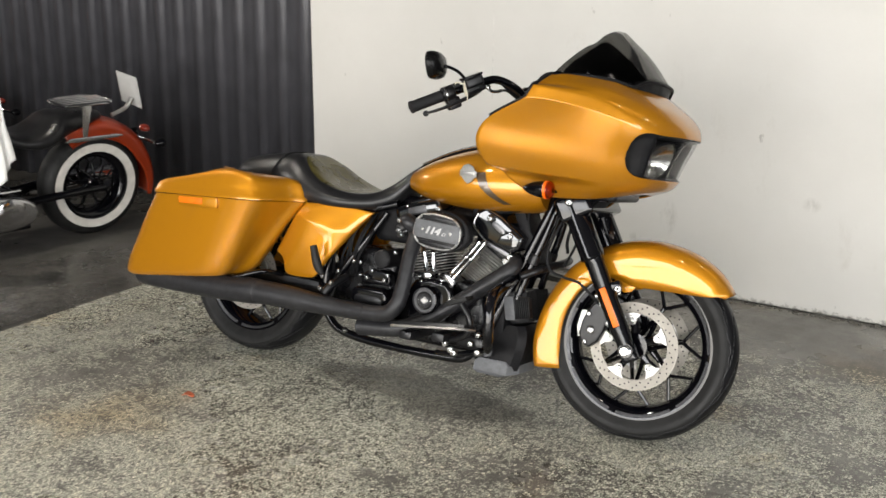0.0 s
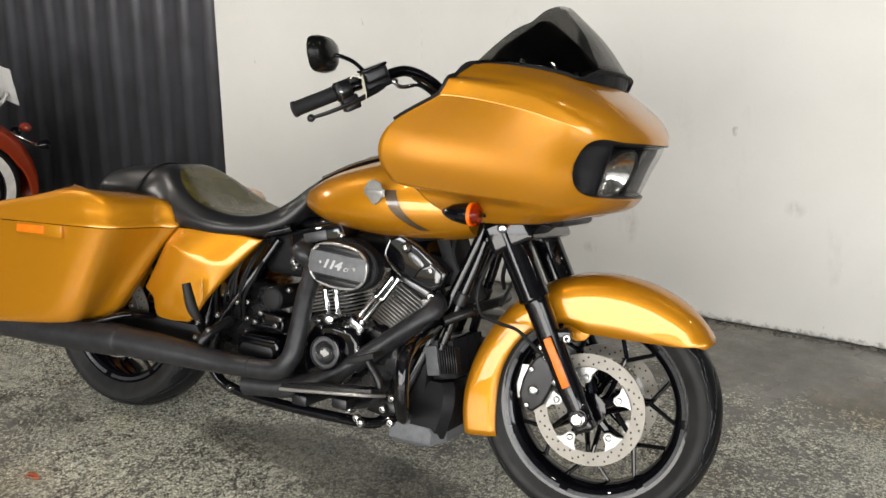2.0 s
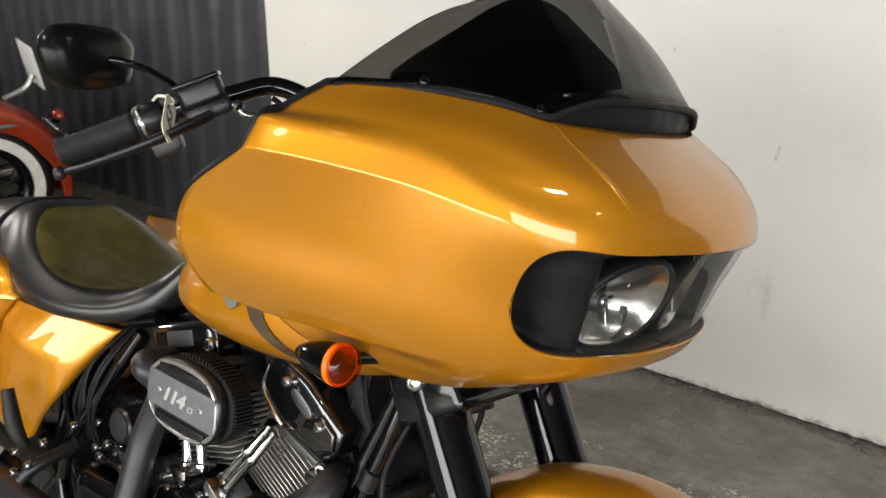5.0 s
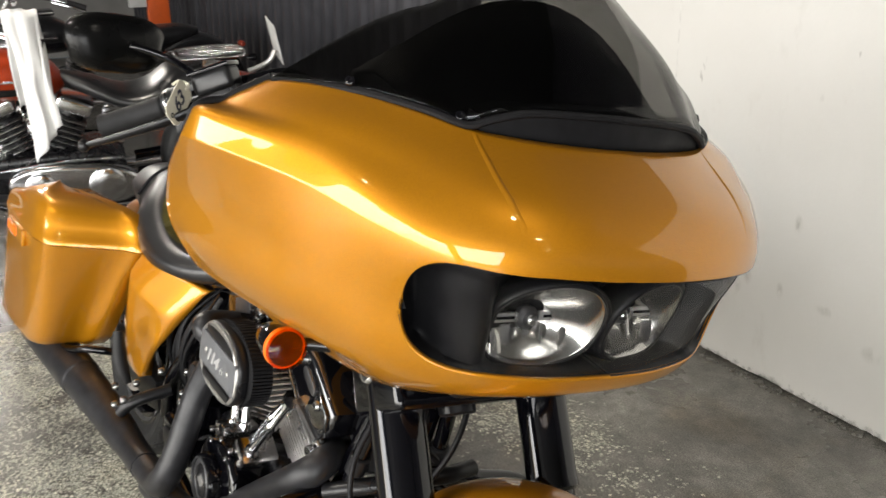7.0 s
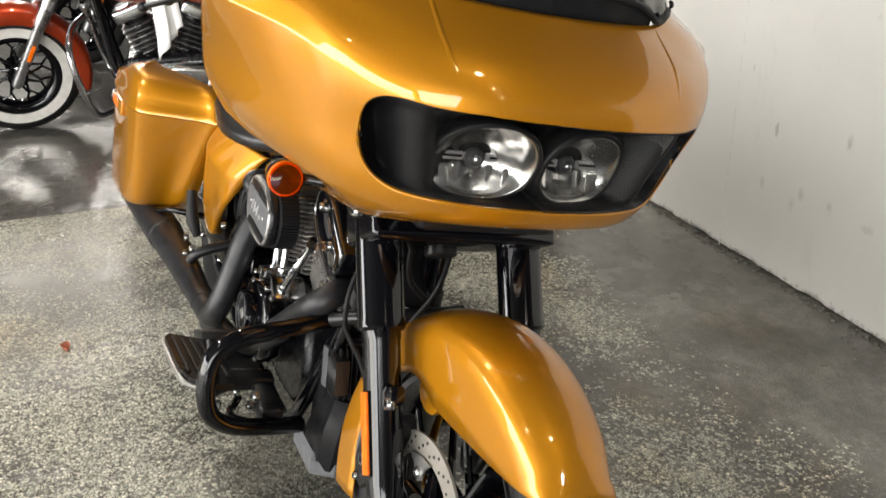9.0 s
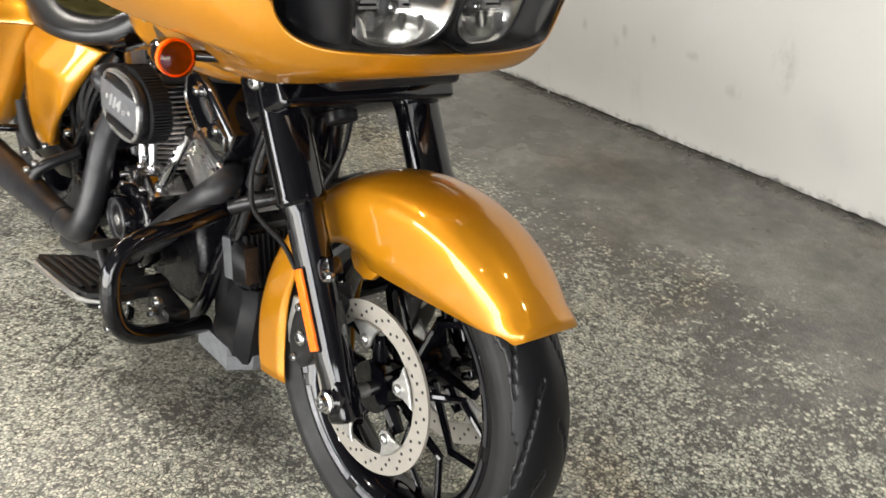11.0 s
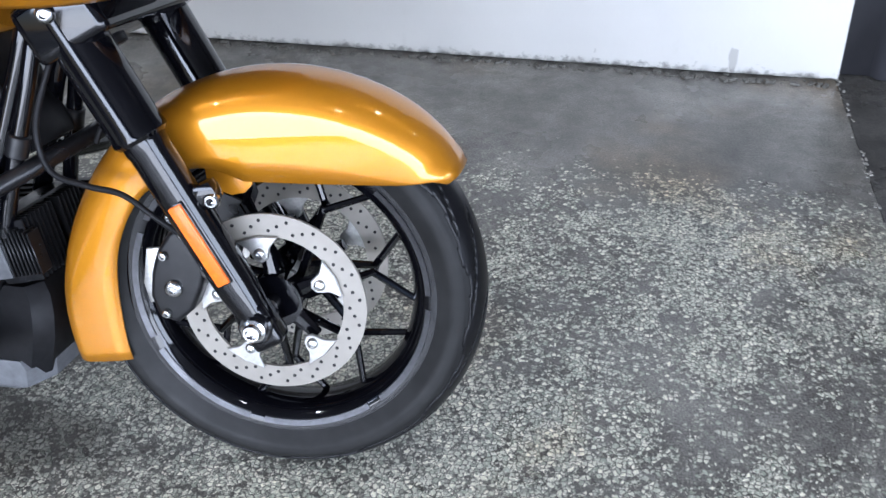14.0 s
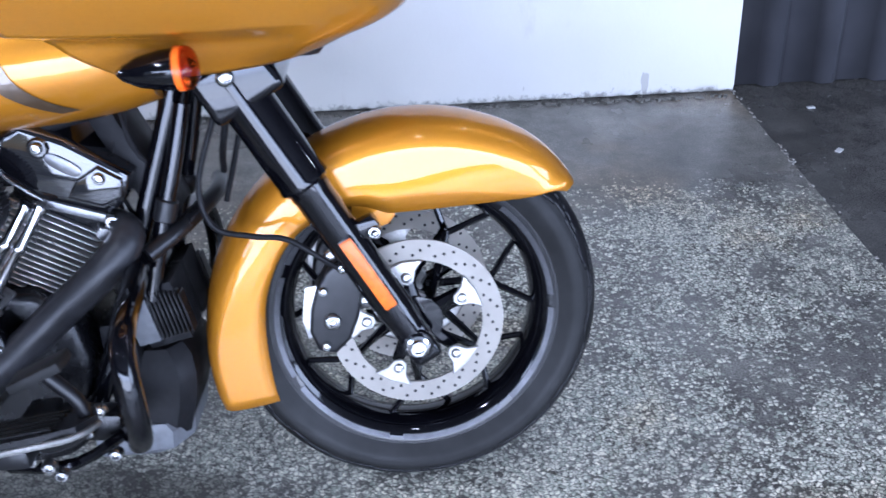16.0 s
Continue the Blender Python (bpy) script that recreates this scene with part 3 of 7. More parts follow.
def wheel(parent, name, o, R, w, rim, move=None, hub=0.045, spokes=7, lip=True, whitewall=False):
    mv = move or (lambda b: b)
    hubbm = add_lathe(B(), ((0.02, -0.085), (hub, -0.083), (hub, -0.05), (hub * 0.75, -0.03), (hub * 0.75, 0.03), (hub, 0.05), (hub, 0.083), (0.02, 0.085)), o, (0, 1, 0), 32)
    root = part(name, mv(hubbm), BLACK, parent, "gloss black cast wheel")
    rubber = part("tyre", mv(tyre(o, R, w, rim)), RUBBER, root, "black rubber road tyre")
    if lip:
        part("tread", mv(tread(o, R, w, rim)), TREAD, rubber, "darker grooved tread", sharp=60, thick=0.004)
    hw = w * 0.37
    part("rim", mv(ring(o, [(rim + 0.012, -hw - 0.004), (rim + 0.012, -hw + 0.004), (rim - 0.014, -hw + 0.012), (rim - 0.028, -hw * 0.5), (rim - 0.028, hw * 0.5),
                            (rim - 0.014, hw - 0.012), (rim + 0.012, hw - 0.004), (rim + 0.012, hw + 0.004), (rim - 0.004, hw + 0.004), (rim - 0.024, hw - 0.006), (rim - 0.036, hw * 0.4),
                            (rim - 0.036, -hw * 0.4), (rim - 0.024, -hw + 0.006), (rim - 0.004, -hw - 0.004)], 72)), BLACK, root)
    if lip:
        for k in range(spokes):
            bm = B()
            a0, a1 = 360 / spokes * k + 3, 360 / spokes * (k + 1) - 3
            rows = []
            for j in range(13):
                a = radians(a0 + (a1 - a0) * j / 12)
                ca, sa = math.cos(a), math.sin(a)
                rows.append([(o[0] + r * ca, o[1] + y, o[2] + r * sa) for r, y in ((rim - 0.003, -hw - 0.0055), (rim - 0.012, -hw - 0.002), (rim - 0.013, -hw + 0.001), (rim - 0.003, -hw - 0.001))])
            add_loft(bm, rows)
            part("rim_edge", mv(bm), RIMCUT, root, "machined silver rim edge")
    for k in range(spokes):
        bm = B()
        a = radians(360 / spokes * k + 12)
        da = radians(360 / spokes * 0.5)

        def at(r, an, y):
            return (o[0] + r * math.cos(an), o[1] + y, o[2] + r * math.sin(an))
        for s in (-1, 1):
            add_tube(bm, [at(hub * 0.8, a + s * 0.5, s * 0.03), at((hub + rim) * 0.52, a, s * 0.012)], [0.0085, 0.0065], 8, 1)
            add_tube(bm, [at((hub + rim) * 0.50, a, s * 0.012), at(rim - 0.028, a + s * da * 0.62, s * 0.014)], [0.0065, 0.0058], 8, 1)
        part("spoke", mv(bm), BLACK, root)
    if whitewall:
        for s in (-1, 1):
            part("whitewall", mv(ring(o, [(rim + 0.012, s * w * 0.47), (rim + 0.062, s * w * 0.497), (rim + 0.062, s * (w * 0.497 + 0.0025)), (rim + 0.012, s * (w * 0.47 + 0.004))], 72)), WHITEWALL, root, "white side band of the tyre")
    return root


def brake_disc(parent, o, y, side, r1=0.15, r0=0.113, move=None):
    mv = move or (lambda b: b)
    c = (o[0], y, o[2])
    bm = ring(c, [(r0, -0.0025), (r1, -0.0025), (r1, 0.0025), (r0, 0.0025)], 72)
    disc = part("brake_disc", mv(bm), DISC, parent, "drilled steel brake disc")
    for k in range(5):
        a = radians(72 * k + 27)
        bm = B()
        da = 0.30
        ys = side * 0.004

        def p(r, an):
            return (r * math.cos(an), r * math.sin(an))
        pts = [p(r0 + 0.003, a - da), p(r0 + 0.003, a), p(r0 + 0.003, a + da), p(0.098, a + da * 0.62), p(0.078, a + da * 0.45), p(0.072, a), p(0.078, a - da * 0.45), p(0.098, a - da * 0.62)]
        add_plate(bm, [(o[0] + x, o[2] + z) for x, z in pts], y + ys, y + ys + side * 0.006, 0.0015, 1)
        part("carrier", mv(bm), STEEL, disc)
        bm = B()
        bx, bz = p(0.088, a)
        add_bolt(bm, (o[0] + bx, y + ys + side * 0.006, o[2] + bz), (0, side, 0), 0.009, 0.006)
        part("bolt", mv(bm), FIN, disc)
        bm = B()
        add_tube(bm, [(o[0] + 0.03 * math.cos(a), y - side * 0.022, o[2] + 0.03 * math.sin(a)), (o[0] + bx, y - side * 0.022, o[2] + bz)], [0.016, 0.010], 8, 1)
        part("arm", mv(bm), BLACK, disc)
    bm = B()
    for k in range(60):
        a = 2 * math.pi * k / 60
        r = (0.123, 0.140, 0.131)[k % 3]
        for s in (-1, 1):
            add_cyl(bm, (o[0] + r * math.cos(a), y + s * 0.0015, o[2] + r * math.sin(a)), (o[0] + r * math.cos(a), y + s * 0.0034, o[2] + r * math.sin(a)), 0.0029, 8)
    part("drilling", mv(bm), HOLE, disc)
    return disc


FC = V(1.641, -0.006, 0.326)
front_wheel = wheel(bike, "front_wheel", FC, 0.325, 0.134, 0.249, steer)
brake_disc(bike, FC, -0.090, -1, move=steer)
brake_disc(bike, FC, 0.090, 1, move=steer)
rear_wheel = wheel(bike, "rear_wheel", V(0, 0, 0.3275), 0.3275, 0.185, 0.238)
rear_disc = brake_disc(bike, V(0, 0, 0.3275), -0.1, -1)

# fork legs, reflectors, calipers
FDIR = V(-math.sin(radians(28.5)), 0, math.cos(radians(28.5)))


def on_fork(z, y, off=0.0):
    """A point on the leg's line at that height; off: metres ahead of it, square to the leg."""
    t = (z - 0.32) / FDIR.z
    return V(1.634, y, 0.32) + FDIR * t * V(1, 1, 1).x + V(FDIR.z, 0, -FDIR.x) * off


for s in (-1, 1):
    y = s * 0.142
    bm = add_lathe(B(), ((0.018, 0), (0.026, 0.008), (0.028, 0.05), (0.032, 0.09), (0.0325, 0.325), (0.034, 0.33), (0.034, 0.365), (0.027, 0.37)), on_fork(0.30, y), FDIR, 32)
    leg = part("fork_leg", steer(bm), BLACK, bike, "gloss black fork slider")
    bm = add_lathe(B(), ((0.037, 0), (0.0425, 0.006), (0.0425, 0.012), (0.041, 0.02), (0.0415, 0.20), (0.041, 0.205)), on_fork(0.60, y), FDIR, 32)
    part("fork_cover", steer(bm), BLACK, leg, "gloss black fork cover")
    bm = add_box(B(), on_fork(0.315, y), (0.052, 0.045, 0.075), Matrix.Rotation(radians(-28.5), 4, "Y"), 0.012, 3)
    add_cyl(bm, V(1.634, y - s * 0.022, 0.318), V(1.634, y + s * 0.026, 0.318), 0.027, 24)
    part("axle_clamp", steer(bm), BLACK, leg)
    bm = add_lathe(B(), ((0.019, 0), (0.019, 0.008), (0.014, 0.010), (0.014, 0.012), (0.0125, 0.018), (0.009, 0.018), (0.008, 0.012)), V(1.634, y + s * 0.026, 0.318), (0, s, 0), 24)
    part("axle_nut", steer(bm), CHROME, leg, "chrome axle nut")
    # long amber reflector let into the outer rear of the leg
    a, b = on_fork(0.512, y, 0.002), on_fork(0.392, y, 0.002)
    bm = add_box(B(), (a + b) / 2 + V(0, s * 0.034, 0), (0.022, 0.007, 0.136), Matrix.Rotation(radians(-28.5), 4, "Y"), 0.003)
    part("reflector", steer(bm), AMBER, leg, "long amber side reflector")
    bm = add_box(B(), (a + b) / 2 + V(0, s * 0.029, 0), (0.026, 0.009, 0.141), Matrix.Rotation(radians(-28.5), 4, "Y"), 0.003)
    part("reflector_frame", steer(bm), BLACK, leg)
    bm = add_box(B(), on_fork(0.505, y, 0.035), (0.05, 0.03, 0.034), Matrix.Rotation(radians(-28.5), 4, "Y"), 0.01)
    part("fender_bracket", steer(bm), BLACK, leg)
    bm = add_bolt(B(), on_fork(0.494, y + s * 0.006, 0.046), (0, s, 0), 0.013, 0.012)
    part("fender_bolt", steer(bm), BOLT, leg)
    # caliper behind the leg
    co = V(1.494, s * 0.118, 0.366)
    cal = [(0.075, 0.115), (0.045, 0.105), (0.012, 0.085), (-0.008, 0.055), (-0.02, 0.02), (-0.026, -0.02), (-0.014, -0.056), (0.015, -0.064), (0.042, -0.04), (0.058, -0.004), (0.07, 0.04), (0.085, 0.08)]
    bm = add_plate(B(), [(co.x + p - 0.01, co.z + q) for p, q in cal], co.y - s * 0.034, co.y + s * 0.016, 0.008, 3)
    caliper = part("brake_caliper", steer(bm), SATIN, bike, "satin black brake caliper")
    bm = add_plate(B(), [(co.x - 0.030 + p * 0.9, co.z + q) for p, q in ((-0.006, 0.058), (0.016, 0.060), (0.010, 0.03), (0.008, -0.02), (0.012, -0.03), (-0.010, -0.034), (-0.018, 0.0))], co.y + s * 0.004, co.y + s * 0.012, 0.003)
    part("caliper_badge", steer(bm), STEEL, caliper, "brushed silver plate")
    for bx, bz, br in ((0.004, -0.004, 0.015), (-0.006, 0.05, 0.008), (-0.010, -0.047, 0.008), (0.062, 0.028, 0.011), (0.030, 0.088, 0.011), (0.012, 0.112, 0.010)):
        bm = add_bolt(B(), (co.x + bx, co.y + s * 0.015, co.z + bz), (0, s, 0), br, 0.009)
        part("bolt", steer(bm), BOLT, caliper)
bm = add_cyl(B(), (1.634, -0.17, 0.318), (1.634, 0.17, 0.318), 0.013)
part("axle", steer(bm), STEEL, bike)
bm = B()
for z, hgt in ((0.768, 0.085), (0.90, 0.03)):
    c = on_fork(z, 0, 0.008)
    add_box(bm, c, (0.122, 0.365, hgt), Matrix.Rotation(radians(-28.5), 4, "Y"), 0.014, 3)
lower_clamp = part("triple_clamp", steer(bm), BLACK, bike, "black fork clamp under the fairing")
for s in (-1, 1):
    bm = add_bolt(B(), on_fork(0.782, s * 0.180, 0.0), (0.25, s, 0), 0.014, 0.012)
    part("clamp_bolt", steer(bm), BOLT, lower_clamp)
bm = add_cyl(B(), on_fork(0.72, 0, -0.04), on_fork(0.95, 0, -0.04), 0.03)
part("steering_stem", steer(bm), SATIN, bike)

# front fender: a deep skirted arch round the wheel


def fender(parent, o, ang, r_out, r_in, hw, mat, mv=None, label="", skew=0.0, n=60):
    bm = B()
    rows = []
    for i in range(n + 1):
        u = i / n
        a = ang[0] + (ang[1] - ang[0]) * u
        ro, ri, w = r_out(a), r_in(a), hw(a)
        # upright side, a slow shoulder of 90 mm radius, then the crown
        fit = min(1.0, (ro - ri) / 0.075) * (1 - 0.55 * min(1, max(0, (a - 150) / 30)))
        top = ro - 0.066 * fit
        sec = [(w * 0.985, ri), (w, ri + (top - ri) * 0.35), (w, ri + (top - ri) * 0.75)]
        sec += [(w - 0.090 * (1 - math.cos(t)), top + 0.090 * fit * math.sin(t)) for t in (radians(k) for k in (0, 4, 8, 12, 15, 18))]
        wy, wr = sec[-1]
        p1, p2 = (wy - 0.0085 * fit, wr + 0.026 * fit), (wy * 0.42, ro)
        for k in range(1, 11):
            q = k / 10
            sec.append((wy * (1 - q) ** 3 + 3 * p1[0] * q * (1 - q) ** 2 + 3 * p2[0] * q * q * (1 - q), wr * (1 - q) ** 3 + 3 * p1[1] * q * (1 - q) ** 2 + 3 * p2[1] * q * q * (1 - q) + ro * q ** 3))
        full = [(-y, r) for y, r in sec] + [(y, r) for y, r in sec[-2::-1]]
        row = []
        for y, r in full:
            ar = radians(a + skew * max(0, (a - 178) / 26) * (ro - r) / max(1e-3, ro - ri))
            row.append((o.x + r * math.cos(ar), o.y + y, o.z + r * math.sin(ar)))
        rows.append(row)
    grid_faces(bm, rows)
    bm = mv(bm) if mv else bm
    bmesh.ops.recalc_face_normals(bm, faces=bm.faces[:])
    return part("fender", bm, mat, parent, label, thick=0.003, sharp=60)


def lerp_table(tab):
    sm = catmull([(p[0], p[1]) for p in tab], 12)
    return lambda a: float(np.interp(a, sm[:, 0], sm[:, 1]))


f_out = lerp_table([(30, 0.368), (36, 0.376), (42, 0.380), (50, 0.381), (60, 0.377), (70, 0.3715), (90, 0.362), (120, 0.352), (150, 0.349), (175, 0.355), (190, 0.364), (204, 0.374)])


def f_in(a):
    if a < 97:
        low = 0.203 / math.sin(radians(max(a, 30)))
        return low + (f_out(a) - 0.026 - low) * max(0.0, (43 - a) / 7) ** 2.0
    if a < 128:
        k = (a - 97) / 31
        return 0.2045 + 0.012 * math.sin(k * math.pi) + k * 0.045
    return lerp_rear(a)


lerp_rear = lerp_table([(128, 0.2495), (140, 0.254), (160, 0.251), (185, 0.250), (206, 0.276)])
f_hw = lerp_table([(34, 0.062), (42, 0.072), (60, 0.081), (90, 0.086), (140, 0.086), (190, 0.084), (204, 0.082)])
front_fender = fender(bike, V(1.630, -0.004, 0.322), (200.5, 36), f_out, f_in, f_hw, GOLD, steer, "gold front fender", 7)
for s in (-1, 1):
    bm = add_plate(B(), [(1.545, 0.545), (1.622, 0.545), (1.618, 0.518), (1.606, 0.505), (1.585, 0.500), (1.560, 0.508), (1.547, 0.525)], s * 0.072, s * 0.0845, 0.003, 2)
    part("bracket_tab", steer(bm), GOLD, front_fender, "gold mounting tab")
for s in (-1, 1):
    for rx, rz in ((1.590, 0.596), (1.634, 0.596), (1.415, 0.487), (1.402, 0.447)):
        part("rivet", steer(add_ball(B(), (rx, s * 0.0865, rz), (0.0055, 0.003, 0.0055))), GOLD, front_fender)
fender(bike, V(0, 0, 0.3275), (30, 165), lambda a: 0.405, lambda a: 0.34, lambda a: 0.105, GOLD, None, "gold rear fender")

# ---- fairing ----
# stations from the rear edge round to the middle of the nose; in each, seven points from the lower edge to the top
FAIR = [
    [(1.300, -0.215, 0.800), (1.222, -0.318, 0.850), (1.164, -0.386, 0.940), (1.194, -0.410, 1.026), (1.348, -0.445, 1.108), (1.366, -0.401, 1.157), (1.386, -0.352, 1.191)],
    [(1.340, -0.205, 0.799), (1.302, -0.296, 0.842), (1.268, -0.375, 0.930), (1.280, -0.400, 1.016), (1.392, -0.437, 1.108), (1.412, -0.389, 1.158), (1.424, -0.332, 1.196)],
    [(1.420, -0.195, 0.800), (1.410, -0.271, 0.840), (1.398, -0.346, 0.920), (1.401, -0.374, 1.006), (1.456, -0.404, 1.102), (1.486, -0.354, 1.156), (1.480, -0.284, 1.197)],
    [(1.500, -0.180, 0.807), (1.508, -0.250, 0.842), (1.512, -0.304, 0.910), (1.517, -0.331, 0.991), (1.534, -0.351, 1.088), (1.558, -0.305, 1.146), (1.556, -0.228, 1.188)],
    [(1.560, -0.150, 0.819), (1.582, -0.210, 0.846), (1.596, -0.252, 0.891), (1.606, -0.275, 0.964), (1.626, -0.295, 1.062), (1.633, -0.245, 1.123), (1.600, -0.172, 1.176)],
    [(1.598, -0.105, 0.829), (1.640, -0.150, 0.850), (1.664, -0.175, 0.886), (1.684, -0.193, 0.956), (1.707, -0.211, 1.038), (1.695, -0.178, 1.105), (1.626, -0.112, 1.172)],
    [(1.612, -0.055, 0.833), (1.668, -0.075, 0.852), (1.697, -0.088, 0.883), (1.725, -0.097, 0.953), (1.752, -0.108, 1.036), (1.726, -0.096, 1.100), (1.640, -0.048, 1.170)],
    [(1.616, 0.0, 0.835), (1.676, 0.0, 0.853), (1.707, 0.0, 0.883), (1.739, 0.0, 0.953), (1.767, 0.0, 1.036), (1.732, 0.0, 1.099), (1.645, 0.0, 1.170)],
]
FAIR_A = np.array(FAIR)
FAIR_A[:, :, 1] -= 0.02 * np.minimum(1, np.abs(FAIR_A[:, :, 1]) / 0.12)
NOSE_SHIFT = (0.0, 0.020, 0.0)


UPRIGHT, FACET = np.array((0.0, -0.148, 0.989)), radians(14.5)


def cat4(p0, p1, p2, p3, t):
    return 0.5 * (2 * p1 + (p2 - p0) * t + (2 * p0 - 5 * p1 + 4 * p2 - p3) * t * t + (3 * p1 - p0 - 3 * p2 + p3) * t ** 3)


def fair_row(s):
    i = min(int(s), 6)
    t = s - i
    g = lambda k: FAIR_A[k] if 0 <= k <= 7 else (2 * FAIR_A[0] - FAIR_A[1] if k < 0 else FAIR_A[6] * np.array((1, -1, 1)))
    return cat4(g(i - 1), g(i), g(i + 1), g(i + 2), t)


def fair(s, v):
    """The fairing's outer surface: s 0 at the rear edge to 7 at the middle, v 0 at the lower edge to 6 at the top."""
    r = fair_row(s)
    i = min(int(v), 5)
    t = v - i
    g = lambda k: r[k] if 0 <= k <= 6 else (2 * r[0] - r[1] if k < 0 else 2 * r[6] - r[5])
    m1, m2 = (g(i + 1) - g(i - 1)) / 2, (g(i + 2) - g(i)) / 2
    k = min(1.0, max(0.0, (5.0 - s) / 2.2))
    fold = k * k * (3 - 2 * k)
    if i == 3:
        m2 = m2 + (g(4) - g(3) - m2) * 0.9 * fold
    if i == 4 and fold > 0.001:
        # a flat shoulder facet above the crease, then the round turn to the hood
        run = fair_row(s + 0.05)[4] - fair_row(max(0.0, s - 0.05))[4]
        run /= np.linalg.norm(run)
        up = UPRIGHT - run * (run @ UPRIGHT)
        up /= np.linalg.norm(up)
        out = np.cross(run, up)
        out *= -np.sign(out[1])
        flat = up * math.cos(FACET) - out * math.sin(FACET)
        old = (g(5) - g(3)) / np.linalg.norm(g(5) - g(3))
        u = old + (flat - old) * fold
        u /= np.linalg.norm(u)
        a = 0.034 * fold
        side = g(5) - g(4)
        q = g(4) + u * a + run * ((side @ run) * a / max(0.03, side @ u))
        c = np.linalg.norm(g(5) - q)
        t0 = a / (a + c)
        if t < t0:
            return g(4) + (q - g(4)) * (t / t0)
        t = (t - t0) / (1 - t0)
        m1, m2 = u * c, m2 * c / np.linalg.norm(g(5) - g(4))
        return (2 * t ** 3 - 3 * t * t + 1) * q + (t ** 3 - 2 * t * t + t) * m1 + (3 * t * t - 2 * t ** 3) * g(5) + (t ** 3 - t * t) * m2
    if v < 1.45 and s < 3.6:
        # hollow under the lower crease
        e = max(0.0, min(1.0, (3.6 - s) / 2.6))
        w = v / 1.45
        dent = 0.050 * e * min(1.0, (1 - w) * 4.5) * min(1.0, w * 1.4)
        return (2 * t ** 3 - 3 * t * t + 1) * g(i) + (t ** 3 - 2 * t * t + t) * m1 + (3 * t * t - 2 * t ** 3) * g(i + 1) + (t ** 3 - t * t) * m2 + np.array((0, dent, dent * 0.25))
    return (2 * t ** 3 - 3 * t * t + 1) * g(i) + (t ** 3 - 2 * t * t + t) * m1 + (3 * t * t - 2 * t ** 3) * g(i + 1) + (t ** 3 - t * t) * m2


OPEN_S, V_MID, V_LO, V_HI = 4.25, 2.98, 2.10, 3.96


def open_v(s):
    """Lower and upper limit of the lamp opening."""
    if s <= OPEN_S:
        return V_MID, V_MID
    k = min(1, (s - OPEN_S) / 0.85)
    h = (1 - (1 - k) ** 2.6) ** (1 / 2.2)
    return V_MID + (V_LO - V_MID) * h, V_MID + (V_HI - V_MID) * h


def fairing_half(sign):
    bm = B()
    ss = list(np.linspace(0, 4.2, 34)) + [4.25 + 0.85 * (k / 14) ** 2 for k in range(15)] + list(np.linspace(5.2, 7, 14))
    for lower in (True, False):
        rows = []
        for s in ss:
            lo, hi = open_v(s)
            vs = np.concatenate((np.linspace(0, 1.4, 12), (1.43, 1.46), np.linspace(1.5, lo, 14))) if lower else np.concatenate((np.linspace(hi, 3.98, 16), (4.0, 4.03), np.linspace(4.08, 6, 26)))
            rows.append([tuple(fair(s, v) * np.array((1, sign, 1))) for v in vs])
        grid_faces(bm, rows)
    return bm


bm = fairing_half(1)
merge(bm, fairing_half(-1))
bmesh.ops.remove_doubles(bm, verts=bm.verts[:], dist=0.0006)
bmesh.ops.recalc_face_normals(bm, faces=bm.faces[:])
fairing = part("fairing", bm, GOLD, bike, "gold shark-nosed front fairing", sharp=50, thick=0.006, inner=PLASTIC)
fairing.location = NOSE_SHIFT

# raised ribs that run from the screen down to the nose
for sgn in (1, -1):
    rows = []
    bm = B()
    for k in range(19):
        v = np.interp(k, (0, 6, 12, 16, 18), (5.95, 5.5, 5.1, 4.75, 4.5))
        s = np.interp(k, (0, 6, 12, 16, 18), (4.02, 4.56, 5.00, 5.28, 5.38))
        row = []
        for j in range(7):
            p = fair(s + (j - 3) * 0.030, v)
            h = (0.0022 * math.sin(math.pi * j / 6) ** 1.5 * math.sin(math.pi * min(1, (k + 2) / 20)) ** 0.6) - 0.0006
            nrm = np.cross(fair(s + 0.05, v) - fair(s - 0.05, v), fair(s, v + 0.05) - fair(s, v - 0.05))
            nrm /= np.linalg.norm(nrm) + 1e-9
            row.append(tuple((p + nrm * h) * np.array((1, sgn, 1))))
        rows.append(row)
    grid_faces(bm, rows)
    part("rib", bm, GOLD, fairing, sharp=80)

# black inner fairing and dash behind the screen
bm = B()
rows = []
for s in list(np.linspace(0.0, 5.0, 26)):
    rows.append([tuple(fair(s, 6) + np.array((-0.012 - 0.045 * k, 0.010 + 0.022 * k, 0.004 - 0.018 * k * k))) for k in np.linspace(0, 1.6, 5)])
grid_faces(bm, rows)
part("inner_fairing", bm, PLASTIC, fairing, "matt black inner fairing edge", thick=0.004)
bm = B()
grid_faces(bm, [[(x, -y, z) for x, y, z in r] for r in rows])
part("inner_fairing", bm, PLASTIC, fairing, "matt black inner fairing edge", thick=0.004)
for sgn in (1, -1):
    bm = B()
    pts = [tuple(fair(0, v) * np.array((1, sgn, 1)) + np.array((-0.004, 0.006 * sgn, 0.003))) for v in np.linspace(3.2, 6, 12)]
    add_tube(bm, pts, 0.006, 8, 2)
    part("edge_trim", bm, PLASTIC, fairing, "black rubber edge trim")
bm = B()
rows = []
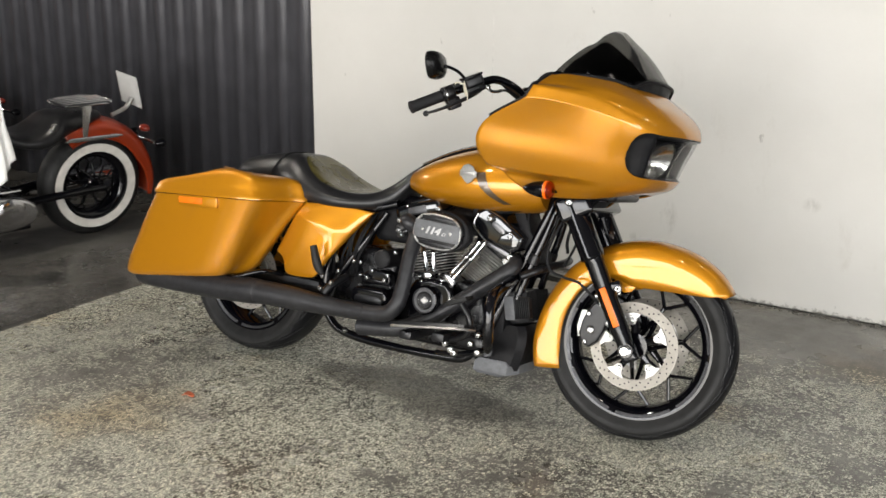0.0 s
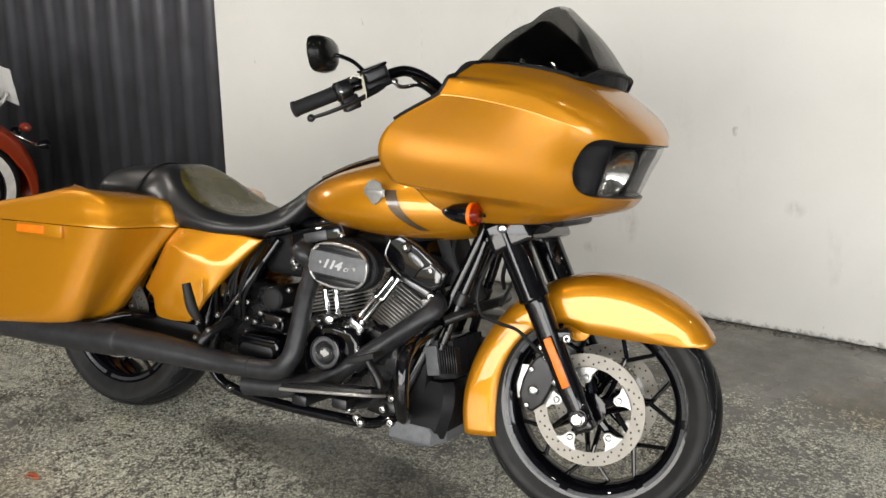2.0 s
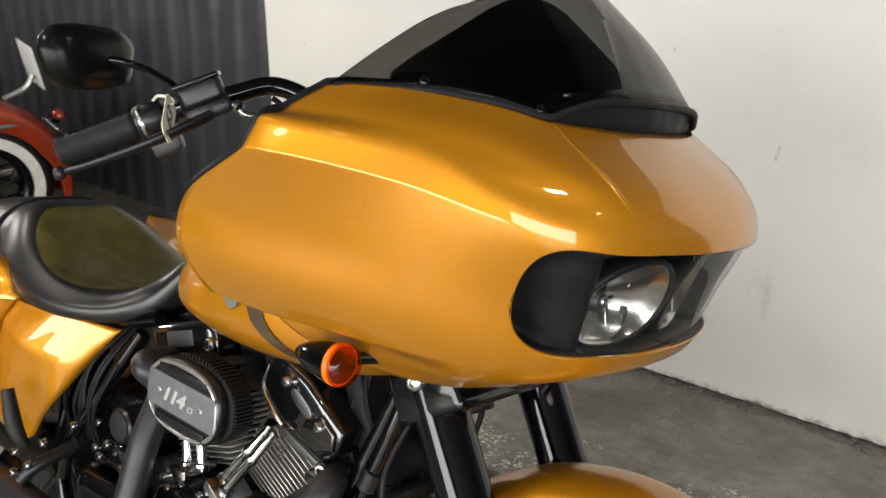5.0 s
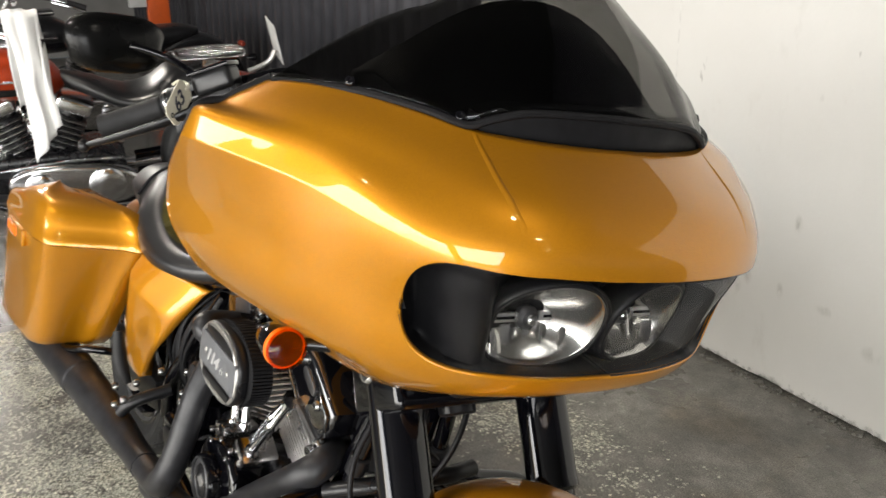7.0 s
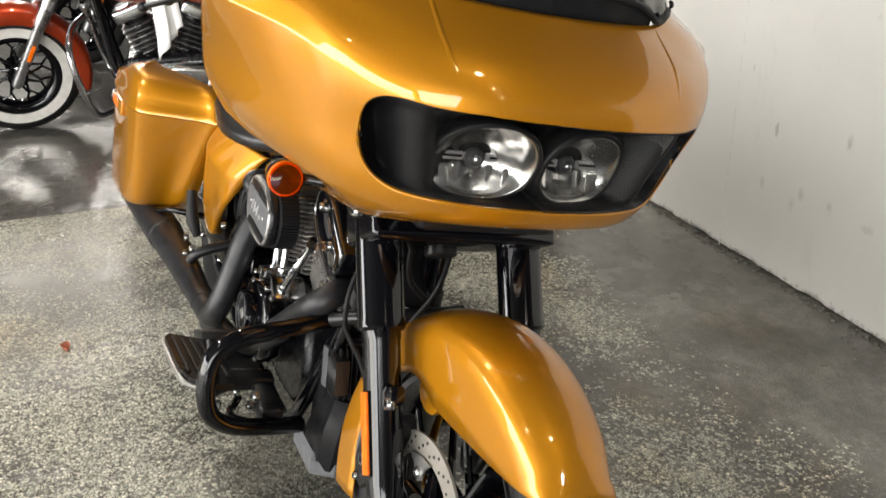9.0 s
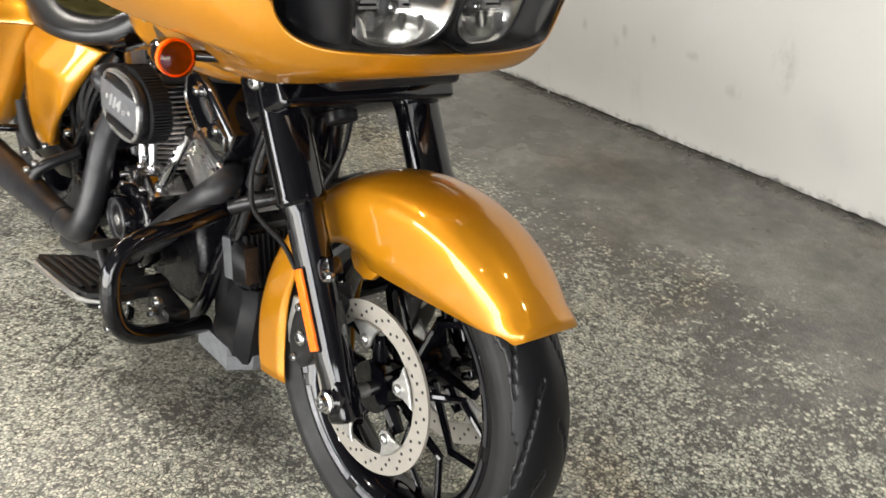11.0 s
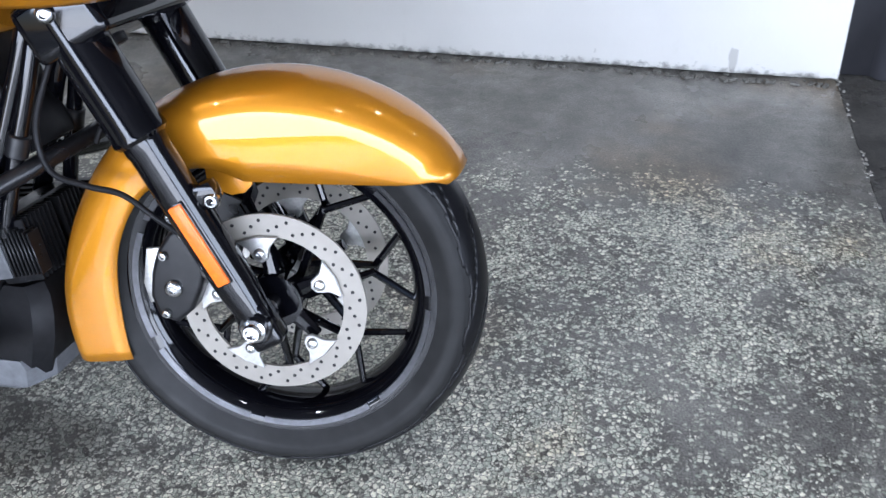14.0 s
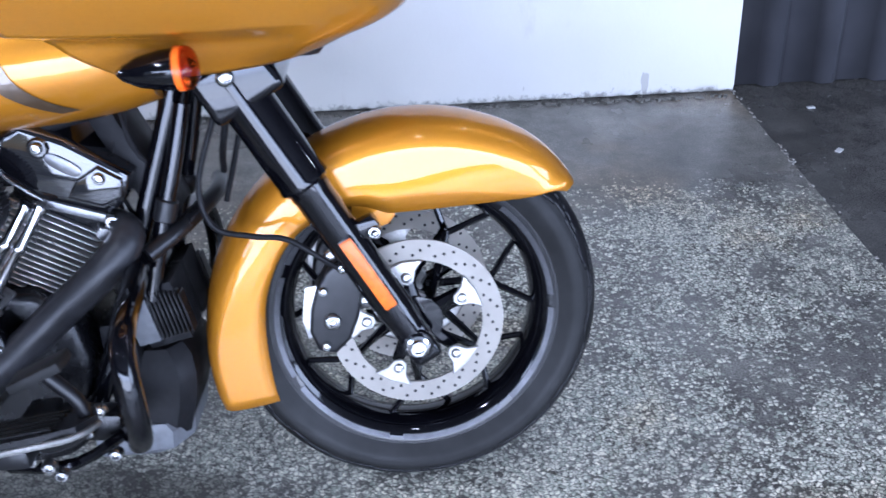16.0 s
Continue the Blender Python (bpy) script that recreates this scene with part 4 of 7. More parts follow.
for k in range(13):
    u = -1 + 2 * k / 12
    w = 0.262 * u
    q = u * u
    rows.append([(1.34, w, 1.00 - 0.03 * q), (1.335, w * 0.98, 1.12 - 0.05 * q), (1.375, w * 0.95, 1.300 - 0.085 * q), (1.425, w * 0.93, 1.343 - 0.120 * q), (1.50, w * 0.84, 1.288 - 0.10 * q), (1.56, w * 0.72, 1.222 - 0.045 * q), (1.60, w * 0.58, 1.188 - 0.02 * q)])
grid_faces(bm, rows)
dash = part("dash", bm, PLASTIC, fairing, "matt black instrument dash", thick=0.01)
for sgn in (-1, 1):
    bm = add_lathe(B(), ((0.055, 0), (0.06, 0.01), (0.06, 0.05), (0.05, 0.056), (0.048, 0.05)), (1.37, sgn * 0.075, 1.165), (-1, 0, 0.25), 32)
    part("gauge", bm, MATT, fairing, "round instrument gauge")
bm = add_box(B(), (1.46, 0, 0.83), (0.20, 0.26, 0.06), None, 0.02, 3)
add_box(bm, (1.38, 0, 0.95), (0.16, 0.36, 0.20), None, 0.03, 3)
part("fairing_bracket", bm, SATIN, fairing, "black bracket under the fairing")

# headlamps: a black pod in the opening, two swept-back lamps, one clear cover
POD_S = (4.25, 4.32, 4.45, 4.60, 4.75, 4.90, 5.05, 5.15, 5.25, 5.35, 5.6, 6.0, 6.5, 7.0)
POD_D = (0.003, 0.030, 0.055, 0.052, 0.036, 0.023, 0.016, 0.016, 0.024, 0.060, 0.095, 0.105, 0.108, 0.108)
bm = B()
for sgn in (1, -1):
    rows = []
    for k in range(56):
        s = OPEN_S + 0.0005 + (7 - OPEN_S) * (k / 55) ** 1.25
        lo, hi = open_v(s)
        d = float(np.interp(s, POD_S, POD_D))
        edge = min(d, 0.020)
        row = []
        for q in range(15):
            u = q / 14
            w = min(1.0, math.sin(math.pi * u) * 2.2) ** 0.7
            p = fair(s, min(hi - 0.002, max(lo + 0.002, hi + (lo - hi) * u)))
            dd_ = edge * min(1.0, 4 * w + 0.1) + (d - edge) * w
            lean = min(1.0, max(0.0, (7 - s) / 1.5))
            row.append((p[0] - dd_ * 0.92, (p[1] + dd_ * 0.40 * lean) * sgn, p[2]))
        rows.append(row)
    b2 = B()
    grid_faces(b2, rows)
    merge(bm, b2)
part("lamp_recess", bm, BEZEL, fairing, "satin black headlamp surround", thick=0.002, sharp=70)
lamp = part("headlamp", add_box(B(), (1.560, 0, 0.955), (0.03, 0.30, 0.10), None, 0.012), SATIN, bike, "twin headlamps behind one clear cover")
lamp.location = (0.0, 0.006, 0.0)
for sgn in (-1, 1):
    o = V(1.620, sgn * 0.079, 0.948)

    def rim(k, r):
        """Lamp outline, r 0 to 1: flat top, squared lower outer corner, swept back and raked like the cover."""
        a = 2 * math.pi * k / 64
        c, sn = math.cos(a), math.sin(a)
        p = 2.0 + (0.8 if (c > 0 and sn < 0) else 0.15)
        y = 0.075 * math.copysign(abs(c) ** (2 / p), c) * (1.05 if c > 0 else 0.97)
        z = (0.064 if sn > 0 else 0.055) * math.copysign(abs(sn) ** (2 / p), sn)
        return r * y, r * z

    def at_lamp(k, r, deep):
        u, z = rim(k, r)
        sweep = 0.16 * u + (2.1 * u * u if u > 0 else 0.0)
        return V(o.x + 0.064 - deep + (0.40 * z - sweep) * (0.35 + 0.65 * r), o.y + sgn * u, o.z + z)

    prof = [(0.10, 0.062), (0.35, 0.056), (0.60, 0.042), (0.82, 0.020), (0.96, 0.002), (1.0, 0.0)]
    bm = B()
    grid_faces(bm, [[at_lamp(k, r, h) for k in range(64)] for r, h in prof], True)
    part("reflector_bowl", bm, REFLECTOR, lamp, "mirrored lamp bowl", thick=0.0015)
    bm = B()
    grid_faces(bm, [[at_lamp(k, r, h) for k in range(64)] for r, h in ((0.995, 0.001), (1.0, -0.002), (1.05, -0.002), (1.10, 0.004), (1.12, 0.05))], True)
    part("bezel", bm, BEZEL, lamp, "satin black lamp bezel", thick=0.0015)
    # upright mirror facets below, short ones above
    for k in range(6):
        fy = -0.050 + 0.020 * k
        low = 0.046 * math.sqrt(max(0.1, 1 - (fy / 0.075) ** 2))
        tilt = (7, -10, 12, -5, 9, -12)[k]
        u = sgn * fy
        deep = 0.050 - 0.034 * (fy / 0.06) ** 2
        x = o.x + 0.064 - deep - (0.16 * u + (2.1 * u * u if u > 0 else 0)) * 0.7
        bm = add_box(B(), V(x - 0.006, o.y + fy, o.z - 0.010 - low / 2), (0.004, 0.0185, low), Matrix.Rotation(radians(tilt), 4, "Z") @ Matrix.Rotation(radians(-18 + 5 * (k % 3)), 4, "Y"), 0.0015)
        part("reflector_facet", bm, REFLECTOR, lamp, "bright mirror facet")
        bm = add_box(B(), V(x - 0.004, o.y + fy, o.z + 0.030), (0.004, 0.0175, 0.026), Matrix.Rotation(radians(-tilt), 4, "Z") @ Matrix.Rotation(radians(24 - 4 * (k % 3)), 4, "Y"), 0.0015)
        part("reflector_facet", bm, REFLECTOR, lamp)
    bm = add_lathe(B(), ((0.014, 0), (0.016, 0.006), (0.016, 0.014), (0.012, 0.020), (0.006, 0.021)), o + V(0.004, 0, 0), (1, 0, 0), 28)
    part("bulb_holder", bm, RIMCUT, lamp, "dull round bulb shield")
    part("bulb", add_ball(B(), o + V(0.026, 0, 0), (0.006, 0.0075, 0.0075)), CHROME, lamp, "bright bulb tip")
    for side in (-1, 1):
        bm = add_box(B(), o + V(0.017, side * 0.036, 0.002), (0.006, 0.040, 0.013), None, 0.002)
        bar = part("shade_bar", bm, FINEDGE, lamp, "bright cross bar")
        bm = add_box(B(), o + V(0.0205, side * 0.038, 0.002), (0.002, 0.030, 0.004), None, 0.0008)
        part("slot", bm, BLACK, bar)
    bm = add_tube(B(), [at_lamp(k * 1.6, 1.0, -0.002) for k in range(41)], 0.0014, 8, 1)
    part("lamp_ring", bm, SATIN, lamp)
bm = B()
for sgn in (1, -1):
    rows = []
    for s in np.linspace(5.02, 7, 24):
        lo, hi = open_v(s)
        rows.append([tuple((fair(s, v) + np.array((-0.009, 0, 0))) * np.array((1, sgn, 1))) for v in np.linspace(lo + 0.03, hi - 0.03, 12)])
    b2 = B()
    grid_faces(b2, rows)
    merge(bm, b2)
bmesh.ops.remove_doubles(bm, verts=bm.verts[:], dist=0.0005)
bmesh.ops.recalc_face_normals(bm, faces=bm.faces[:])
cover = part("lamp_cover", bm, CLEAR, lamp, "clear headlamp cover")
cover.visible_shadow = False

# smoked screen
SCR_B = [(1.388, -0.347, 1.195), (1.474, -0.284, 1.202), (1.556, -0.222, 1.194), (1.592, -0.182, 1.184), (1.606, -0.158, 1.194), (1.622, -0.118, 1.207), (1.632, -0.06, 1.211), (1.636, 0.0, 1.212)]
SCR_T = [(1.392, -0.343, 1.200), (1.406, -0.292, 1.240), (1.424, -0.238, 1.280), (1.436, -0.196, 1.303), (1.446, -0.160, 1.318), (1.460, -0.112, 1.352), (1.474, -0.056, 1.374), (1.479, 0.0, 1.379)]


for tab in (SCR_B, SCR_T):
    tab[:] = [(x, y - 0.02 * min(1, abs(y) / 0.12), z) for x, y, z in tab]


def screen_rows(sgn, inset=0.0):
    bt, tp = catmull(SCR_B, 5), catmull(SCR_T, 5)
    rows = []
    for a, b in zip(bt, tp):
        mid = (a + b) / 2 + np.array((0.008, -0.013 * min(1.0, abs(a[1]) / 0.12), 0.004)) * np.linalg.norm(b - a) / 0.2
        rows.append([tuple((p + np.array((-inset, 0, 0))) * np.array((1, sgn, 1))) for p in catmull([a, mid, b], 6)])
    return rows


bm = B()
for sgn in (1, -1):
    b2 = B()
    grid_faces(b2, screen_rows(sgn))
    merge(bm, b2)
bmesh.ops.remove_doubles(bm, verts=bm.verts[:], dist=0.0005)
bmesh.ops.recalc_face_normals(bm, faces=bm.faces[:])
screen = part("windscreen", bm, SMOKE, bike, "low smoked acrylic windscreen", thick=0.004)
screen.location = NOSE_SHIFT
bm = B()
for sgn in (1, -1):
    pts = [(x + 0.004, y * sgn, z - 0.004) for x, y, z in SCR_B]
    add_tube(bm, pts, 0.0052, 8, 5)
part("screen_trim", bm, PLASTIC, screen, "black screen trim")
bm = B()
rows = []
for k in range(17):
    u = -1 + 2 * k / 16
    y = 0.186 * u
    f = max(0.0, 1 - abs(u)) ** 0.30
    x0 = 1.590 + 0.034 * (1 - u * u)
    rows.append([(x0 + 0.008, y, 1.168 - 0.004 * f), (x0 + 0.012, y, 1.190 + 0.020 * f), (x0 + 0.002, y, 1.194 + 0.024 * f), (x0 - 0.02, y, 1.198 + 0.022 * f), (x0 - 0.03, y, 1.168 - 0.004 * f)])
add_loft(bm, rows)
part("air_vent", bm, PLASTIC, screen, "black air vent slot under the screen")
for sgn in (-1, 1):
    for x, y, z in ((1.586, 0.206, 1.188), (1.480, 0.303, 1.207)):
        bm = add_bolt(B(), (x, y * sgn, z), (0.7, 0.6 * sgn, 0.4), 0.007, 0.006)
        part("screen_screw", bm, BLACK, screen)

# turn signals
for sgn in (-1, 1):
    o = V(1.300, sgn * 0.295 + 0.01, 0.823)
    d = V(1, 0, 0.02)
    bm = add_lathe(B(), ((0.004, 0), (0.011, 0.008), (0.021, 0.03), (0.027, 0.06), (0.028, 0.080)), o, d, 28)
    add_cyl(bm, o + V(0.05, 0, 0), o + V(0.10, -sgn * 0.10, 0.0), 0.009)
    sig = part("turn_signal", bm, BLACK, bike, "black bullet turn signal with amber lens")
    part("lamp_bowl", add_lathe(B(), ((0.006, 0.066), (0.014, 0.070), (0.022, 0.080), (0.026, 0.090)), o, d, 28), AMBERBOWL, sig, "amber-tinted reflector")
    part("bulb", add_ball(B(), o + V(0.078, 0, 0.001), (0.012, 0.008, 0.008)), AMBER, sig)
    lens = part("lens", add_lathe(B(), ((0.028, 0.080), (0.030, 0.092), (0.028, 0.099), (0.021, 0.105), (0.009, 0.108), (0.0005, 0.1085)), o, d, 36), AMBERGLASS, sig, "amber lens")
    lens.visible_shadow = False
    part("lens_rim", add_lathe(B(), ((0.0275, 0.078), (0.0300, 0.080), (0.0300, 0.087), (0.0288, 0.089)), o, d, 36), AMBER, sig)

# ---- tank, seat, side covers, bags ----
TANK = [(0.69, 0.03, 0.77, 0.805), (0.74, 0.075, 0.748, 0.838), (0.82, 0.139, 0.726, 0.878), (0.92, 0.176, 0.714, 0.915), (1.02, 0.193, 0.709, 0.942), (1.12, 0.195, 0.712, 0.956), (1.22, 0.18, 0.722, 0.958), (1.3, 0.145, 0.74, 0.95)]
TANK_S = catmull(TANK, 8)


def tank_pt(i, a):
    """A point on the tank: i along its sections, a in degrees from straight up towards its right."""
    x, hw, zb, zt = TANK_S[i]
    zc, hz = zb + (zt - zb) * 0.42, 0
    t = radians(a)
    c, s = math.cos(t), math.sin(t)
    hz = (zt - zc) if c > 0 else (zc - zb)
    return V(x, -hw * math.copysign(abs(s) ** 0.82, s), zc + hz * math.copysign(abs(c) ** 0.9, c))


bm = add_loft(B(), [[tank_pt(i, 360 * k / 36) for k in range(36)] for i in range(len(TANK_S))])
tank = part("fuel_tank", bm, GOLD, bike, "gold fuel tank", sharp=60)
for sgn in (1, -1):
    bm = B()
    rows = []
    for j in range(25):
        u = j / 24
        a = 74 + 54 * u
        xc = 1.088 + 0.10 * u ** 1.4
        row = []
        for k in range(5):
            x = xc + (k - 2) * 0.0095 * (1.0 - 0.25 * u)
            i = np.interp(x, TANK_S[:, 0], np.arange(len(TANK_S)))
            i0 = min(int(i), len(TANK_S) - 2)
            p = tank_pt(i0, a).lerp(tank_pt(i0 + 1, a), i - i0)
            row.append((p.x, (p.y - 0.0022) * sgn, p.z - 0.001))
        rows.append(row)
    grid_faces(bm, rows)
    part("stripe", bm, BROWN, tank, "dark bronze stripe")
    sh = [(-0.034, 0.010), (-0.026, 0.014), (-0.022, 0.026), (0.0, 0.036), (0.022, 0.026), (0.026, 0.014), (0.034, 0.010), (0.034, -0.010), (0.024, -0.014), (0.014, -0.028), (0.0, -0.036), (-0.014, -0.028), (-0.024, -0.014), (-0.034, -0.010)]
    bm = add_plate(B(), sh, -0.003, 0.003, 0.0015, 1)
    add_box(bm, (0, -0.004, 0), (0.062, 0.004, 0.013), None, 0.001)
    bm.transform(Matrix.Translation((1.045, -0.203 * sgn, 0.846)) @ Matrix.Rotation(radians(10 * sgn), 4, "X") @ Matrix.Rotation(radians(-4 * sgn), 4, "Z") @ Matrix.Rotation(radians(0 if sgn > 0 else 180), 4, "Z"))
    part("badge", bm, STEEL, tank, "chrome shield-shaped badge")
bm = B()
rows = []
for x, z, w, h in ((0.72, 0.832, 0.028, 0.008), (0.80, 0.872, 0.045, 0.016), (0.92, 0.92, 0.055, 0.018), (1.06, 0.955, 0.06, 0.02), (1.2, 0.968, 0.06, 0.018), (1.27, 0.965, 0.05, 0.012)):
    rows.append([(x, w * math.cos(t), z - 0.012 + (h + 0.012) * max(0, math.sin(t)) ** 0.7 - (0.012 if math.sin(t) < 0 else 0)) for t in (2 * math.pi * k / 20 for k in range(20))])
add_loft(bm, rows)
console = part("tank_console", bm, BLACK, tank, "black console on the tank")
bm = add_lathe(B(), ((0.04, 0), (0.042, 0.004), (0.038, 0.010), (0.02, 0.013)), (1.06, 0, 0.972), (-0.1, 0, 1), 32)
part("fuel_cap", bm, BLACK, console)
for sgn in (-1, 1):
    bm = add_tube(B(), [(0.76, sgn * 0.036, 0.858), (0.9, sgn * 0.050, 0.918), (1.06, sgn * 0.056, 0.958), (1.2, sgn * 0.056, 0.968)], 0.004, 8, 5)
    part("chrome_strip", bm, CHROME, console, "thin chrome strip")

SEAT = [(-0.112, 0.085, 0.735, 0.780, 0.0), (-0.07, 0.115, 0.728, 0.808, 0.0), (0.02, 0.135, 0.722, 0.830, 0.0), (0.10, 0.145, 0.715, 0.842, 0.0), (0.17, 0.155, 0.700, 0.850, 0.002), (0.225, 0.175, 0.682, 0.854, 0.006),
        (0.29, 0.198, 0.668, 0.836, 0.024), (0.37, 0.206, 0.660, 0.792, 0.036), (0.45, 0.203, 0.657, 0.758, 0.036), (0.53, 0.182, 0.660, 0.742, 0.022), (0.60, 0.142, 0.668, 0.748, 0.010), (0.66, 0.098, 0.690, 0.782, 0.0), (0.71, 0.07, 0.745, 0.826, 0.0), (0.745, 0.045, 0.805, 0.850, 0.0)]
SEAT_S = catmull(SEAT, 6)
rows = []
for x, w, zb, zt, dish in SEAT_S:
    row = []
    for k in range(33):
        u = -1 + 2 * k / 32
        z = zt - (zt - zb) * abs(u) ** 3.2 * 0.62 - dish * (1 - min(1, abs(u) / 0.78) ** 2)
        row.append((x, w * math.copysign(abs(u) ** 0.8, u), z))
    row += [(x, w * 0.97, zb + (zt - zb) * 0.12), (x, w * 0.86, zb), (x, -w * 0.86, zb), (x, -w * 0.97, zb + (zt - zb) * 0.12)]
    rows.append(row)
seat = part("seat", add_loft(B(), rows), LEATHER, bike, "black leather two-up saddle with dished rider seat", sharp=70)
rows = []
for x, w, zb, zt, dish in SEAT_S:
    if 0.245 < x < 0.585:
        k = (x - 0.245) / 0.34
        lim = 0.74 * min(1.0, math.sin(math.pi * min(1, max(0, k * 0.94 + 0.05))) ** 0.35)
        row = []
        for q in range(21):
            u = lim * (-1 + q / 10)
            z = zt - (zt - zb) * abs(u) ** 3.2 * 0.62 - dish * (1 - min(1, abs(u) / 0.78) ** 2)
            edge = 0.0035 * (1 - abs(q / 10 - 1) ** 8)
            row.append((x, w * math.copysign(abs(u) ** 0.8, u), z + edge))
        rows.append(row)
bm = B()
grid_faces(bm, rows)
part("seat_insert", bm, OLIVE, seat, "dark olive perforated leather insert", sharp=80)
bm = B()
x, w, zb, zt, dish = SEAT_S[22]
pts = [(x + 0.03 * (1 - (t / 9) ** 2) - 0.02, w * 1.004 * math.copysign(abs(t / 10) ** 0.8, t), zt - (zt - zb) * abs(t / 10) ** 3.2 * 0.62 + 0.0015) for t in range(-10, 11)]
part("piping", add_tube(bm, pts, 0.0035, 6, 2), PLASTIC, seat, "seam piping")

SC_TOP = catmull([(0.344, -0.195, 0.665), (0.452, -0.185, 0.668), (0.552, -0.153, 0.664), (0.615, -0.124, 0.654)], 8)
SC_FRONT = catmull([(0.615, -0.124, 0.654), (0.574, -0.14, 0.602), (0.525, -0.162, 0.536), (0.47, -0.185, 0.461), (0.427, -0.192, 0.397), (0.402, -0.194, 0.377)], 5)
SC_FOOT = catmull([(0.213, -0.188, 0.458), (0.249, -0.19, 0.432), (0.26, -0.19, 0.394), (0.277, -0.189, 0.373), (0.343, -0.193, 0.371), (0.402, -0.194, 0.377)], 5)
SC_REAR = catmull([(0.344, -0.195, 0.665), (0.314, -0.194, 0.636), (0.282, -0.192, 0.588), (0.237, -0.187, 0.509), (0.213, -0.188, 0.458)], 6)


def along(c, t):
    x = t * (len(c) - 1)
    i = min(int(x), len(c) - 2)
    return c[i] * (1 - (x - i)) + c[i + 1] * (x - i)


for sgn in (1, -1):
    rows = []
    for a in range(33):
        u, row = a / 32, []
        for k in range(49):
            w = k / 48
            p = (1 - w) * along(SC_TOP, u) + w * along(SC_FOOT, u) + (1 - u) * along(SC_REAR, w) + u * along(SC_FRONT, w)
            p = p - ((1 - u) * (1 - w) * SC_TOP[0] + u * (1 - w) * SC_TOP[-1] + (1 - u) * w * SC_FOOT[0] + u * w * SC_FOOT[-1])
            edge = 0.36 - 0.05 * u
            up, down = w / edge, 1 - (w - edge) / (1 - edge)
            swell = 0.032 * max(0.0, math.sin(math.pi * u)) ** 0.35 * (up + down - math.sqrt((up - down) ** 2 + 0.006)) / 2
            fold = 0.0
            row.append(((p[0]), (p[1] - swell + fold) * sgn, p[2]))
        rows.append(row)
    bm = B()
    grid_faces(bm, rows if sgn > 0 else rows[::-1])
    part("side_cover", bm, GOLD, bike, "gold side cover under the saddle", sharp=70, thick=0.03)


def bag_section(z, k):
    """Plan of a saddlebag at one height: k 0 at the seam to 1 at the foot."""
    xr_o, xr_i = -0.283 - 0.172 * k, -0.285 - 0.16 * k
    xf_o, xf_i = 0.225 - 0.160 * k, 0.335 - 0.215 * k
    yo, yi = -0.404 + 0.022 * k, -0.165 - 0.03 * k
    y_f = -0.215 - 0.04 * k
    pts = [(xr_i, yi), (xr_o - 0.02, yi * 0.5 + yo * 0.5), (xr_o, yo + 0.05), (xr_o + 0.035, yo + 0.006), (xr_o + 0.14, yo - 0.004), (xf_o - 0.12, yo - 0.004), (xf_o - 0.02, yo + 0.006), (xf_o + 0.03, yo + 0.035), (xf_i - 0.035, y_f - 0.025), (xf_i, y_f + 0.015), (xf_i - 0.01, yi)]
    pp = catmull(pts, 4)
    return [(x, y, z) for x, y in pp]


def saddlebag(sgn):
    mv = (lambda r: [(x, y * sgn, z) for x, y, z in r])
    rows = []
    for z, k, f in ((0.650, 0.0, 1.0), (0.640, 0.03, 0.995), (0.56, 0.32, 0.99), (0.46, 0.62, 0.985), (0.38, 0.87, 0.985), (0.352, 0.97, 0.975), (0.338, 1.0, 0.93), (0.332, 1.0, 0.85)):
        sec = bag_section(z, k)
        cx, cy = np.mean([p[0] for p in sec]), np.mean([p[1] for p in sec])
        slope = 0.045
        rows.append(mv([(cx + (x - cx) * f, cy + (y - cy) * f, zz + (x - 0.05) * slope + (0.0 if k < 0.9 else 0.02 * (x - 0.0) / 0.3)) for x, y, zz in sec]))
    bag = part("saddlebag", add_loft(B(), rows), GOLD, bike, "hard gold saddlebag", sharp=60)
    rows = []
    for z, f in ((0.653, 1.0), (0.653, 1.022), (0.667, 1.022), (0.671, 1.0), (0.700, 0.982), (0.727, 0.945), (0.746, 0.88), (0.758, 0.74), (0.764, 0.45), (0.766, 0.05)):
        sec = bag_section(z, 0)
        cx, cy = np.mean([p[0] for p in sec]), np.mean([p[1] for p in sec])
        dome = max(0.0, z - 0.671)
        rows.append(mv([(cx + (x - cx) * f, cy + (y - cy) * f, zz + (x - 0.05) * 0.045 - dome * (max(0, 0.06 - x) * 1.55 + max(0, x - 0.20) * 1.6)) for x, y, zz in sec]))
    lid = part("lid", add_loft(B(), rows), GOLD, bag, "gold bag lid", sharp=60)
    bm = add_box(B(), (-0.012, -0.4105 * sgn, 0.628), (0.20, 0.014, 0.042), Matrix.Rotation(radians(-2.5), 4, "Y"), 0.006, 2)
    latch = part("latch", bm, GOLD, bag, "gold lid latch")
    bm = add_box(B(), (-0.045, -0.4175 * sgn, 0.628), (0.120, 0.006, 0.024), Matrix.Rotation(radians(-2.5), 4, "Y"), 0.003)
    part("side_reflector", bm, AMBER, bag, "amber side reflector")
    return bag


saddlebag(1)
saddlebag(-1)
for sgn in (-1, 1):
    bm = add_tube(B(), [(0.22, 0.15 * sgn, 0.36), (0.20, 0.26 * sgn, 0.375), (0.05, 0.30 * sgn, 0.33), (-0.25, 0.29 * sgn, 0.32)], 0.010, 10, 5)
    part("bag_rail", bm, BLACK, bike, "black bag support rail")

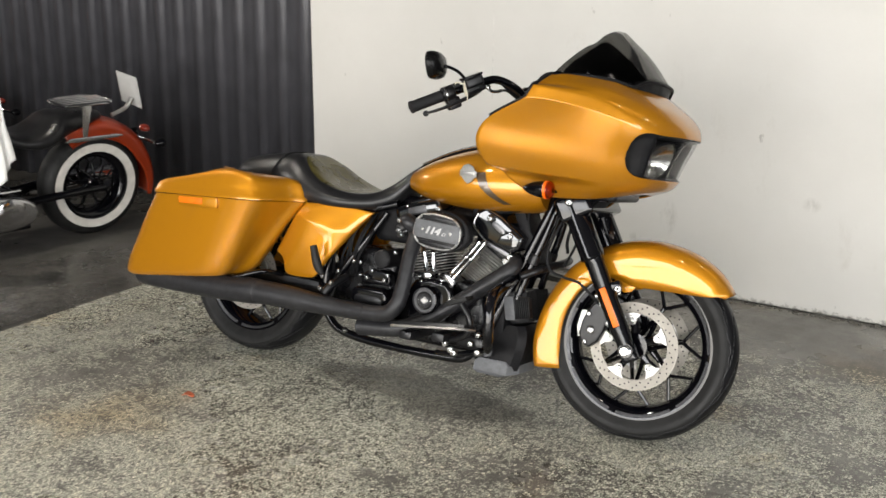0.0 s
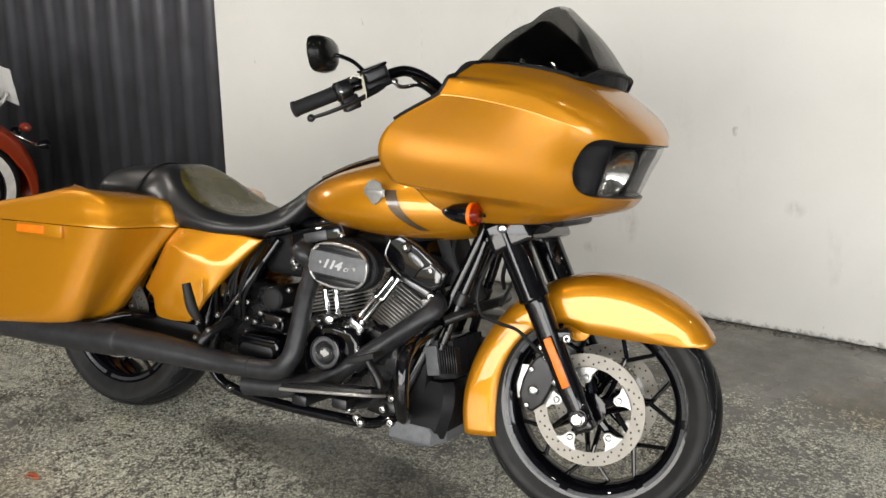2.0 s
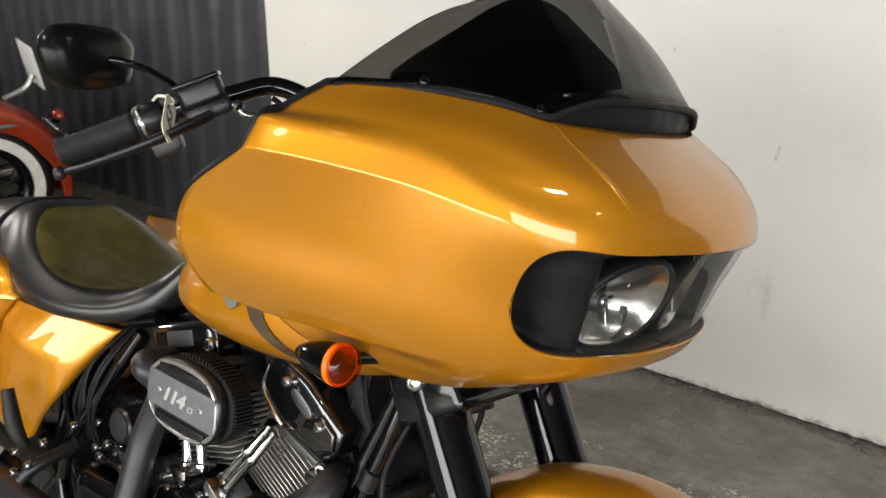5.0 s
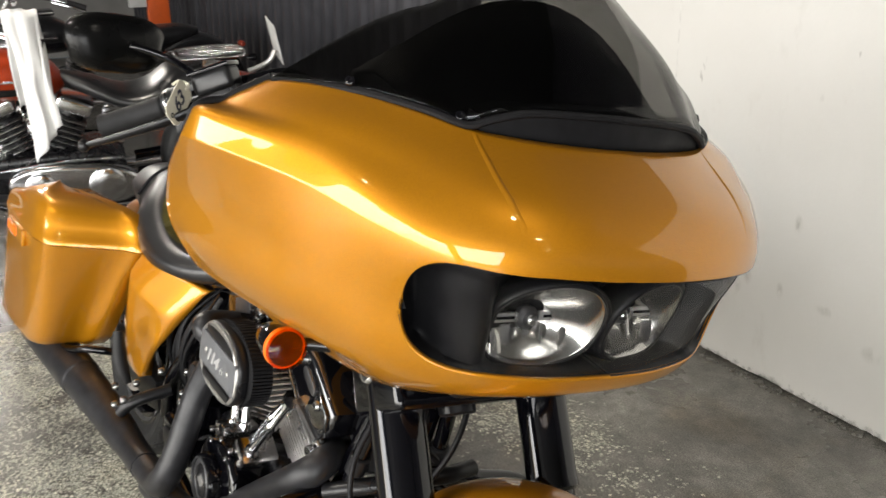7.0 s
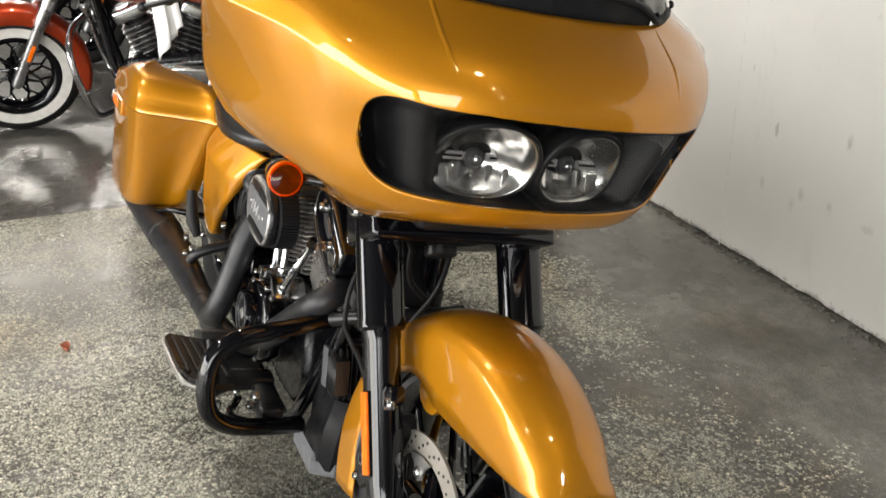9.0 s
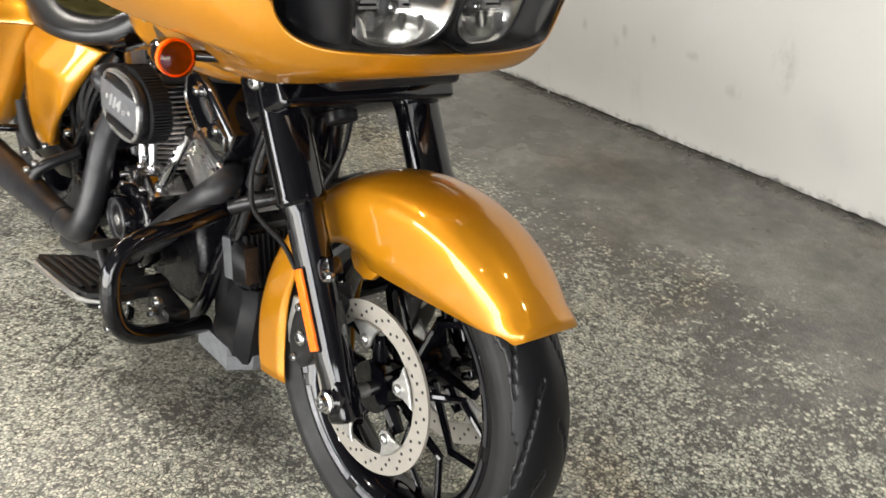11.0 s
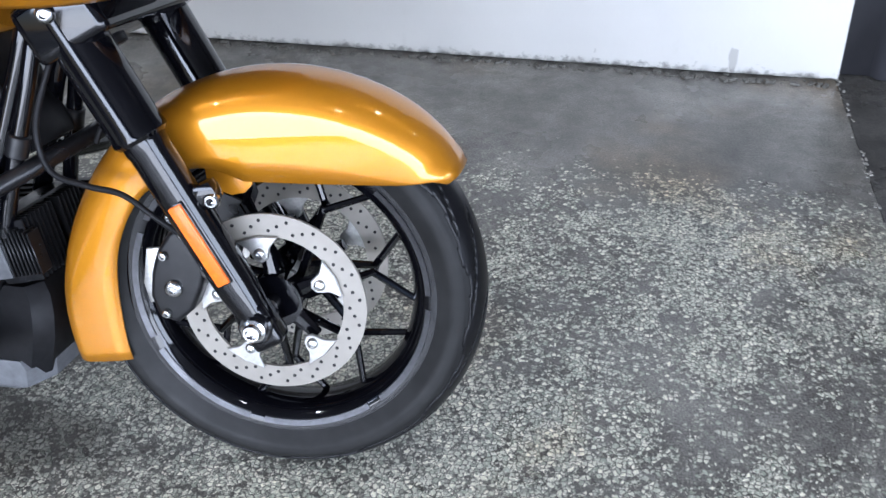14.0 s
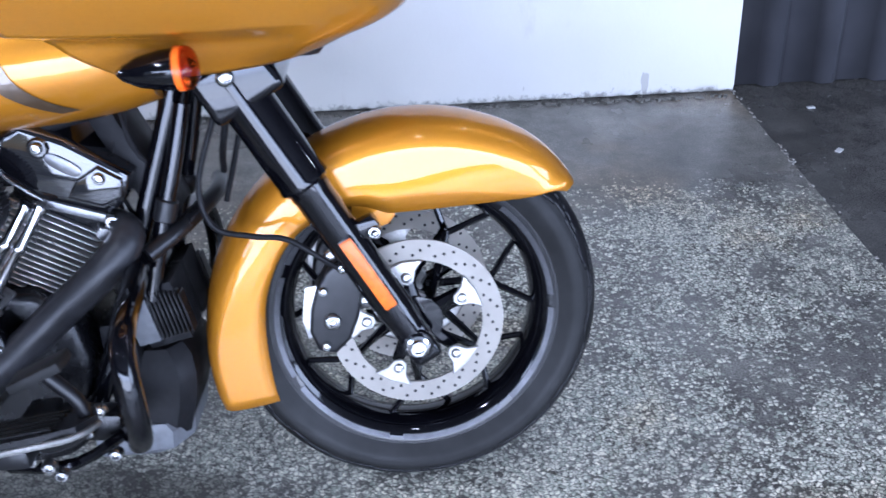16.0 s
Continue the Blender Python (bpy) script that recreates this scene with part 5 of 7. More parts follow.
# ---- handlebar, controls, mirrors ----
BAR = [(1.262, -0.070, 1.010), (1.225, -0.112, 1.092), (1.178, -0.158, 1.150), (1.122, -0.205, 1.176), (1.085, -0.257, 1.157), (1.045, -0.308, 1.131), (0.998, -0.363, 1.098), (0.931, -0.438, 1.049)]
UNSTEER = STEER.inverted()
OTHER = STEER @ MIRROR @ UNSTEER
bar = None
for m in (Matrix.Identity(4), OTHER):
    q = lambda b: (b.transform(m), b)[1]
    bm = add_tube(B(), BAR[:7] + [(0.945, -0.422, 1.059)], 0.0145, 14, 6)
    bar = part("handlebar", q(bm), BLACK, bike, "gloss black high handlebar")
    g0, g1 = V(1.000, -0.361, 1.099), V(0.931, -0.438, 1.049)
    bm = add_lathe(B(), [(0.017, 0), (0.0200, 0.004)] + [(0.0200 - 0.0010 * (k % 2), 0.008 + 0.0050 * k) for k in range(20)] + [(0.0212, 0.110), (0.0212, 0.116), (0.015, 0.119)], g0, g1 - g0, 28)
    part("grip", q(bm), GRIP, bar, "black rubber grip")
    turn = (g0 - g1).to_track_quat("X", "Z").to_matrix().to_4x4()
    along_bar = (g0 - g1).normalized()
    c = g0 + along_bar * 0.024
    bm = add_lathe(B(), ((0.022, -0.022), (0.0255, -0.018), (0.0255, 0.016), (0.023, 0.020)), c, along_bar, 28)
    add_box(bm, c + along_bar * 0.014 + V(0.004, 0.010, -0.036), (0.046, 0.038, 0.040), turn, 0.008, 2)
    add_box(bm, c + along_bar * 0.026 + V(-0.004, 0.004, 0.018), (0.030, 0.030, 0.018), turn, 0.006, 2)
    part("switch_pod", q(bm), SATIN, bar, "satin black switch housing")
    bm = add_lathe(B(), ((0.0258, -0.003), (0.0268, 0), (0.0258, 0.003)), c - along_bar * 0.012, along_bar, 28)
    part("clamp_ring", q(bm), BOLT, bar, "bright clamp ring")
    c, lift = V(1.085, -0.312, 1.156), turn.to_3x3() @ V(0, 0, 1)
    bm = add_box(B(), c, (0.066, 0.048, 0.036), turn, 0.010, 3)
    add_box(bm, c - lift * 0.026, (0.070, 0.034, 0.026), turn, 0.008, 2)
    part("fluid_reservoir", q(bm), SATIN, bar, "black brake fluid reservoir")
    part("reservoir_cap", q(add_box(B(), c + lift * 0.019, (0.070, 0.052, 0.008), turn, 0.0035)), BLACK, bar, "gloss black reservoir cap")
    bm = add_tube(B(), [(1.118, -0.318, 1.128), (1.108, -0.352, 1.108), (1.088, -0.402, 1.080), (1.052, -0.457, 1.049), (1.026, -0.484, 1.034)], [0.010, 0.010, 0.0085, 0.007, 0.006], 10, 5, 0.7)
    add_ball(bm, (1.021, -0.489, 1.031), 0.010)
    part("lever", q(bm), SATIN, bar, "black brake lever")
    bm = add_lathe(B(), ((0.006, 0), (0.009, 0.003), (0.009, 0.012), (0.005, 0.015)), (1.122, -0.282, 1.146), (0.7, 0.2, -0.3), 14)
    add_tube(bm, [(1.128, -0.282, 1.142), (1.138, -0.272, 1.132), (1.150, -0.258, 1.132), (1.160, -0.240, 1.138)], 0.0055, 10, 4)
    part("hose_fitting", q(bm), BOLT, bar, "bright brake hose fitting")
    bm = add_tube(B(), [(1.074, -0.340, 1.156), (1.071, -0.358, 1.168), (1.064, -0.390, 1.182), (1.050, -0.426, 1.190), (1.036, -0.440, 1.190)], 0.0055, 10, 5)
    part("mirror_stem", q(bm), BLACK, bar)
    b2 = B()
    rows = []
    for f, h in ((0.86, -0.020), (0.97, -0.019), (1.0, -0.014), (0.99, -0.002), (0.90, 0.012), (0.66, 0.022), (0.3, 0.027), (0.02, 0.028)):
        rows.append([(h, y * f, z * f) for y, z in [(0.5 * (0.150 + 0.012 * (zz > 0)) * yy, zz * 0.045) for yy, zz in oval(0, 0, 1, 1, 0, 28, 3.0)]])
    add_loft(b2, rows)
    mm = Matrix.Translation((1.020, -0.448, 1.191)) @ Matrix.Rotation(radians(16), 4, "Z") @ Matrix.Rotation(radians(-8), 4, "Y")
    b2.transform(mm)
    part("mirror", q(b2), HOUSING, bar, "black mirror head")
    b2 = B()
    add_loft(b2, [[(h, 0.064 * yy, 0.038 * zz) for yy, zz in oval(0, 0, 1, 1, 0, 28, 3.0)] for h in (-0.0215, -0.0195)])
    b2.transform(mm)
    part("mirror_glass", q(b2), CHROME, bar)
    for off in (0.0, 0.022):
        bm = add_tube(B(), [(1.262, -0.085, 0.99 + off), (1.222, -0.126, 1.070 + off * 0.6), (1.190, -0.178, 1.118 + off * 0.4), (1.172, -0.220, 1.138 + off * 0.3), (1.158, -0.242, 1.138 + off)], 0.0042, 8, 6)
        part("cable", q(bm), PLASTIC, bar)

# ---- engine ----
crank = add_plate(B(), [(0.70, 0.27), (0.72, 0.235), (0.80, 0.215), (0.95, 0.205), (1.06, 0.215), (1.11, 0.26), (1.12, 0.33), (1.10, 0.42), (1.05, 0.455), (0.80, 0.455), (0.74, 0.43), (0.70, 0.36)], -0.115, 0.14, 0.02, 3)
engine = part("engine", crank, WRINKLE, bike, "black and chrome air-cooled V-twin engine")
gear = add_plate(B(), [(0.40, 0.30), (0.45, 0.24), (0.60, 0.225), (0.72, 0.235), (0.72, 0.46), (0.68, 0.52), (0.56, 0.52), (0.46, 0.46), (0.40, 0.40)], -0.10, 0.14, 0.02, 3)
gearbox = part("gearbox", gear, WRINKLE, bike, "black gearbox")
def rounded(x0, x1, z0, z1, rr, n=5):
    return [(cx + rr * math.cos(t), cz + rr * math.sin(t)) for cx, cz, a0 in ((x1 - rr, z1 - rr, 0), (x0 + rr, z1 - rr, 90), (x0 + rr, z0 + rr, 180), (x1 - rr, z0 + rr, 270)) for t in (radians(a0 + 90 * k / (n - 1)) for k in range(n))]


clutch = part("clutch_cover", add_plate(B(), rounded(0.585, 0.745, 0.296, 0.378, 0.030), -0.08, -0.186, 0.012, 3), BLACK, gearbox, "gloss black ribbed clutch cover")
part("cover_panel", add_plate(B(), rounded(0.602, 0.728, 0.306, 0.350, 0.020), -0.182, -0.192, 0.004, 2), SATIN, clutch)
part("cover_step", add_plate(B(), rounded(0.604, 0.732, 0.360, 0.372, 0.006), -0.182, -0.192, 0.003, 2), BLACK, clutch)
lid = part("gearbox_lid", add_plate(B(), [(0.606, 0.385), (0.735, 0.390), (0.735, 0.436), (0.700, 0.446), (0.640, 0.446), (0.612, 0.424)], -0.08, -0.156, 0.010, 3), BLACK, gearbox, "gloss black gearbox lid")
part("cover_step", add_plate(B(), rounded(0.618, 0.724, 0.398, 0.408, 0.005), -0.152, -0.161, 0.003, 2), BLACK, lid)
starter = part("starter_motor", add_cyl(B(), (0.694, -0.165, 0.490), (0.694, -0.02, 0.490), 0.036, 32), SATIN, gearbox)
part("end_cap", add_lathe(B(), ((0.030, 0), (0.030, 0.004), (0.024, 0.007), (0.004, 0.008)), (0.694, -0.163, 0.490), (0, -1, 0), 32), GRIP, starter)
for x, y, z in ((0.655, -0.158, 0.440), (0.728, -0.158, 0.432), (0.600, -0.150, 0.415), (0.600, -0.150, 0.372), (0.640, -0.165, 0.412), (0.718, -0.165, 0.412), (0.584, -0.150, 0.330), (0.748, -0.150, 0.300), (0.76, -0.14, 0.26), (0.74, -0.14, 0.52), (0.590, -0.140, 0.462)):
    part("bolt", add_bolt(B(), (x, y, z), (0, -1, 0), 0.0095, 0.011), BOLT, gearbox)
# gloss black cam cover with its round medallion
cam_cover = part("cam_cover", add_plate(B(), [(0.841, 0.312), (0.856, 0.280), (0.906, 0.267), (0.971, 0.274), (1.011, 0.312), (1.026, 0.362), (1.021, 0.417), (0.996, 0.447), (0.926, 0.455), (0.864, 0.442), (0.838, 0.407), (0.834, 0.357)], -0.09, -0.190, 0.016, 4), BLACK, engine, "gloss black cam cover with a silver medallion")
o = V(0.925, -0.187, 0.375)
cov = part("timing_cover", add_lathe(B(), ((0.054, 0), (0.054, 0.022), (0.050, 0.028), (0.046, 0.029), (0.043, 0.024), (0.004, 0.024)), o, (0, -1, 0), 48), BLACK, cam_cover)
part("timing_rim", add_lathe(B(), ((0.0475, 0.026), (0.0475, 0.0305), (0.0455, 0.0315), (0.0445, 0.030), (0.0445, 0.024)), o, (0, -1, 0), 48), RIMCUT, cov, "dull polished ring")
part("timing_ring", add_lathe(B(), ((0.034, 0.022), (0.034, 0.026), (0.031, 0.028), (0.028, 0.026), (0.016, 0.026), (0.016, 0.022)), o, (0, -1, 0), 48), SATIN, cov, "dull silver ring")
part("medallion", add_plate(B(), [(o.x + x, o.z + z) for x, z in ((-0.014, 0.004), (-0.009, 0.006), (0, 0.013), (0.009, 0.006), (0.014, 0.004), (0.014, -0.004), (0.008, -0.006), (0, -0.013), (-0.008, -0.006), (-0.014, -0.004))], -0.208, -0.216, 0.001, 1), FINEDGE, cov, "bright shield-shaped medallion")
for sx in (-0.026, 0.026):
    part("screw", add_bolt(B(), (o.x + sx, -0.215, o.z + sx * 0.1), (0, -1, 0), 0.003, 0.003), BOLT, cov)
for k, a in enumerate((20, 62, 118, 165, 205, 250, 300, 340)):
    a = radians(a)
    part("bolt", add_bolt(B(), (0.930 + 0.088 * math.cos(a), -0.182, 0.362 + 0.088 * math.sin(a)), (0, -1, 0), 0.0065, 0.008), BOLT, cam_cover)
# cylinders
for base, top, fwd in (((1.030, 0.445), (1.115, 0.598), 1), ((0.868, 0.450), (0.819, 0.618), -1)):
    b, t = V(base[0], 0, base[1]), V(top[0], 0, top[1])
    d = (t - b).normalized()
    acr = V(d.z, 0, -d.x)
    cyl = part("cylinder", add_cyl(B(), b - d * 0.02, t, 0.066, 40), WRINKLE, engine, "black cylinder with bright cut fins")
    rot = d.to_track_quat("Z", "X").to_matrix().to_4x4()
    for k in range(14 if fwd > 0 else 16):
        h = 0.006 + k * 0.0108
        bm = B()
        w = 0.102 + 0.010 * math.sin(k / 15 * 3)
        add_box(bm, b + d * h, (w * 1.46, w * 1.62, 0.0034), Matrix.Rotation(-math.atan2(-d.x, d.z), 4, "Y"), 0.0016, 1)
        part("fin", bm, FINEDGE, cyl)
    hc = b + d * 0.172
    rm = Matrix.Rotation(math.atan2(d.x, d.z), 4, "Y")
    head = part("cylinder_head", add_box(B(), hc, (0.150, 0.165, 0.05), rm, 0.012, 2), WRINKLE, engine)
    if fwd > 0:
        # the front rocker cover is cut back below, where the air cleaner's pushrods pass it
        part("rocker_cover_lower", add_plate(B(), [(1.096, 0.600), (1.190, 0.567), (1.196, 0.580), (1.102, 0.614)], -0.122, 0.122, 0.004, 2), ALLOY, head, "dull silver rocker box")
        rocker = part("rocker_cover", add_plate(B(), [(1.100, 0.610), (1.196, 0.576), (1.226, 0.596), (1.240, 0.640), (1.155, 0.704), (1.088, 0.736), (1.048, 0.716), (1.034, 0.664)], -0.117, 0.117, 0.016, 4), GLOSS, head, "gloss black rocker cover")
        part("cover_step", add_plate(B(), [(1.142, 0.612), (1.194, 0.594), (1.226, 0.606), (1.230, 0.636), (1.196, 0.660), (1.160, 0.640)], -0.124, -0.110, 0.005, 3), GLOSS, rocker)
        part("cover_edge", add_tube(B(), [(1.108, -0.116, 0.606), (1.076, -0.117, 0.630), (1.044, -0.116, 0.664), (1.056, -0.114, 0.708)], 0.0032, 8, 4), BOLT, rocker, "bright polished edge")
        part("cover_panel", add_plate(B(), oval(1.144, 0.664, 0.030, 0.011, -33, 24, 2.6), -0.1205, -0.114, 0.002, 2), ALLOY, rocker, "bright inset panel")
        for bx, bz in ((1.112, 0.694), (1.196, 0.640)):
            part("bolt_seat", add_lathe(B(), ((0.016, 0), (0.017, 0.004), (0.013, 0.009), (0.010, 0.009)), (bx, -0.114, bz), (0, -1, 0), 24), GLOSS, rocker)
            part("bolt", add_bolt(B(), (bx, -0.121, bz), (0, -1, 0), 0.010, 0.010), BOLT, rocker)
        part("head_bolt", add_bolt(B(), (1.198, -0.108, 0.566), (0.3, -1, 0), 0.013, 0.014), BOLT, head)
    else:
        part("rocker_cover_lower", add_box(B(), hc + d * 0.024, (0.204, 0.232, 0.024), rm, 0.008, 3), ALLOY, head, "dull silver rocker box")
        part("rocker_lip", add_box(B(), hc + d * 0.006, (0.188, 0.228, 0.006), rm, 0.0025, 2), BOLT, head, "bright rocker lip")
        rocker = part("rocker_cover", add_box(B(), hc + d * 0.070, (0.200, 0.226, 0.070), rm, 0.022, 4), GLOSS, head, "gloss black rocker cover")
        part("cover_step", add_box(B(), hc + d * 0.112, (0.150, 0.120, 0.016), rm, 0.007, 3), GLOSS, rocker)
        part("cover_panel", add_box(B(), hc + d * 0.074 + V(0, -0.1125, 0), (0.080, 0.004, 0.030), rm, 0.0018, 2), RIMCUT, rocker, "dull silver inset panel")
        for sx, up in ((-1, 0.050), (1, 0.050)):
            part("bolt", add_bolt(B(), hc + d * up + acr * 0.082 * sx + V(0, -0.112, 0), (0, -1, 0), 0.010, 0.010), BOLT, rocker)
        for sx in (-1, 1):
            part("head_bolt", add_bolt(B(), hc + d * (0.014 if sx * fwd > 0 else 0.062) + acr * 0.092 * sx + V(0, -0.110, 0), (0, -1, 0), 0.012, 0.012), BOLT, head)
    part("head_plug", add_cyl(B(), hc + acr * 0.075 * fwd + V(0, -0.08, 0), hc + acr * 0.085 * fwd + V(0, -0.128, -0.004), 0.012), CHROME, head)
# pushrod tubes and tappet blocks
for pts in ([(1.003, -0.152, 0.464), (1.104, -0.130, 0.606)], [(0.978, -0.138, 0.470), (1.076, -0.116, 0.606)], [(0.884, -0.140, 0.462), (0.836, -0.125, 0.600)], [(0.908, -0.128, 0.464), (0.872, -0.112, 0.600)]):
    p0, p1 = V(*pts[0]), V(*pts[1])
    d = p1 - p0
    bm = add_lathe(B(), ((0.014, 0), (0.014, 0.012), (0.009, 0.016), (0.009, d.length * 0.5), (0.0115, d.length * 0.5 + 0.004), (0.0115, d.length * 0.5 + 0.014), (0.0085, d.length * 0.5 + 0.018), (0.0085, d.length - 0.01), (0.013, d.length - 0.008), (0.013, d.length)), p0, d, 18)
    part("pushrod_tube", bm, CHROME, engine, "chrome pushrod tube")
for x in (0.890, 0.993):
    bm = add_box(B(), (x, -0.136, 0.458), (0.058, 0.075, 0.030), Matrix.Rotation(radians(34 if x > 0.9 else -6), 4, "Y"), 0.008, 2)
    part("tappet_block", bm, CHROME, engine, "chrome tappet block")
    for dx in (-0.026, 0.026):
        part("bolt", add_bolt(B(), (x + dx, -0.174, 0.452), (0, -1, 0), 0.007, 0.008), BOLT, engine)
# air cleaner
AT = -3
ac = part("air_cleaner", add_plate(B(), oval(0.947, 0.627, 0.102, 0.068, AT, 40, 2.6), -0.186, -0.211, 0.010, 3), SATIN, bike, "black oval air cleaner with silver lettering")
part("cover_rim", add_tube(B(), [(x, -0.210, z) for x, z in oval(0.947, 0.627, 0.094, 0.061, AT, 40, 2.6) + oval(0.947, 0.627, 0.094, 0.061, AT, 40, 2.6)[:1]], 0.0042, 8, 1), STEEL, ac)
part("cover_band", add_plate(B(), [(0.947 + x * 0.87 * math.cos(radians(AT)) - z * math.sin(radians(AT)), 0.627 + x * 0.87 * math.sin(radians(AT)) + z * math.cos(radians(AT))) for x, z in ((-0.106, -0.030), (0.106, -0.030), (0.110, 0.0), (0.106, 0.034), (-0.106, 0.034), (-0.110, 0.0))], -0.206, -0.215, 0.003, 2), GREYPL, ac)
for dz, hl in ((-0.045, 0.070), (0.046, 0.068)):
    c = V(0.947 - dz * math.sin(radians(AT)), -0.2105, 0.627 + dz * math.cos(radians(AT)))
    part("cover_ridge", add_box(B(), c, (hl * 2, 0.008, 0.016), Matrix.Rotation(radians(-AT), 4, "Y"), 0.004, 2), SATIN, ac)
for sx in (-0.058, 0.057):
    part("screw", add_bolt(B(), (0.947 + sx * math.cos(radians(AT)), -0.214, 0.629 + sx * math.sin(radians(AT))), (0, -1, 0), 0.006, 0.003), STEEL, ac)
el = part("filter_element", add_plate(B(), oval(0.956, 0.630, 0.105, 0.068, AT, 44, 2.4), -0.148, -0.190, 0.006, 2), PLASTIC, ac)
for k in range(72):
    a = 2 * math.pi * k / 72
    x, z = 0.956 + 0.105 * math.cos(a) * math.cos(radians(AT)) - 0.068 * math.sin(a) * math.sin(radians(AT)), 0.630 + 0.105 * math.cos(a) * math.sin(radians(AT)) + 0.068 * math.sin(a) * math.cos(radians(AT))
    part("pleat", add_box(B(), (x, -0.170, z), (0.014, 0.038, 0.0038), Matrix.Rotation(-a, 4, "Y"), 0), PLASTIC, el)


def lettering(name, text, size, m, mat, parent, depth=0.0012, weight=0.022):
    cu = bpy.data.curves.new(name, "FONT")
    cu.shear, cu.offset = 0.3, size * weight
    cu.body, cu.size, cu.extrude, cu.align_x, cu.align_y = text, size, depth, "CENTER", "CENTER"
    tmp = new(name + "_tmp", cu)
    me = bpy.data.meshes.new_from_object(tmp.evaluated_get(bpy.context.evaluated_depsgraph_get()))
    bpy.data.objects.remove(tmp)
    me.materials.clear()
    me.materials.append(mat)
    me.transform(m)
    ob = new(name, me)
    ob.parent = parent
    return ob


LM = Matrix.Translation((0.943, -0.2155, 0.628)) @ Matrix.Rotation(radians(-AT), 4, "Y") @ Matrix.Rotation(radians(90), 4, "X")
lettering("lettering", "114", 0.033, LM @ Matrix.Translation((-0.014, 0, 0)) @ Matrix.Diagonal((1.25, 1, 1, 1)), SILVER, ac, 0.0012, 0.05)
lettering("small_lettering", "CI", 0.016, LM @ Matrix.Translation((0.034, -0.006, 0)), SILVER, ac)
# exhaust
hd = part("rear_header", add_tube(B(), [(0.775, -0.10, 0.640), (0.805, -0.19, 0.650), (0.836, -0.170, 0.61), (0.840, -0.205, 0.52), (0.840, -0.235, 0.400), (0.828, -0.250, 0.340), (0.784, -0.252, 0.306), (0.68, -0.253, 0.296)], [0.024, 0.026, 0.027, 0.0275, 0.028, 0.029, 0.030, 0.030], 24, 8), EXHAUST, bike, "satin black exhaust header shield")
part("muffler", add_tube(B(), [(0.70, -0.253, 0.298), (0.60, -0.255, 0.294), (0.52, -0.258, 0.294), (0.40, -0.265, 0.297), (0.30, -0.272, 0.299), (0.22, -0.277, 0.298), (0.19, -0.279, 0.297), (0.0, -0.290, 0.290), (-0.28, -0.312, 0.288), (-0.38, -0.314, 0.288)], [0.0315, 0.033, 0.037, 0.042, 0.046, 0.0475, 0.051, 0.052, 0.05, 0.045], 28, 6), EXHAUST, bike, "long satin black muffler")
part("front_header", add_tube(B(), [(1.150, -0.05, 0.535), (1.198, -0.085, 0.552), (1.222, -0.122, 0.540), (1.190, -0.146, 0.502), (1.112, -0.156, 0.440), (1.03, -0.168, 0.374), (0.945, -0.185, 0.310), (0.86, -0.200, 0.268), (0.80, -0.21, 0.25), (0.66, -0.22, 0.235), (0.54, -0.235, 0.225)], [0.022, 0.025, 0.028, 0.029, 0.029, 0.029, 0.029, 0.03, 0.032, 0.034], 24, 8), EXHAUST, bike, "satin black front exhaust header")
part("left_muffler", add_tube(B(), [(0.45, 0.25, 0.24), (0.3, 0.30, 0.27), (0.19, 0.302, 0.286), (-0.38, 0.314, 0.288)], [0.034, 0.045, 0.05, 0.046], 24, 6), EXHAUST, bike)
part("clamp_bolt", add_bolt(B(), (0.574, -0.180, 0.200), (-0.2, -1, 0), 0.011, 0.016), BOLT, bike)

# frame, footboards, guard
for sgn in (-1, 1):
    fr = add_tube(B(), [(1.325, 0.03 * sgn, 0.86), (1.305, 0.050 * sgn, 0.74), (1.255, 0.062 * sgn, 0.60), (1.195, 0.080 * sgn, 0.44), (1.13, 0.105 * sgn, 0.27), (1.08, 0.12 * sgn, 0.19), (0.98, 0.12 * sgn, 0.165), (0.60, 0.12 * sgn, 0.165), (0.45, 0.12 * sgn, 0.22), (0.42, 0.12 * sgn, 0.40), (0.50, 0.11 * sgn, 0.62), (0.70, 0.09 * sgn, 0.70)], 0.0165, 14, 6)
    part("frame_tube", fr, BLACK, bike, "gloss black frame tube")
fr = add_tube(B(), [(1.33, 0, 0.92), (1.1, 0, 0.76), (0.7, 0, 0.70), (0.4, 0, 0.66)], 0.03, 14, 6)
add_tube(fr, [(0.66, -0.10, 0.66), (0.58, -0.135, 0.52), (0.50, -0.15, 0.40), (0.46, -0.14, 0.30)], 0.014, 10, 5)
part("frame_backbone", fr, BLACK, bike)
for sgn in (-1, 1):
    part("guard_stay", add_tube(B(), [(1.325, 0.060 * sgn, 0.735), (1.300, 0.072 * sgn, 0.64), (1.262, 0.084 * sgn, 0.52), (1.235, 0.095 * sgn, 0.42)], 0.0135, 12, 5), BLACK, bike, "gloss black guard stay")
    part("stay_clamp", add_cyl(B(), (1.283, 0.078 * sgn, 0.585), (1.272, 0.081 * sgn, 0.550), 0.018, 20), SATIN, bike, "satin clamp on the stay")
part("front_crossbar", add_tube(B(), [(1.245, -0.115, 0.505), (1.300, -0.06, 0.535), (1.335, 0.05, 0.555), (1.33, 0.12, 0.56)], 0.015, 12, 5), SATIN, bike, "black tube across the front of the frame")
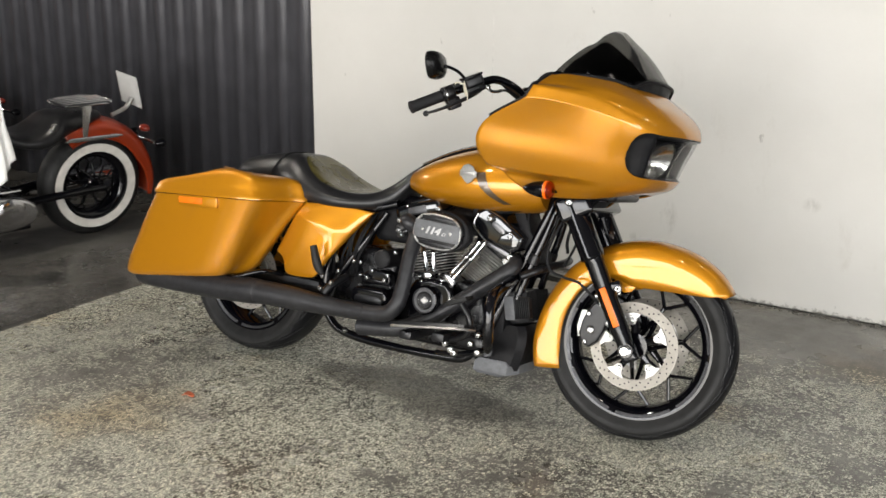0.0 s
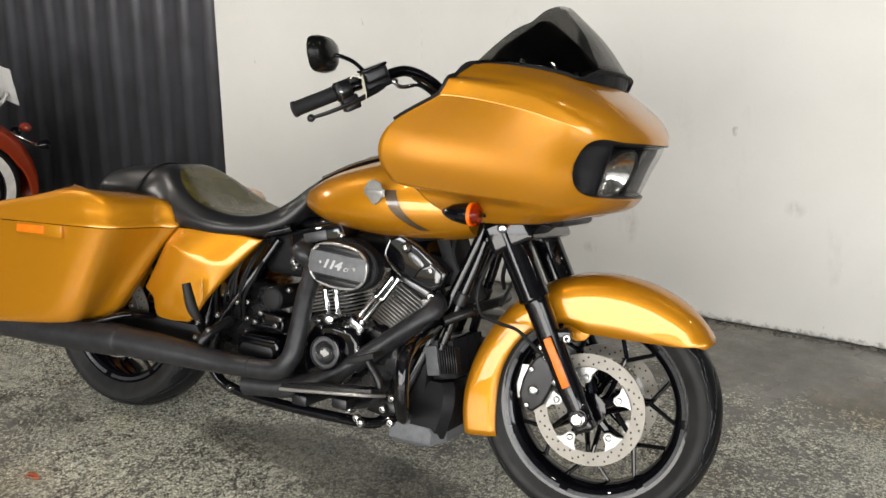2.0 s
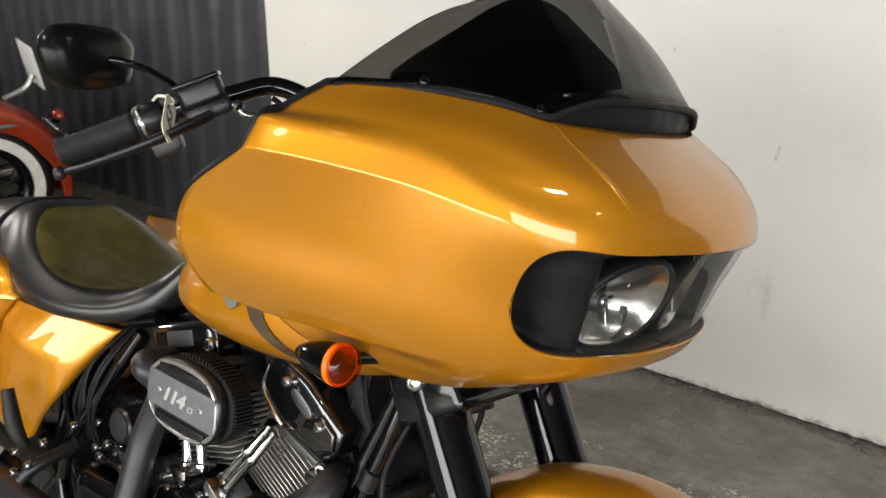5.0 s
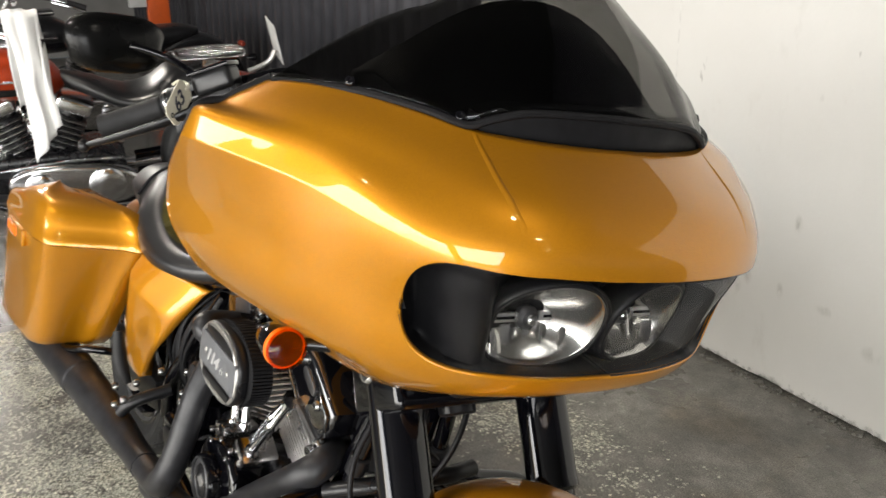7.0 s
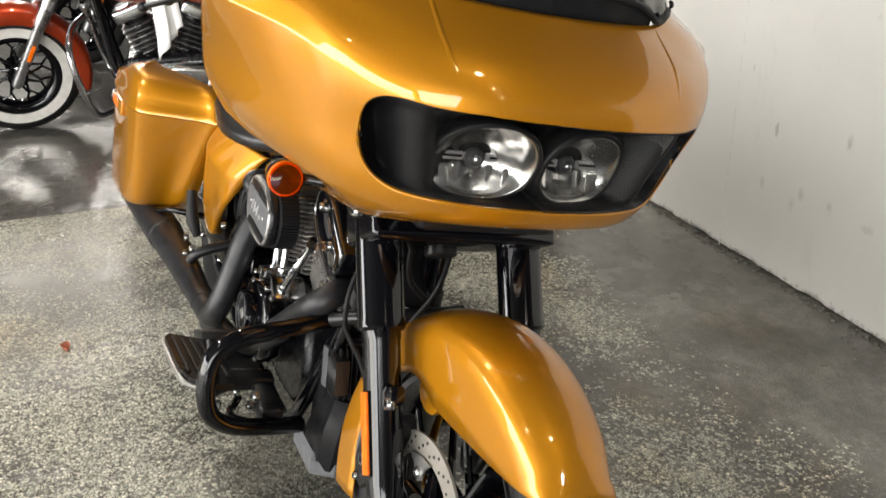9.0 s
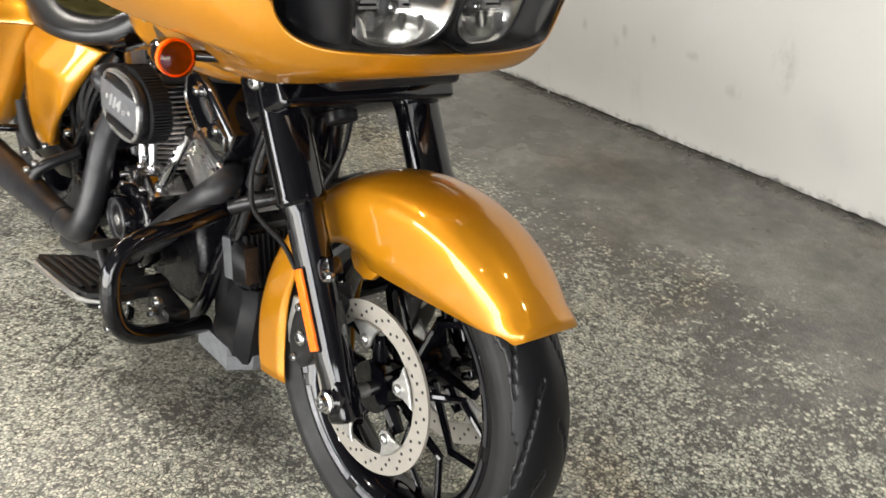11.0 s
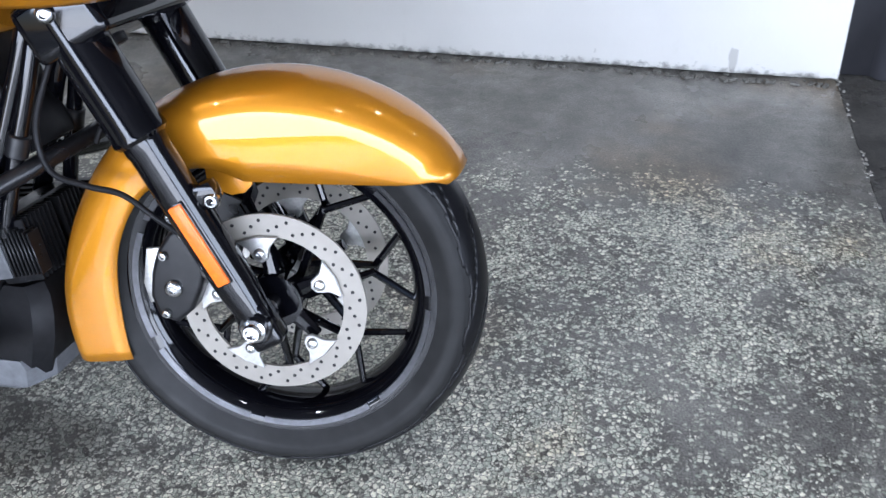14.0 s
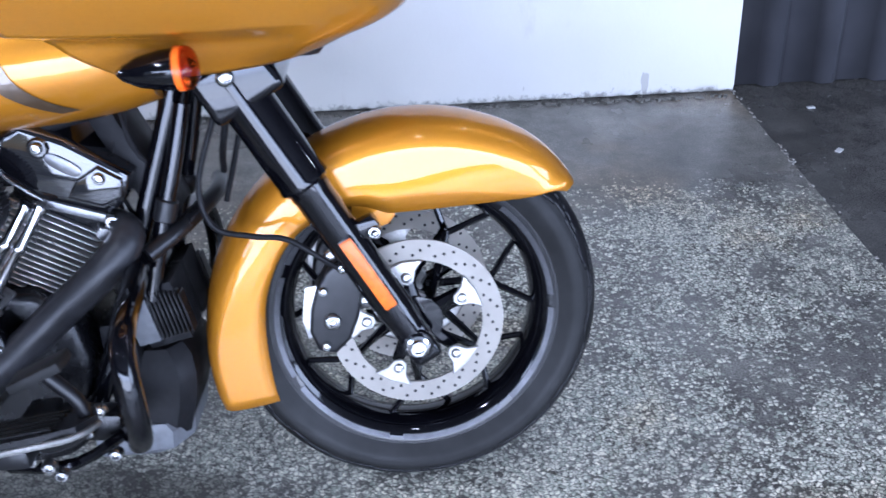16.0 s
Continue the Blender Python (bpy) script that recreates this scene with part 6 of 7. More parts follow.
sw = add_plate(B(), [(0.45, 0.30), (0.40, 0.36), (0.10, 0.36), (-0.05, 0.35), (-0.06, 0.30), (0.10, 0.285), (0.36, 0.28)], -0.155, -0.115, 0.01, 2)
part("swingarm", sw, SATIN, bike)
part("left_swingarm", add_plate(B(), [(0.45, 0.30), (0.40, 0.36), (0.10, 0.36), (-0.05, 0.35), (-0.06, 0.30), (0.10, 0.285), (0.36, 0.28)], 0.115, 0.155, 0.01, 2), SATIN, bike)
for sgn in (-1, 1):
    bm = B()
    pts = [(0.865, -0.045), (0.90, -0.058), (1.10, -0.058), (1.150, -0.045), (1.168, 0.0), (1.150, 0.045), (1.10, 0.058), (0.90, 0.058), (0.865, 0.045)]
    add_loft(bm, [[(x + 0.025, sgn * 0.320 + y, z + (x - 1.0) * 0.13 + sgn * y * 0.2) for x, y in pts] for z in (0.305, 0.318)])
    fb = part("footboard", bm, SATIN, bike, "black rider footboard")
    for k in range(5):
        part("tread", add_box(B(), (1.03, sgn * 0.320 - 0.04 + 0.02 * k, 0.3205 + sgn * (0.02 * k - 0.04) * 0.2), (0.22, 0.008, 0.006), Matrix.Rotation(radians(-7.4), 4, "Y"), 0.002), RUBBER, fb)
    part("board_edge", add_tube(B(), [(x + 0.025, sgn * 0.320 + y * 1.02, 0.303 + (x - 1.0) * 0.13 + sgn * y * 0.2) for x, y in pts[(0 if sgn < 0 else 4):(5 if sgn < 0 else 9)]], 0.005, 8, 3), STEEL, fb, "bright edge")
    bm = add_box(B(), (1.06, sgn * 0.25, 0.278), (0.05, 0.17, 0.03), None, 0.008)
    add_box(bm, (0.93, sgn * 0.25, 0.262), (0.05, 0.17, 0.03), None, 0.008)
    part("board_bracket", bm, SATIN, fb)
    bm = add_tube(B(), [(1.225, 0.10 * sgn, 0.500), (1.240, 0.20 * sgn, 0.482), (1.246, 0.285 * sgn, 0.468), (1.250, 0.336 * sgn, 0.436), (1.256, 0.350 * sgn, 0.378), (1.254, 0.338 * sgn, 0.312), (1.235, 0.29 * sgn, 0.270), (1.195, 0.20 * sgn, 0.240), (1.150, 0.12 * sgn, 0.215)], 0.0185, 16, 7)
    part("engine_guard", bm, BLACK, bike, "gloss black tubular engine guard")
bm = add_tube(B(), [(1.04, -0.24, 0.262), (1.10, -0.29, 0.275), (1.165, -0.315, 0.31), (1.17, -0.32, 0.36), (1.135, -0.322, 0.408)], 0.011, 10, 6)
pedal = part("brake_pedal", bm, SATIN, bike, "black brake pedal")
part("pedal_pad", add_box(B(), (1.125, -0.322, 0.417), (0.085, 0.055, 0.016), Matrix.Rotation(radians(-22), 4, "Y"), 0.005), RUBBER, pedal)
part("brake_cylinder", add_box(B(), (1.13, -0.19, 0.255), (0.11, 0.05, 0.05), Matrix.Rotation(radians(6), 4, "Y"), 0.012), SATIN, bike)
for x, y, z in ((1.075, -0.30, 0.262), (1.09, -0.28, 0.235), (1.115, -0.30, 0.232), (1.19, -0.27, 0.242), (1.16, -0.22, 0.292), (1.135, -0.22, 0.256), (1.04, -0.23, 0.24)):
    part("bolt", add_bolt(B(), (x, y, z), (0.1, -1, 0), 0.012, 0.014), BOLT, bike)
part("linkage", add_tube(B(), [(1.21, -0.20, 0.25), (1.12, -0.26, 0.222), (1.0, -0.22, 0.20)], 0.010, 8, 4), BLACK, bike)
# passenger peg, folded up
part("passenger_peg", add_tube(B(), [(0.492, -0.245, 0.400), (0.470, -0.258, 0.44), (0.446, -0.262, 0.512)], [0.010, 0.017, 0.013], 14, 4), RUBBER, bike, "black folded passenger peg")
part("peg_mount", add_tube(B(), [(0.54, -0.16, 0.40), (0.53, -0.24, 0.372), (0.512, -0.262, 0.34)], 0.014, 10, 4), SATIN, bike)
for x, y, z in ((0.512, -0.272, 0.405), (0.545, -0.262, 0.385), (0.505, -0.27, 0.358), (0.56, -0.24, 0.43), (0.60, -0.20, 0.47)):
    part("bolt", add_bolt(B(), (x, y, z), (0, -1, 0), 0.009, 0.012), BOLT, bike)
# oil cooler, its black side panel and the grey chin lip behind the front wheel
cooler = part("oil_cooler", add_box(B(), (1.228, 0, 0.388), (0.05, 0.19, 0.115), Matrix.Rotation(radians(-12), 4, "Y"), 0.01), SATIN, bike, "black finned oil cooler")
for sgn in (-1, 1):
    part("cooler_cap", add_box(B(), (1.212, sgn * 0.098, 0.384), (0.040, 0.012, 0.085), Matrix.Rotation(radians(-12), 4, "Y"), 0.006, 2), GREYPL, cooler, "grey end cap")
    for k in range(8):
        part("cooler_fin", add_box(B(), (1.262, sgn * (0.012 + 0.0115 * k), 0.394), (0.034, 0.003, 0.105), Matrix.Rotation(radians(-12), 4, "Y"), 0), PLASTIC, cooler)
for sgn in (-1, 1):
    for k in range(8):
        part("cooler_fin", add_box(B(), (1.236 + 0.0075 * k, sgn * 0.092, 0.396), (0.0032, 0.030, 0.092 - 0.003 * k), Matrix.Rotation(radians(-12), 4, "Y"), 0.001, 1), SATIN, cooler)
rows = []
for x0, x1, w, z in ((1.150, 1.255, 0.100, 0.155), (1.155, 1.275, 0.104, 0.22), (1.175, 1.280, 0.100, 0.265), (1.19, 1.275, 0.09, 0.300), (1.20, 1.262, 0.08, 0.320)):
    rows.append([(x0, -w, z), (x1 - 0.025, -w, z), (x1, -w * 0.75, z + 0.004), (x1, w * 0.75, z + 0.004), (x1 - 0.025, w, z), (x0, w, z)])
part("cooler_shroud", add_loft(B(), rows), PLASTIC, bike, "matt black cooler shroud", sharp=30)
rows = []
for x0, x1, w, z in ((1.105, 1.225, 0.095, 0.128), (1.095, 1.258, 0.108, 0.142), (1.100, 1.262, 0.110, 0.175), (1.115, 1.250, 0.105, 0.190)):
    rows.append([(x0, -w, z), (x1 - 0.03, -w, z), (x1, -w * 0.6, z + 0.004), (x1, w * 0.6, z + 0.004), (x1 - 0.03, w, z), (x0, w, z)])
part("chin_cover", add_loft(B(), rows), GREYPL, bike, "dark grey plastic chin cover", sharp=30)
part("regulator", add_box(B(), (1.165, -0.02, 0.30), (0.06, 0.15, 0.16), None, 0.012), PLASTIC, bike)
part("front_block", add_box(B(), (1.232, 0.0, 0.640), (0.045, 0.13, 0.21), Matrix.Rotation(radians(-24), 4, "Y"), 0.015), PLASTIC, bike, "matt black front electrics box")
part("throttle_body", add_box(B(), (0.975, 0.0, 0.665), (0.17, 0.12, 0.10), None, 0.03, 3), SATIN, bike, "black throttle body between the cylinders")
part("ignition_cover", add_box(B(), (1.120, -0.03, 0.735), (0.20, 0.15, 0.05), Matrix.Rotation(radians(-12), 4, "Y"), 0.015, 3), PLASTIC, bike, "matt black cover under the tank")
part("battery_box", add_box(B(), (0.70, 0.0, 0.62), (0.20, 0.18, 0.14), None, 0.03, 3), PLASTIC, bike, "matt black box under the saddle")
# brake hose and cables in front
bm = add_tube(B(), [(1.375, -0.115, 0.765), (1.345, -0.125, 0.70), (1.315, -0.135, 0.61), (1.33, -0.14, 0.545), (1.385, -0.142, 0.525), (1.44, -0.145, 0.515), (1.49, -0.143, 0.478), (1.520, -0.135, 0.452)], 0.0048, 10, 7)
part("brake_hose", steer(bm), PLASTIC, bike, "black brake hose")
bm = add_tube(B(), [(1.40, -0.03, 0.80), (1.385, -0.035, 0.70), (1.37, -0.02, 0.64), (1.36, 0.02, 0.60)], 0.006, 8, 6)
add_tube(bm, [(1.41, 0.02, 0.80), (1.40, 0.035, 0.70), (1.38, 0.03, 0.62), (1.36, 0.0, 0.55)], 0.005, 8, 6)
part("loom", bm, PLASTIC, bike)
rng = random.Random(7)
for k in range(5):
    x, z = 1.20 + rng.uniform(-0.01, 0.06), 0.68 + rng.uniform(-0.03, 0.05)
    bm = add_tube(B(), [(x, -0.02 - rng.uniform(0, 0.03), z + 0.06), (x + rng.uniform(0, 0.04), -0.06, z), (x + rng.uniform(0, 0.04), -0.06, z - 0.06), (x + rng.uniform(0, 0.05), -0.04, z - 0.14)], 0.004, 6, 5)
    part("wire", bm, PLASTIC, bike)
for k in range(7):
    x, z = 0.55 + rng.uniform(-0.05, 0.10), 0.60
    bm = add_tube(B(), [(x, -0.08, z + 0.05), (x + rng.uniform(-0.04, 0.02), -0.14, z - 0.03), (x - 0.04, -0.15, z - 0.12), (x - 0.06, -0.12, z - 0.2)], 0.005, 6, 5)
    part("wire", bm, PLASTIC, bike)
part("side_stand", add_tube(B(), [(0.95, 0.13, 0.17), (0.98, 0.20, 0.09), (1.00, 0.245, 0.038)], [0.014, 0.012, 0.014], 10, 4), BLACK, bike, "black side stand")

# ---- paper tag on the gold motorcycle's brake lever ----
TAG_X = V(-0.043, 0.037, 0.056).normalized()
TAG_N = V(1.10, 0.60, 0.05)
TAG_Y = (TAG_N - TAG_X * TAG_N.dot(TAG_X)).normalized()
TAG_Z = TAG_X.cross(TAG_Y)
TAG_O = V(1.095, -0.372, 1.117)
tag_m = BIKE @ Matrix.Translation(TAG_O) @ Matrix((TAG_X, TAG_Y, TAG_Z)).transposed().to_4x4()
tag = thing("paper_tag", tag_m, "cream card tag with handwritten number tied to the brake reservoir", "tag")
bm = add_plate(B(), [(-0.034, -0.012), (-0.026, -0.020), (0.030, -0.020), (0.036, -0.012), (0.036, 0.012), (0.030, 0.020), (-0.026, 0.020), (-0.034, 0.012)], -0.0006, 0.0006, 0)
part("card", bm, CARD, tag)
lettering("number", "63", 0.030, Matrix.Translation((0.002, 0.0008, 0)) @ Matrix(((1, 0, 0, 0), (0, 0, 1, 0), (0, -1, 0, 0), (0, 0, 0, 1))), INK, tag, 0.0001)
part("eyelet", ring((-0.025, 0, 0), [(0.002, -0.001), (0.0042, -0.001), (0.0042, 0.001), (0.002, 0.001)], 16), HOLE, tag)
part("string", add_tube(B(), [(0.028, 0.001, 0), (0.036, 0.002, 0.002), (0.046, -0.006, 0.004), (0.050, -0.022, 0.002), (0.040, -0.028, 0.0)], 0.0022, 6, 4), CARD, tag)


def cruiser(name, m, paintwork, label, whitewall=True, rack=True, chrome=CHROME):
    """A parked cruiser: x ahead, y to its left, z up, from the ground under its rear axle."""
    t = thing(name, m, label, "motorcycle", "parked cruisers")
    wheel(t, "rear_wheel", V(0, 0, 0.325), 0.325, 0.16, 0.205, None, 0.05, 9, False, whitewall)
    fw = Matrix.Translation(V(1.66, 0, 0.325)) @ Matrix.Rotation(radians(16), 4, V(-0.45, 0, 0.89)) @ Matrix.Translation(V(-1.66, 0, -0.325))
    st = lambda b: (b.transform(fw), b)[1]
    wheel(t, "front_wheel", V(1.66, 0, 0.325), 0.325, 0.135, 0.205, st, 0.05, 9, False, whitewall)
    fender(t, V(0, 0, 0.325), (58, 196), lambda a: 0.405 + 0.02 * math.sin(radians(a)), lambda a: 0.300 if a < 150 else 0.300 + (a - 150) * 0.0012, lambda a: 0.105, paintwork, None, "glossy deep rear fender")
    fender(t, V(1.66, 0, 0.325), (30, 200), lambda a: 0.375, lambda a: 0.29 if a > 60 else 0.29 + (60 - a) * 0.0022, lambda a: 0.088, paintwork, st, "glossy deep front fender")
    rows = []
    for x, hw, zb, zt in catmull([(0.74, 0.05, 0.72, 0.78), (0.80, 0.12, 0.685, 0.85), (0.90, 0.165, 0.675, 0.905), (1.03, 0.178, 0.685, 0.930), (1.16, 0.155, 0.71, 0.930), (1.25, 0.09, 0.76, 0.90)], 6):
        zc = (zb + zt) / 2
        rows.append([(x, hw * math.copysign(abs(math.cos(a)) ** 0.8, math.cos(a)), zc + (zt - zb) / 2 * math.copysign(abs(math.sin(a)) ** 0.9, math.sin(a))) for a in (2 * math.pi * k / 28 for k in range(28))])
    tk = part("fuel_tank", add_loft(B(), rows), paintwork, t, "glossy fuel tank with a black band", sharp=60)
    for s in (-1, 1):
        bm = B()
        pts = [(0.81, 0.140), (0.90, 0.168), (1.02, 0.178), (1.13, 0.158)]
        cc = catmull(pts, 5)
        add_loft(bm, [[(x, s * (y + o), z) for o, z in ((-0.01, 0.735), (0.0015, 0.735), (0.0035, 0.765), (-0.01, 0.767))] for x, y in cc])
        part("tank_band", bm, BLACK, tk)
        part("tank_script_bar", add_box(B(), (0.98, s * 0.1755, 0.800), (0.15, 0.004, 0.012), None, 0.001), chrome, tk, "illegible silver lettering bar")
    part("tank_console", add_box(B(), (1.00, 0, 0.930), (0.24, 0.10, 0.03), None, 0.014, 3), chrome, tk)
    rows = []
    for x, w, zb, zt in catmull([(-0.05, 0.06, 0.74, 0.78), (0.05, 0.10, 0.70, 0.80), (0.18, 0.13, 0.66, 0.80), (0.26, 0.17, 0.62, 0.79), (0.36, 0.185, 0.60, 0.72), (0.48, 0.16, 0.62, 0.70), (0.62, 0.11, 0.67, 0.76), (0.75, 0.05, 0.74, 0.80)], 5):
        rows.append([(x, w * math.copysign(abs(math.cos(a)) ** 0.7, math.cos(a)), (zb + zt) / 2 + (zt - zb) / 2 * math.copysign(abs(math.sin(a)) ** 0.8, math.sin(a))) for a in (2 * math.pi * k / 24 for k in range(24))])
    part("seat", add_loft(B(), rows), LEATHER, t, "black leather saddle", sharp=70)
    eng = part("engine", add_plate(B(), [(0.50, 0.22), (0.80, 0.18), (1.08, 0.20), (1.14, 0.30), (1.08, 0.42), (0.62, 0.44), (0.50, 0.36)], -0.15, 0.15, 0.03, 3), WRINKLE, t, "black V-twin engine with bright fins")
    for bx, tx in ((0.96, 1.06), (0.80, 0.70)):
        b, e = V(bx, 0, 0.42), V(tx, 0, 0.66)
        d = (e - b).normalized()
        rm = Matrix.Rotation(math.atan2(d.x, d.z), 4, "Y")
        cy = part("cylinder", add_cyl(B(), b, e, 0.065, 28), WRINKLE, eng)
        for k in range(12):
            part("fin", add_box(B(), b + d * (0.02 + 0.014 * k), (0.155, 0.165, 0.004), rm, 0.0015, 1), SATIN if k % 2 else FIN, cy)
        part("rocker_cover", add_box(B(), b + d * 0.235, (0.17, 0.18, 0.075), rm, 0.02, 3), chrome, eng, "chrome rocker cover")
    prim = part("primary_cover", add_plate(B(), oval(0.74, 0.29, 0.30, 0.105, 4, 44, 2.6), 0.15, 0.225, 0.025, 4), chrome, eng, "polished chrome primary cover")
    part("derby_cover", add_lathe(B(), ((0.085, 0), (0.085, 0.012), (0.07, 0.02), (0.02, 0.022)), (0.60, 0.222, 0.29), (0, 1, 0), 36), chrome, prim)
    part("alternator_cover", add_lathe(B(), ((0.07, 0), (0.07, 0.012), (0.055, 0.02), (0.02, 0.022)), (0.90, 0.222, 0.30), (0, 1, 0), 36), chrome, prim)
    part("gear_linkage", add_tube(B(), [(1.10, 0.20, 0.38), (0.80, 0.19, 0.405), (0.52, 0.17, 0.40)], 0.008, 8, 4), chrome, t)
    part("horn", add_lathe(B(), ((0.045, 0), (0.05, 0.02), (0.03, 0.045), (0.01, 0.05)), (0.88, 0.12, 0.56), (0, 1, 0.1), 28), chrome, t)
    part("footboard", add_box(B(), (1.02, 0.30, 0.28), (0.28, 0.11, 0.02), Matrix.Rotation(radians(-6), 4, "Y"), 0.008), SATIN, t)
    for s in (-1, 1):
        f0, f1 = V(1.66, 0.105 * s, 0.325), V(1.30, 0.105 * s, 1.00)
        leg = part("fork_leg", st(add_lathe(B(), ((0.02, -0.04), (0.027, -0.02), (0.028, 0.30), (0.031, 0.31), (0.034, 0.36), (0.034, 0.74), (0.03, 0.75)), f0, f1 - f0, 24)), FIN, t, "polished fork leg")
        part("reflector", st(add_box(B(), f0.lerp(f1, 0.22) + V(-0.005, 0.03 * s, 0), (0.02, 0.008, 0.09), Matrix.Rotation(radians(-28), 4, "Y"), 0.003)), AMBER, leg)
        part("handlebar", st(add_tube(B(), [(1.27, 0.05 * s, 1.0), (1.25, 0.18 * s, 1.12), (1.18, 0.40 * s, 1.17), (1.06, 0.55 * s, 1.16), (0.95, 0.61 * s, 1.13)], 0.013, 12, 5)), chrome, t, "chrome handlebar")
        part("grip", st(add_tube(B(), [(1.03, 0.572 * s, 1.155), (0.93, 0.620 * s, 1.125)], 0.019, 14, 1)), GRIP, t)
        part("lever", st(add_tube(B(), [(1.10, 0.54 * s, 1.155), (1.02, 0.60 * s, 1.135), (0.94, 0.64 * s, 1.11)], 0.006, 8, 3)), chrome, t)
        part("mirror_stem", st(add_tube(B(), [(1.08, 0.53 * s, 1.165), (1.06, 0.55 * s, 1.25), (1.03, 0.57 * s, 1.31)], 0.006, 8, 4)), chrome, t)
        part("mirror", st(add_ball(B(), (1.02, 0.58 * s, 1.33), (0.02, 0.06, 0.045))), chrome, t)
        part("turn_signal", st(add_lathe(B(), ((0.01, 0), (0.028, 0.02), (0.032, 0.05), (0.02, 0.06)), (1.36, 0.20 * s, 0.86), (1, 0, 0), 20)), AMBER, t)
        part("engine_guard", add_tube(B(), [(1.28, 0.05 * s, 0.62), (1.32, 0.20 * s, 0.60), (1.32, 0.35 * s, 0.53), (1.29, 0.37 * s, 0.36), (1.24, 0.35 * s, 0.21), (1.18, 0.20 * s, 0.165), (1.15, 0.10 * s, 0.16)], 0.0165, 14, 6), chrome, t, "chrome engine guard")
        part("down_tube", add_tube(B(), [(1.26, 0.03 * s, 0.92), (1.20, 0.07 * s, 0.60), (1.12, 0.10 * s, 0.25), (1.02, 0.12 * s, 0.16), (0.45, 0.12 * s, 0.16)], 0.018, 12, 5), BLACK, t)
        part("swingarm", add_tube(B(), [(0.45, 0.12 * s, 0.30), (0.2, 0.13 * s, 0.32), (-0.03, 0.13 * s, 0.325)], 0.024, 12, 3), BLACK, t)
        part("fender_strut", add_plate(B(), [(0.22, 0.628), (0.18, 0.650), (-0.12, 0.652), (-0.17, 0.640), (-0.12, 0.630), (0.14, 0.622)], 0.106 * s, 0.116 * s, 0.003), chrome, t, "chrome fender strut")
        part("rear_signal", add_lathe(B(), ((0.01, 0), (0.024, 0.015), (0.028, 0.05), (0.02, 0.06)), (-0.37, 0.15 * s, 0.57), (-1, 0.1 * s, 0), 20), BLACK, t)
    part("signal_bar", add_tube(B(), [(-0.36, -0.15, 0.575), (-0.36, 0.15, 0.575)], 0.009, 10, 1), chrome, t)
    part("headlamp", st(add_lathe(B(), ((0.03, -0.12), (0.075, -0.08), (0.092, -0.02), (0.094, 0.0), (0.085, 0.008), (0.03, 0.02)), (1.44, 0, 0.93), (1, 0, 0.0), 36)), chrome, t, "chrome headlamp shell")
    part("fork_cover", st(add_box(B(), (1.37, 0, 0.90), (0.10, 0.26, 0.16), Matrix.Rotation(radians(-28), 4, "Y"), 0.03, 3)), chrome, t)
    part("tail_lamp", add_ball(B(), (-0.385, 0, 0.635), (0.032, 0.045, 0.026)), DARKRED, t)
    part("muffler", add_tube(B(), [(0.95, -0.20, 0.25), (0.5, -0.22, 0.22), (0.1, -0.23, 0.26), (-0.45, -0.25, 0.30)], [0.03, 0.035, 0.05, 0.05], 20, 5), chrome, t, "chrome muffler")
    if rack:
        up = lambda b: (b.transform(Matrix.Translation((0.13, 0, -0.01))), b)[1]
        rk = part("luggage_rack", up(add_tube(B(), [(0.06, 0.10, 0.850), (-0.10, 0.115, 0.858), (-0.22, 0.10, 0.858), (-0.25, 0.0, 0.858), (-0.22, -0.10, 0.858), (-0.10, -0.115, 0.858), (0.06, -0.10, 0.850), (0.09, 0.0, 0.850), (0.06, 0.10, 0.850)], 0.008, 10, 4)), chrome, t, "chrome luggage rack")
        for k in range(5):
            part("slat", up(add_tube(B(), [(0.07, -0.07 + 0.035 * k, 0.855), (-0.23, -0.07 + 0.035 * k, 0.864)], 0.005, 8, 1)), chrome, rk)
        for s in (-1, 1):
            part("rack_stay", up(add_plate(B(), [(-0.03, 0.855), (-0.09, 0.855), (-0.06, 0.66), (-0.03, 0.66)], 0.108 * s, 0.116 * s, 0.002)), chrome, rk)
        pl = part("plate_bracket", up(add_tube(B(), [(-0.26, 0.04, 0.76), (-0.36, 0.04, 0.80), (-0.398, 0.04, 0.86)], 0.014, 8, 3)), STEEL, t)
        part("plate", up(add_box(B(), (-0.405, 0.0, 0.90), (0.004, 0.23, 0.20), Matrix.Rotation(radians(12), 4, "Y"), 0.0015)), PLATE, pl, "blank white plate")
    part("side_stand", add_tube(B(), [(0.75, 0.14, 0.18), (0.82, 0.22, 0.09), (0.85, 0.26, 0.036)], 0.012, 8, 4), BLACK, t)
    return t


cruiser("cruiser_motorcycle", pose(-4.86, 3.69, -0.004, -8, 0, -98), RED, "dark orange-red cruiser with whitewall tyres and chrome rack")
BLACKPAINT = paint("black_cruiser_paint", (0.012, 0.012, 0.013), (0.008, 0.008, 0.009), 0.1, 0.3)
cruiser("cruiser_motorcycle", pose(-6.9, 4.02, -0.004, -8, 0, -86), BLACKPAINT, "black cruiser with chrome parts parked behind the red one", False, False)


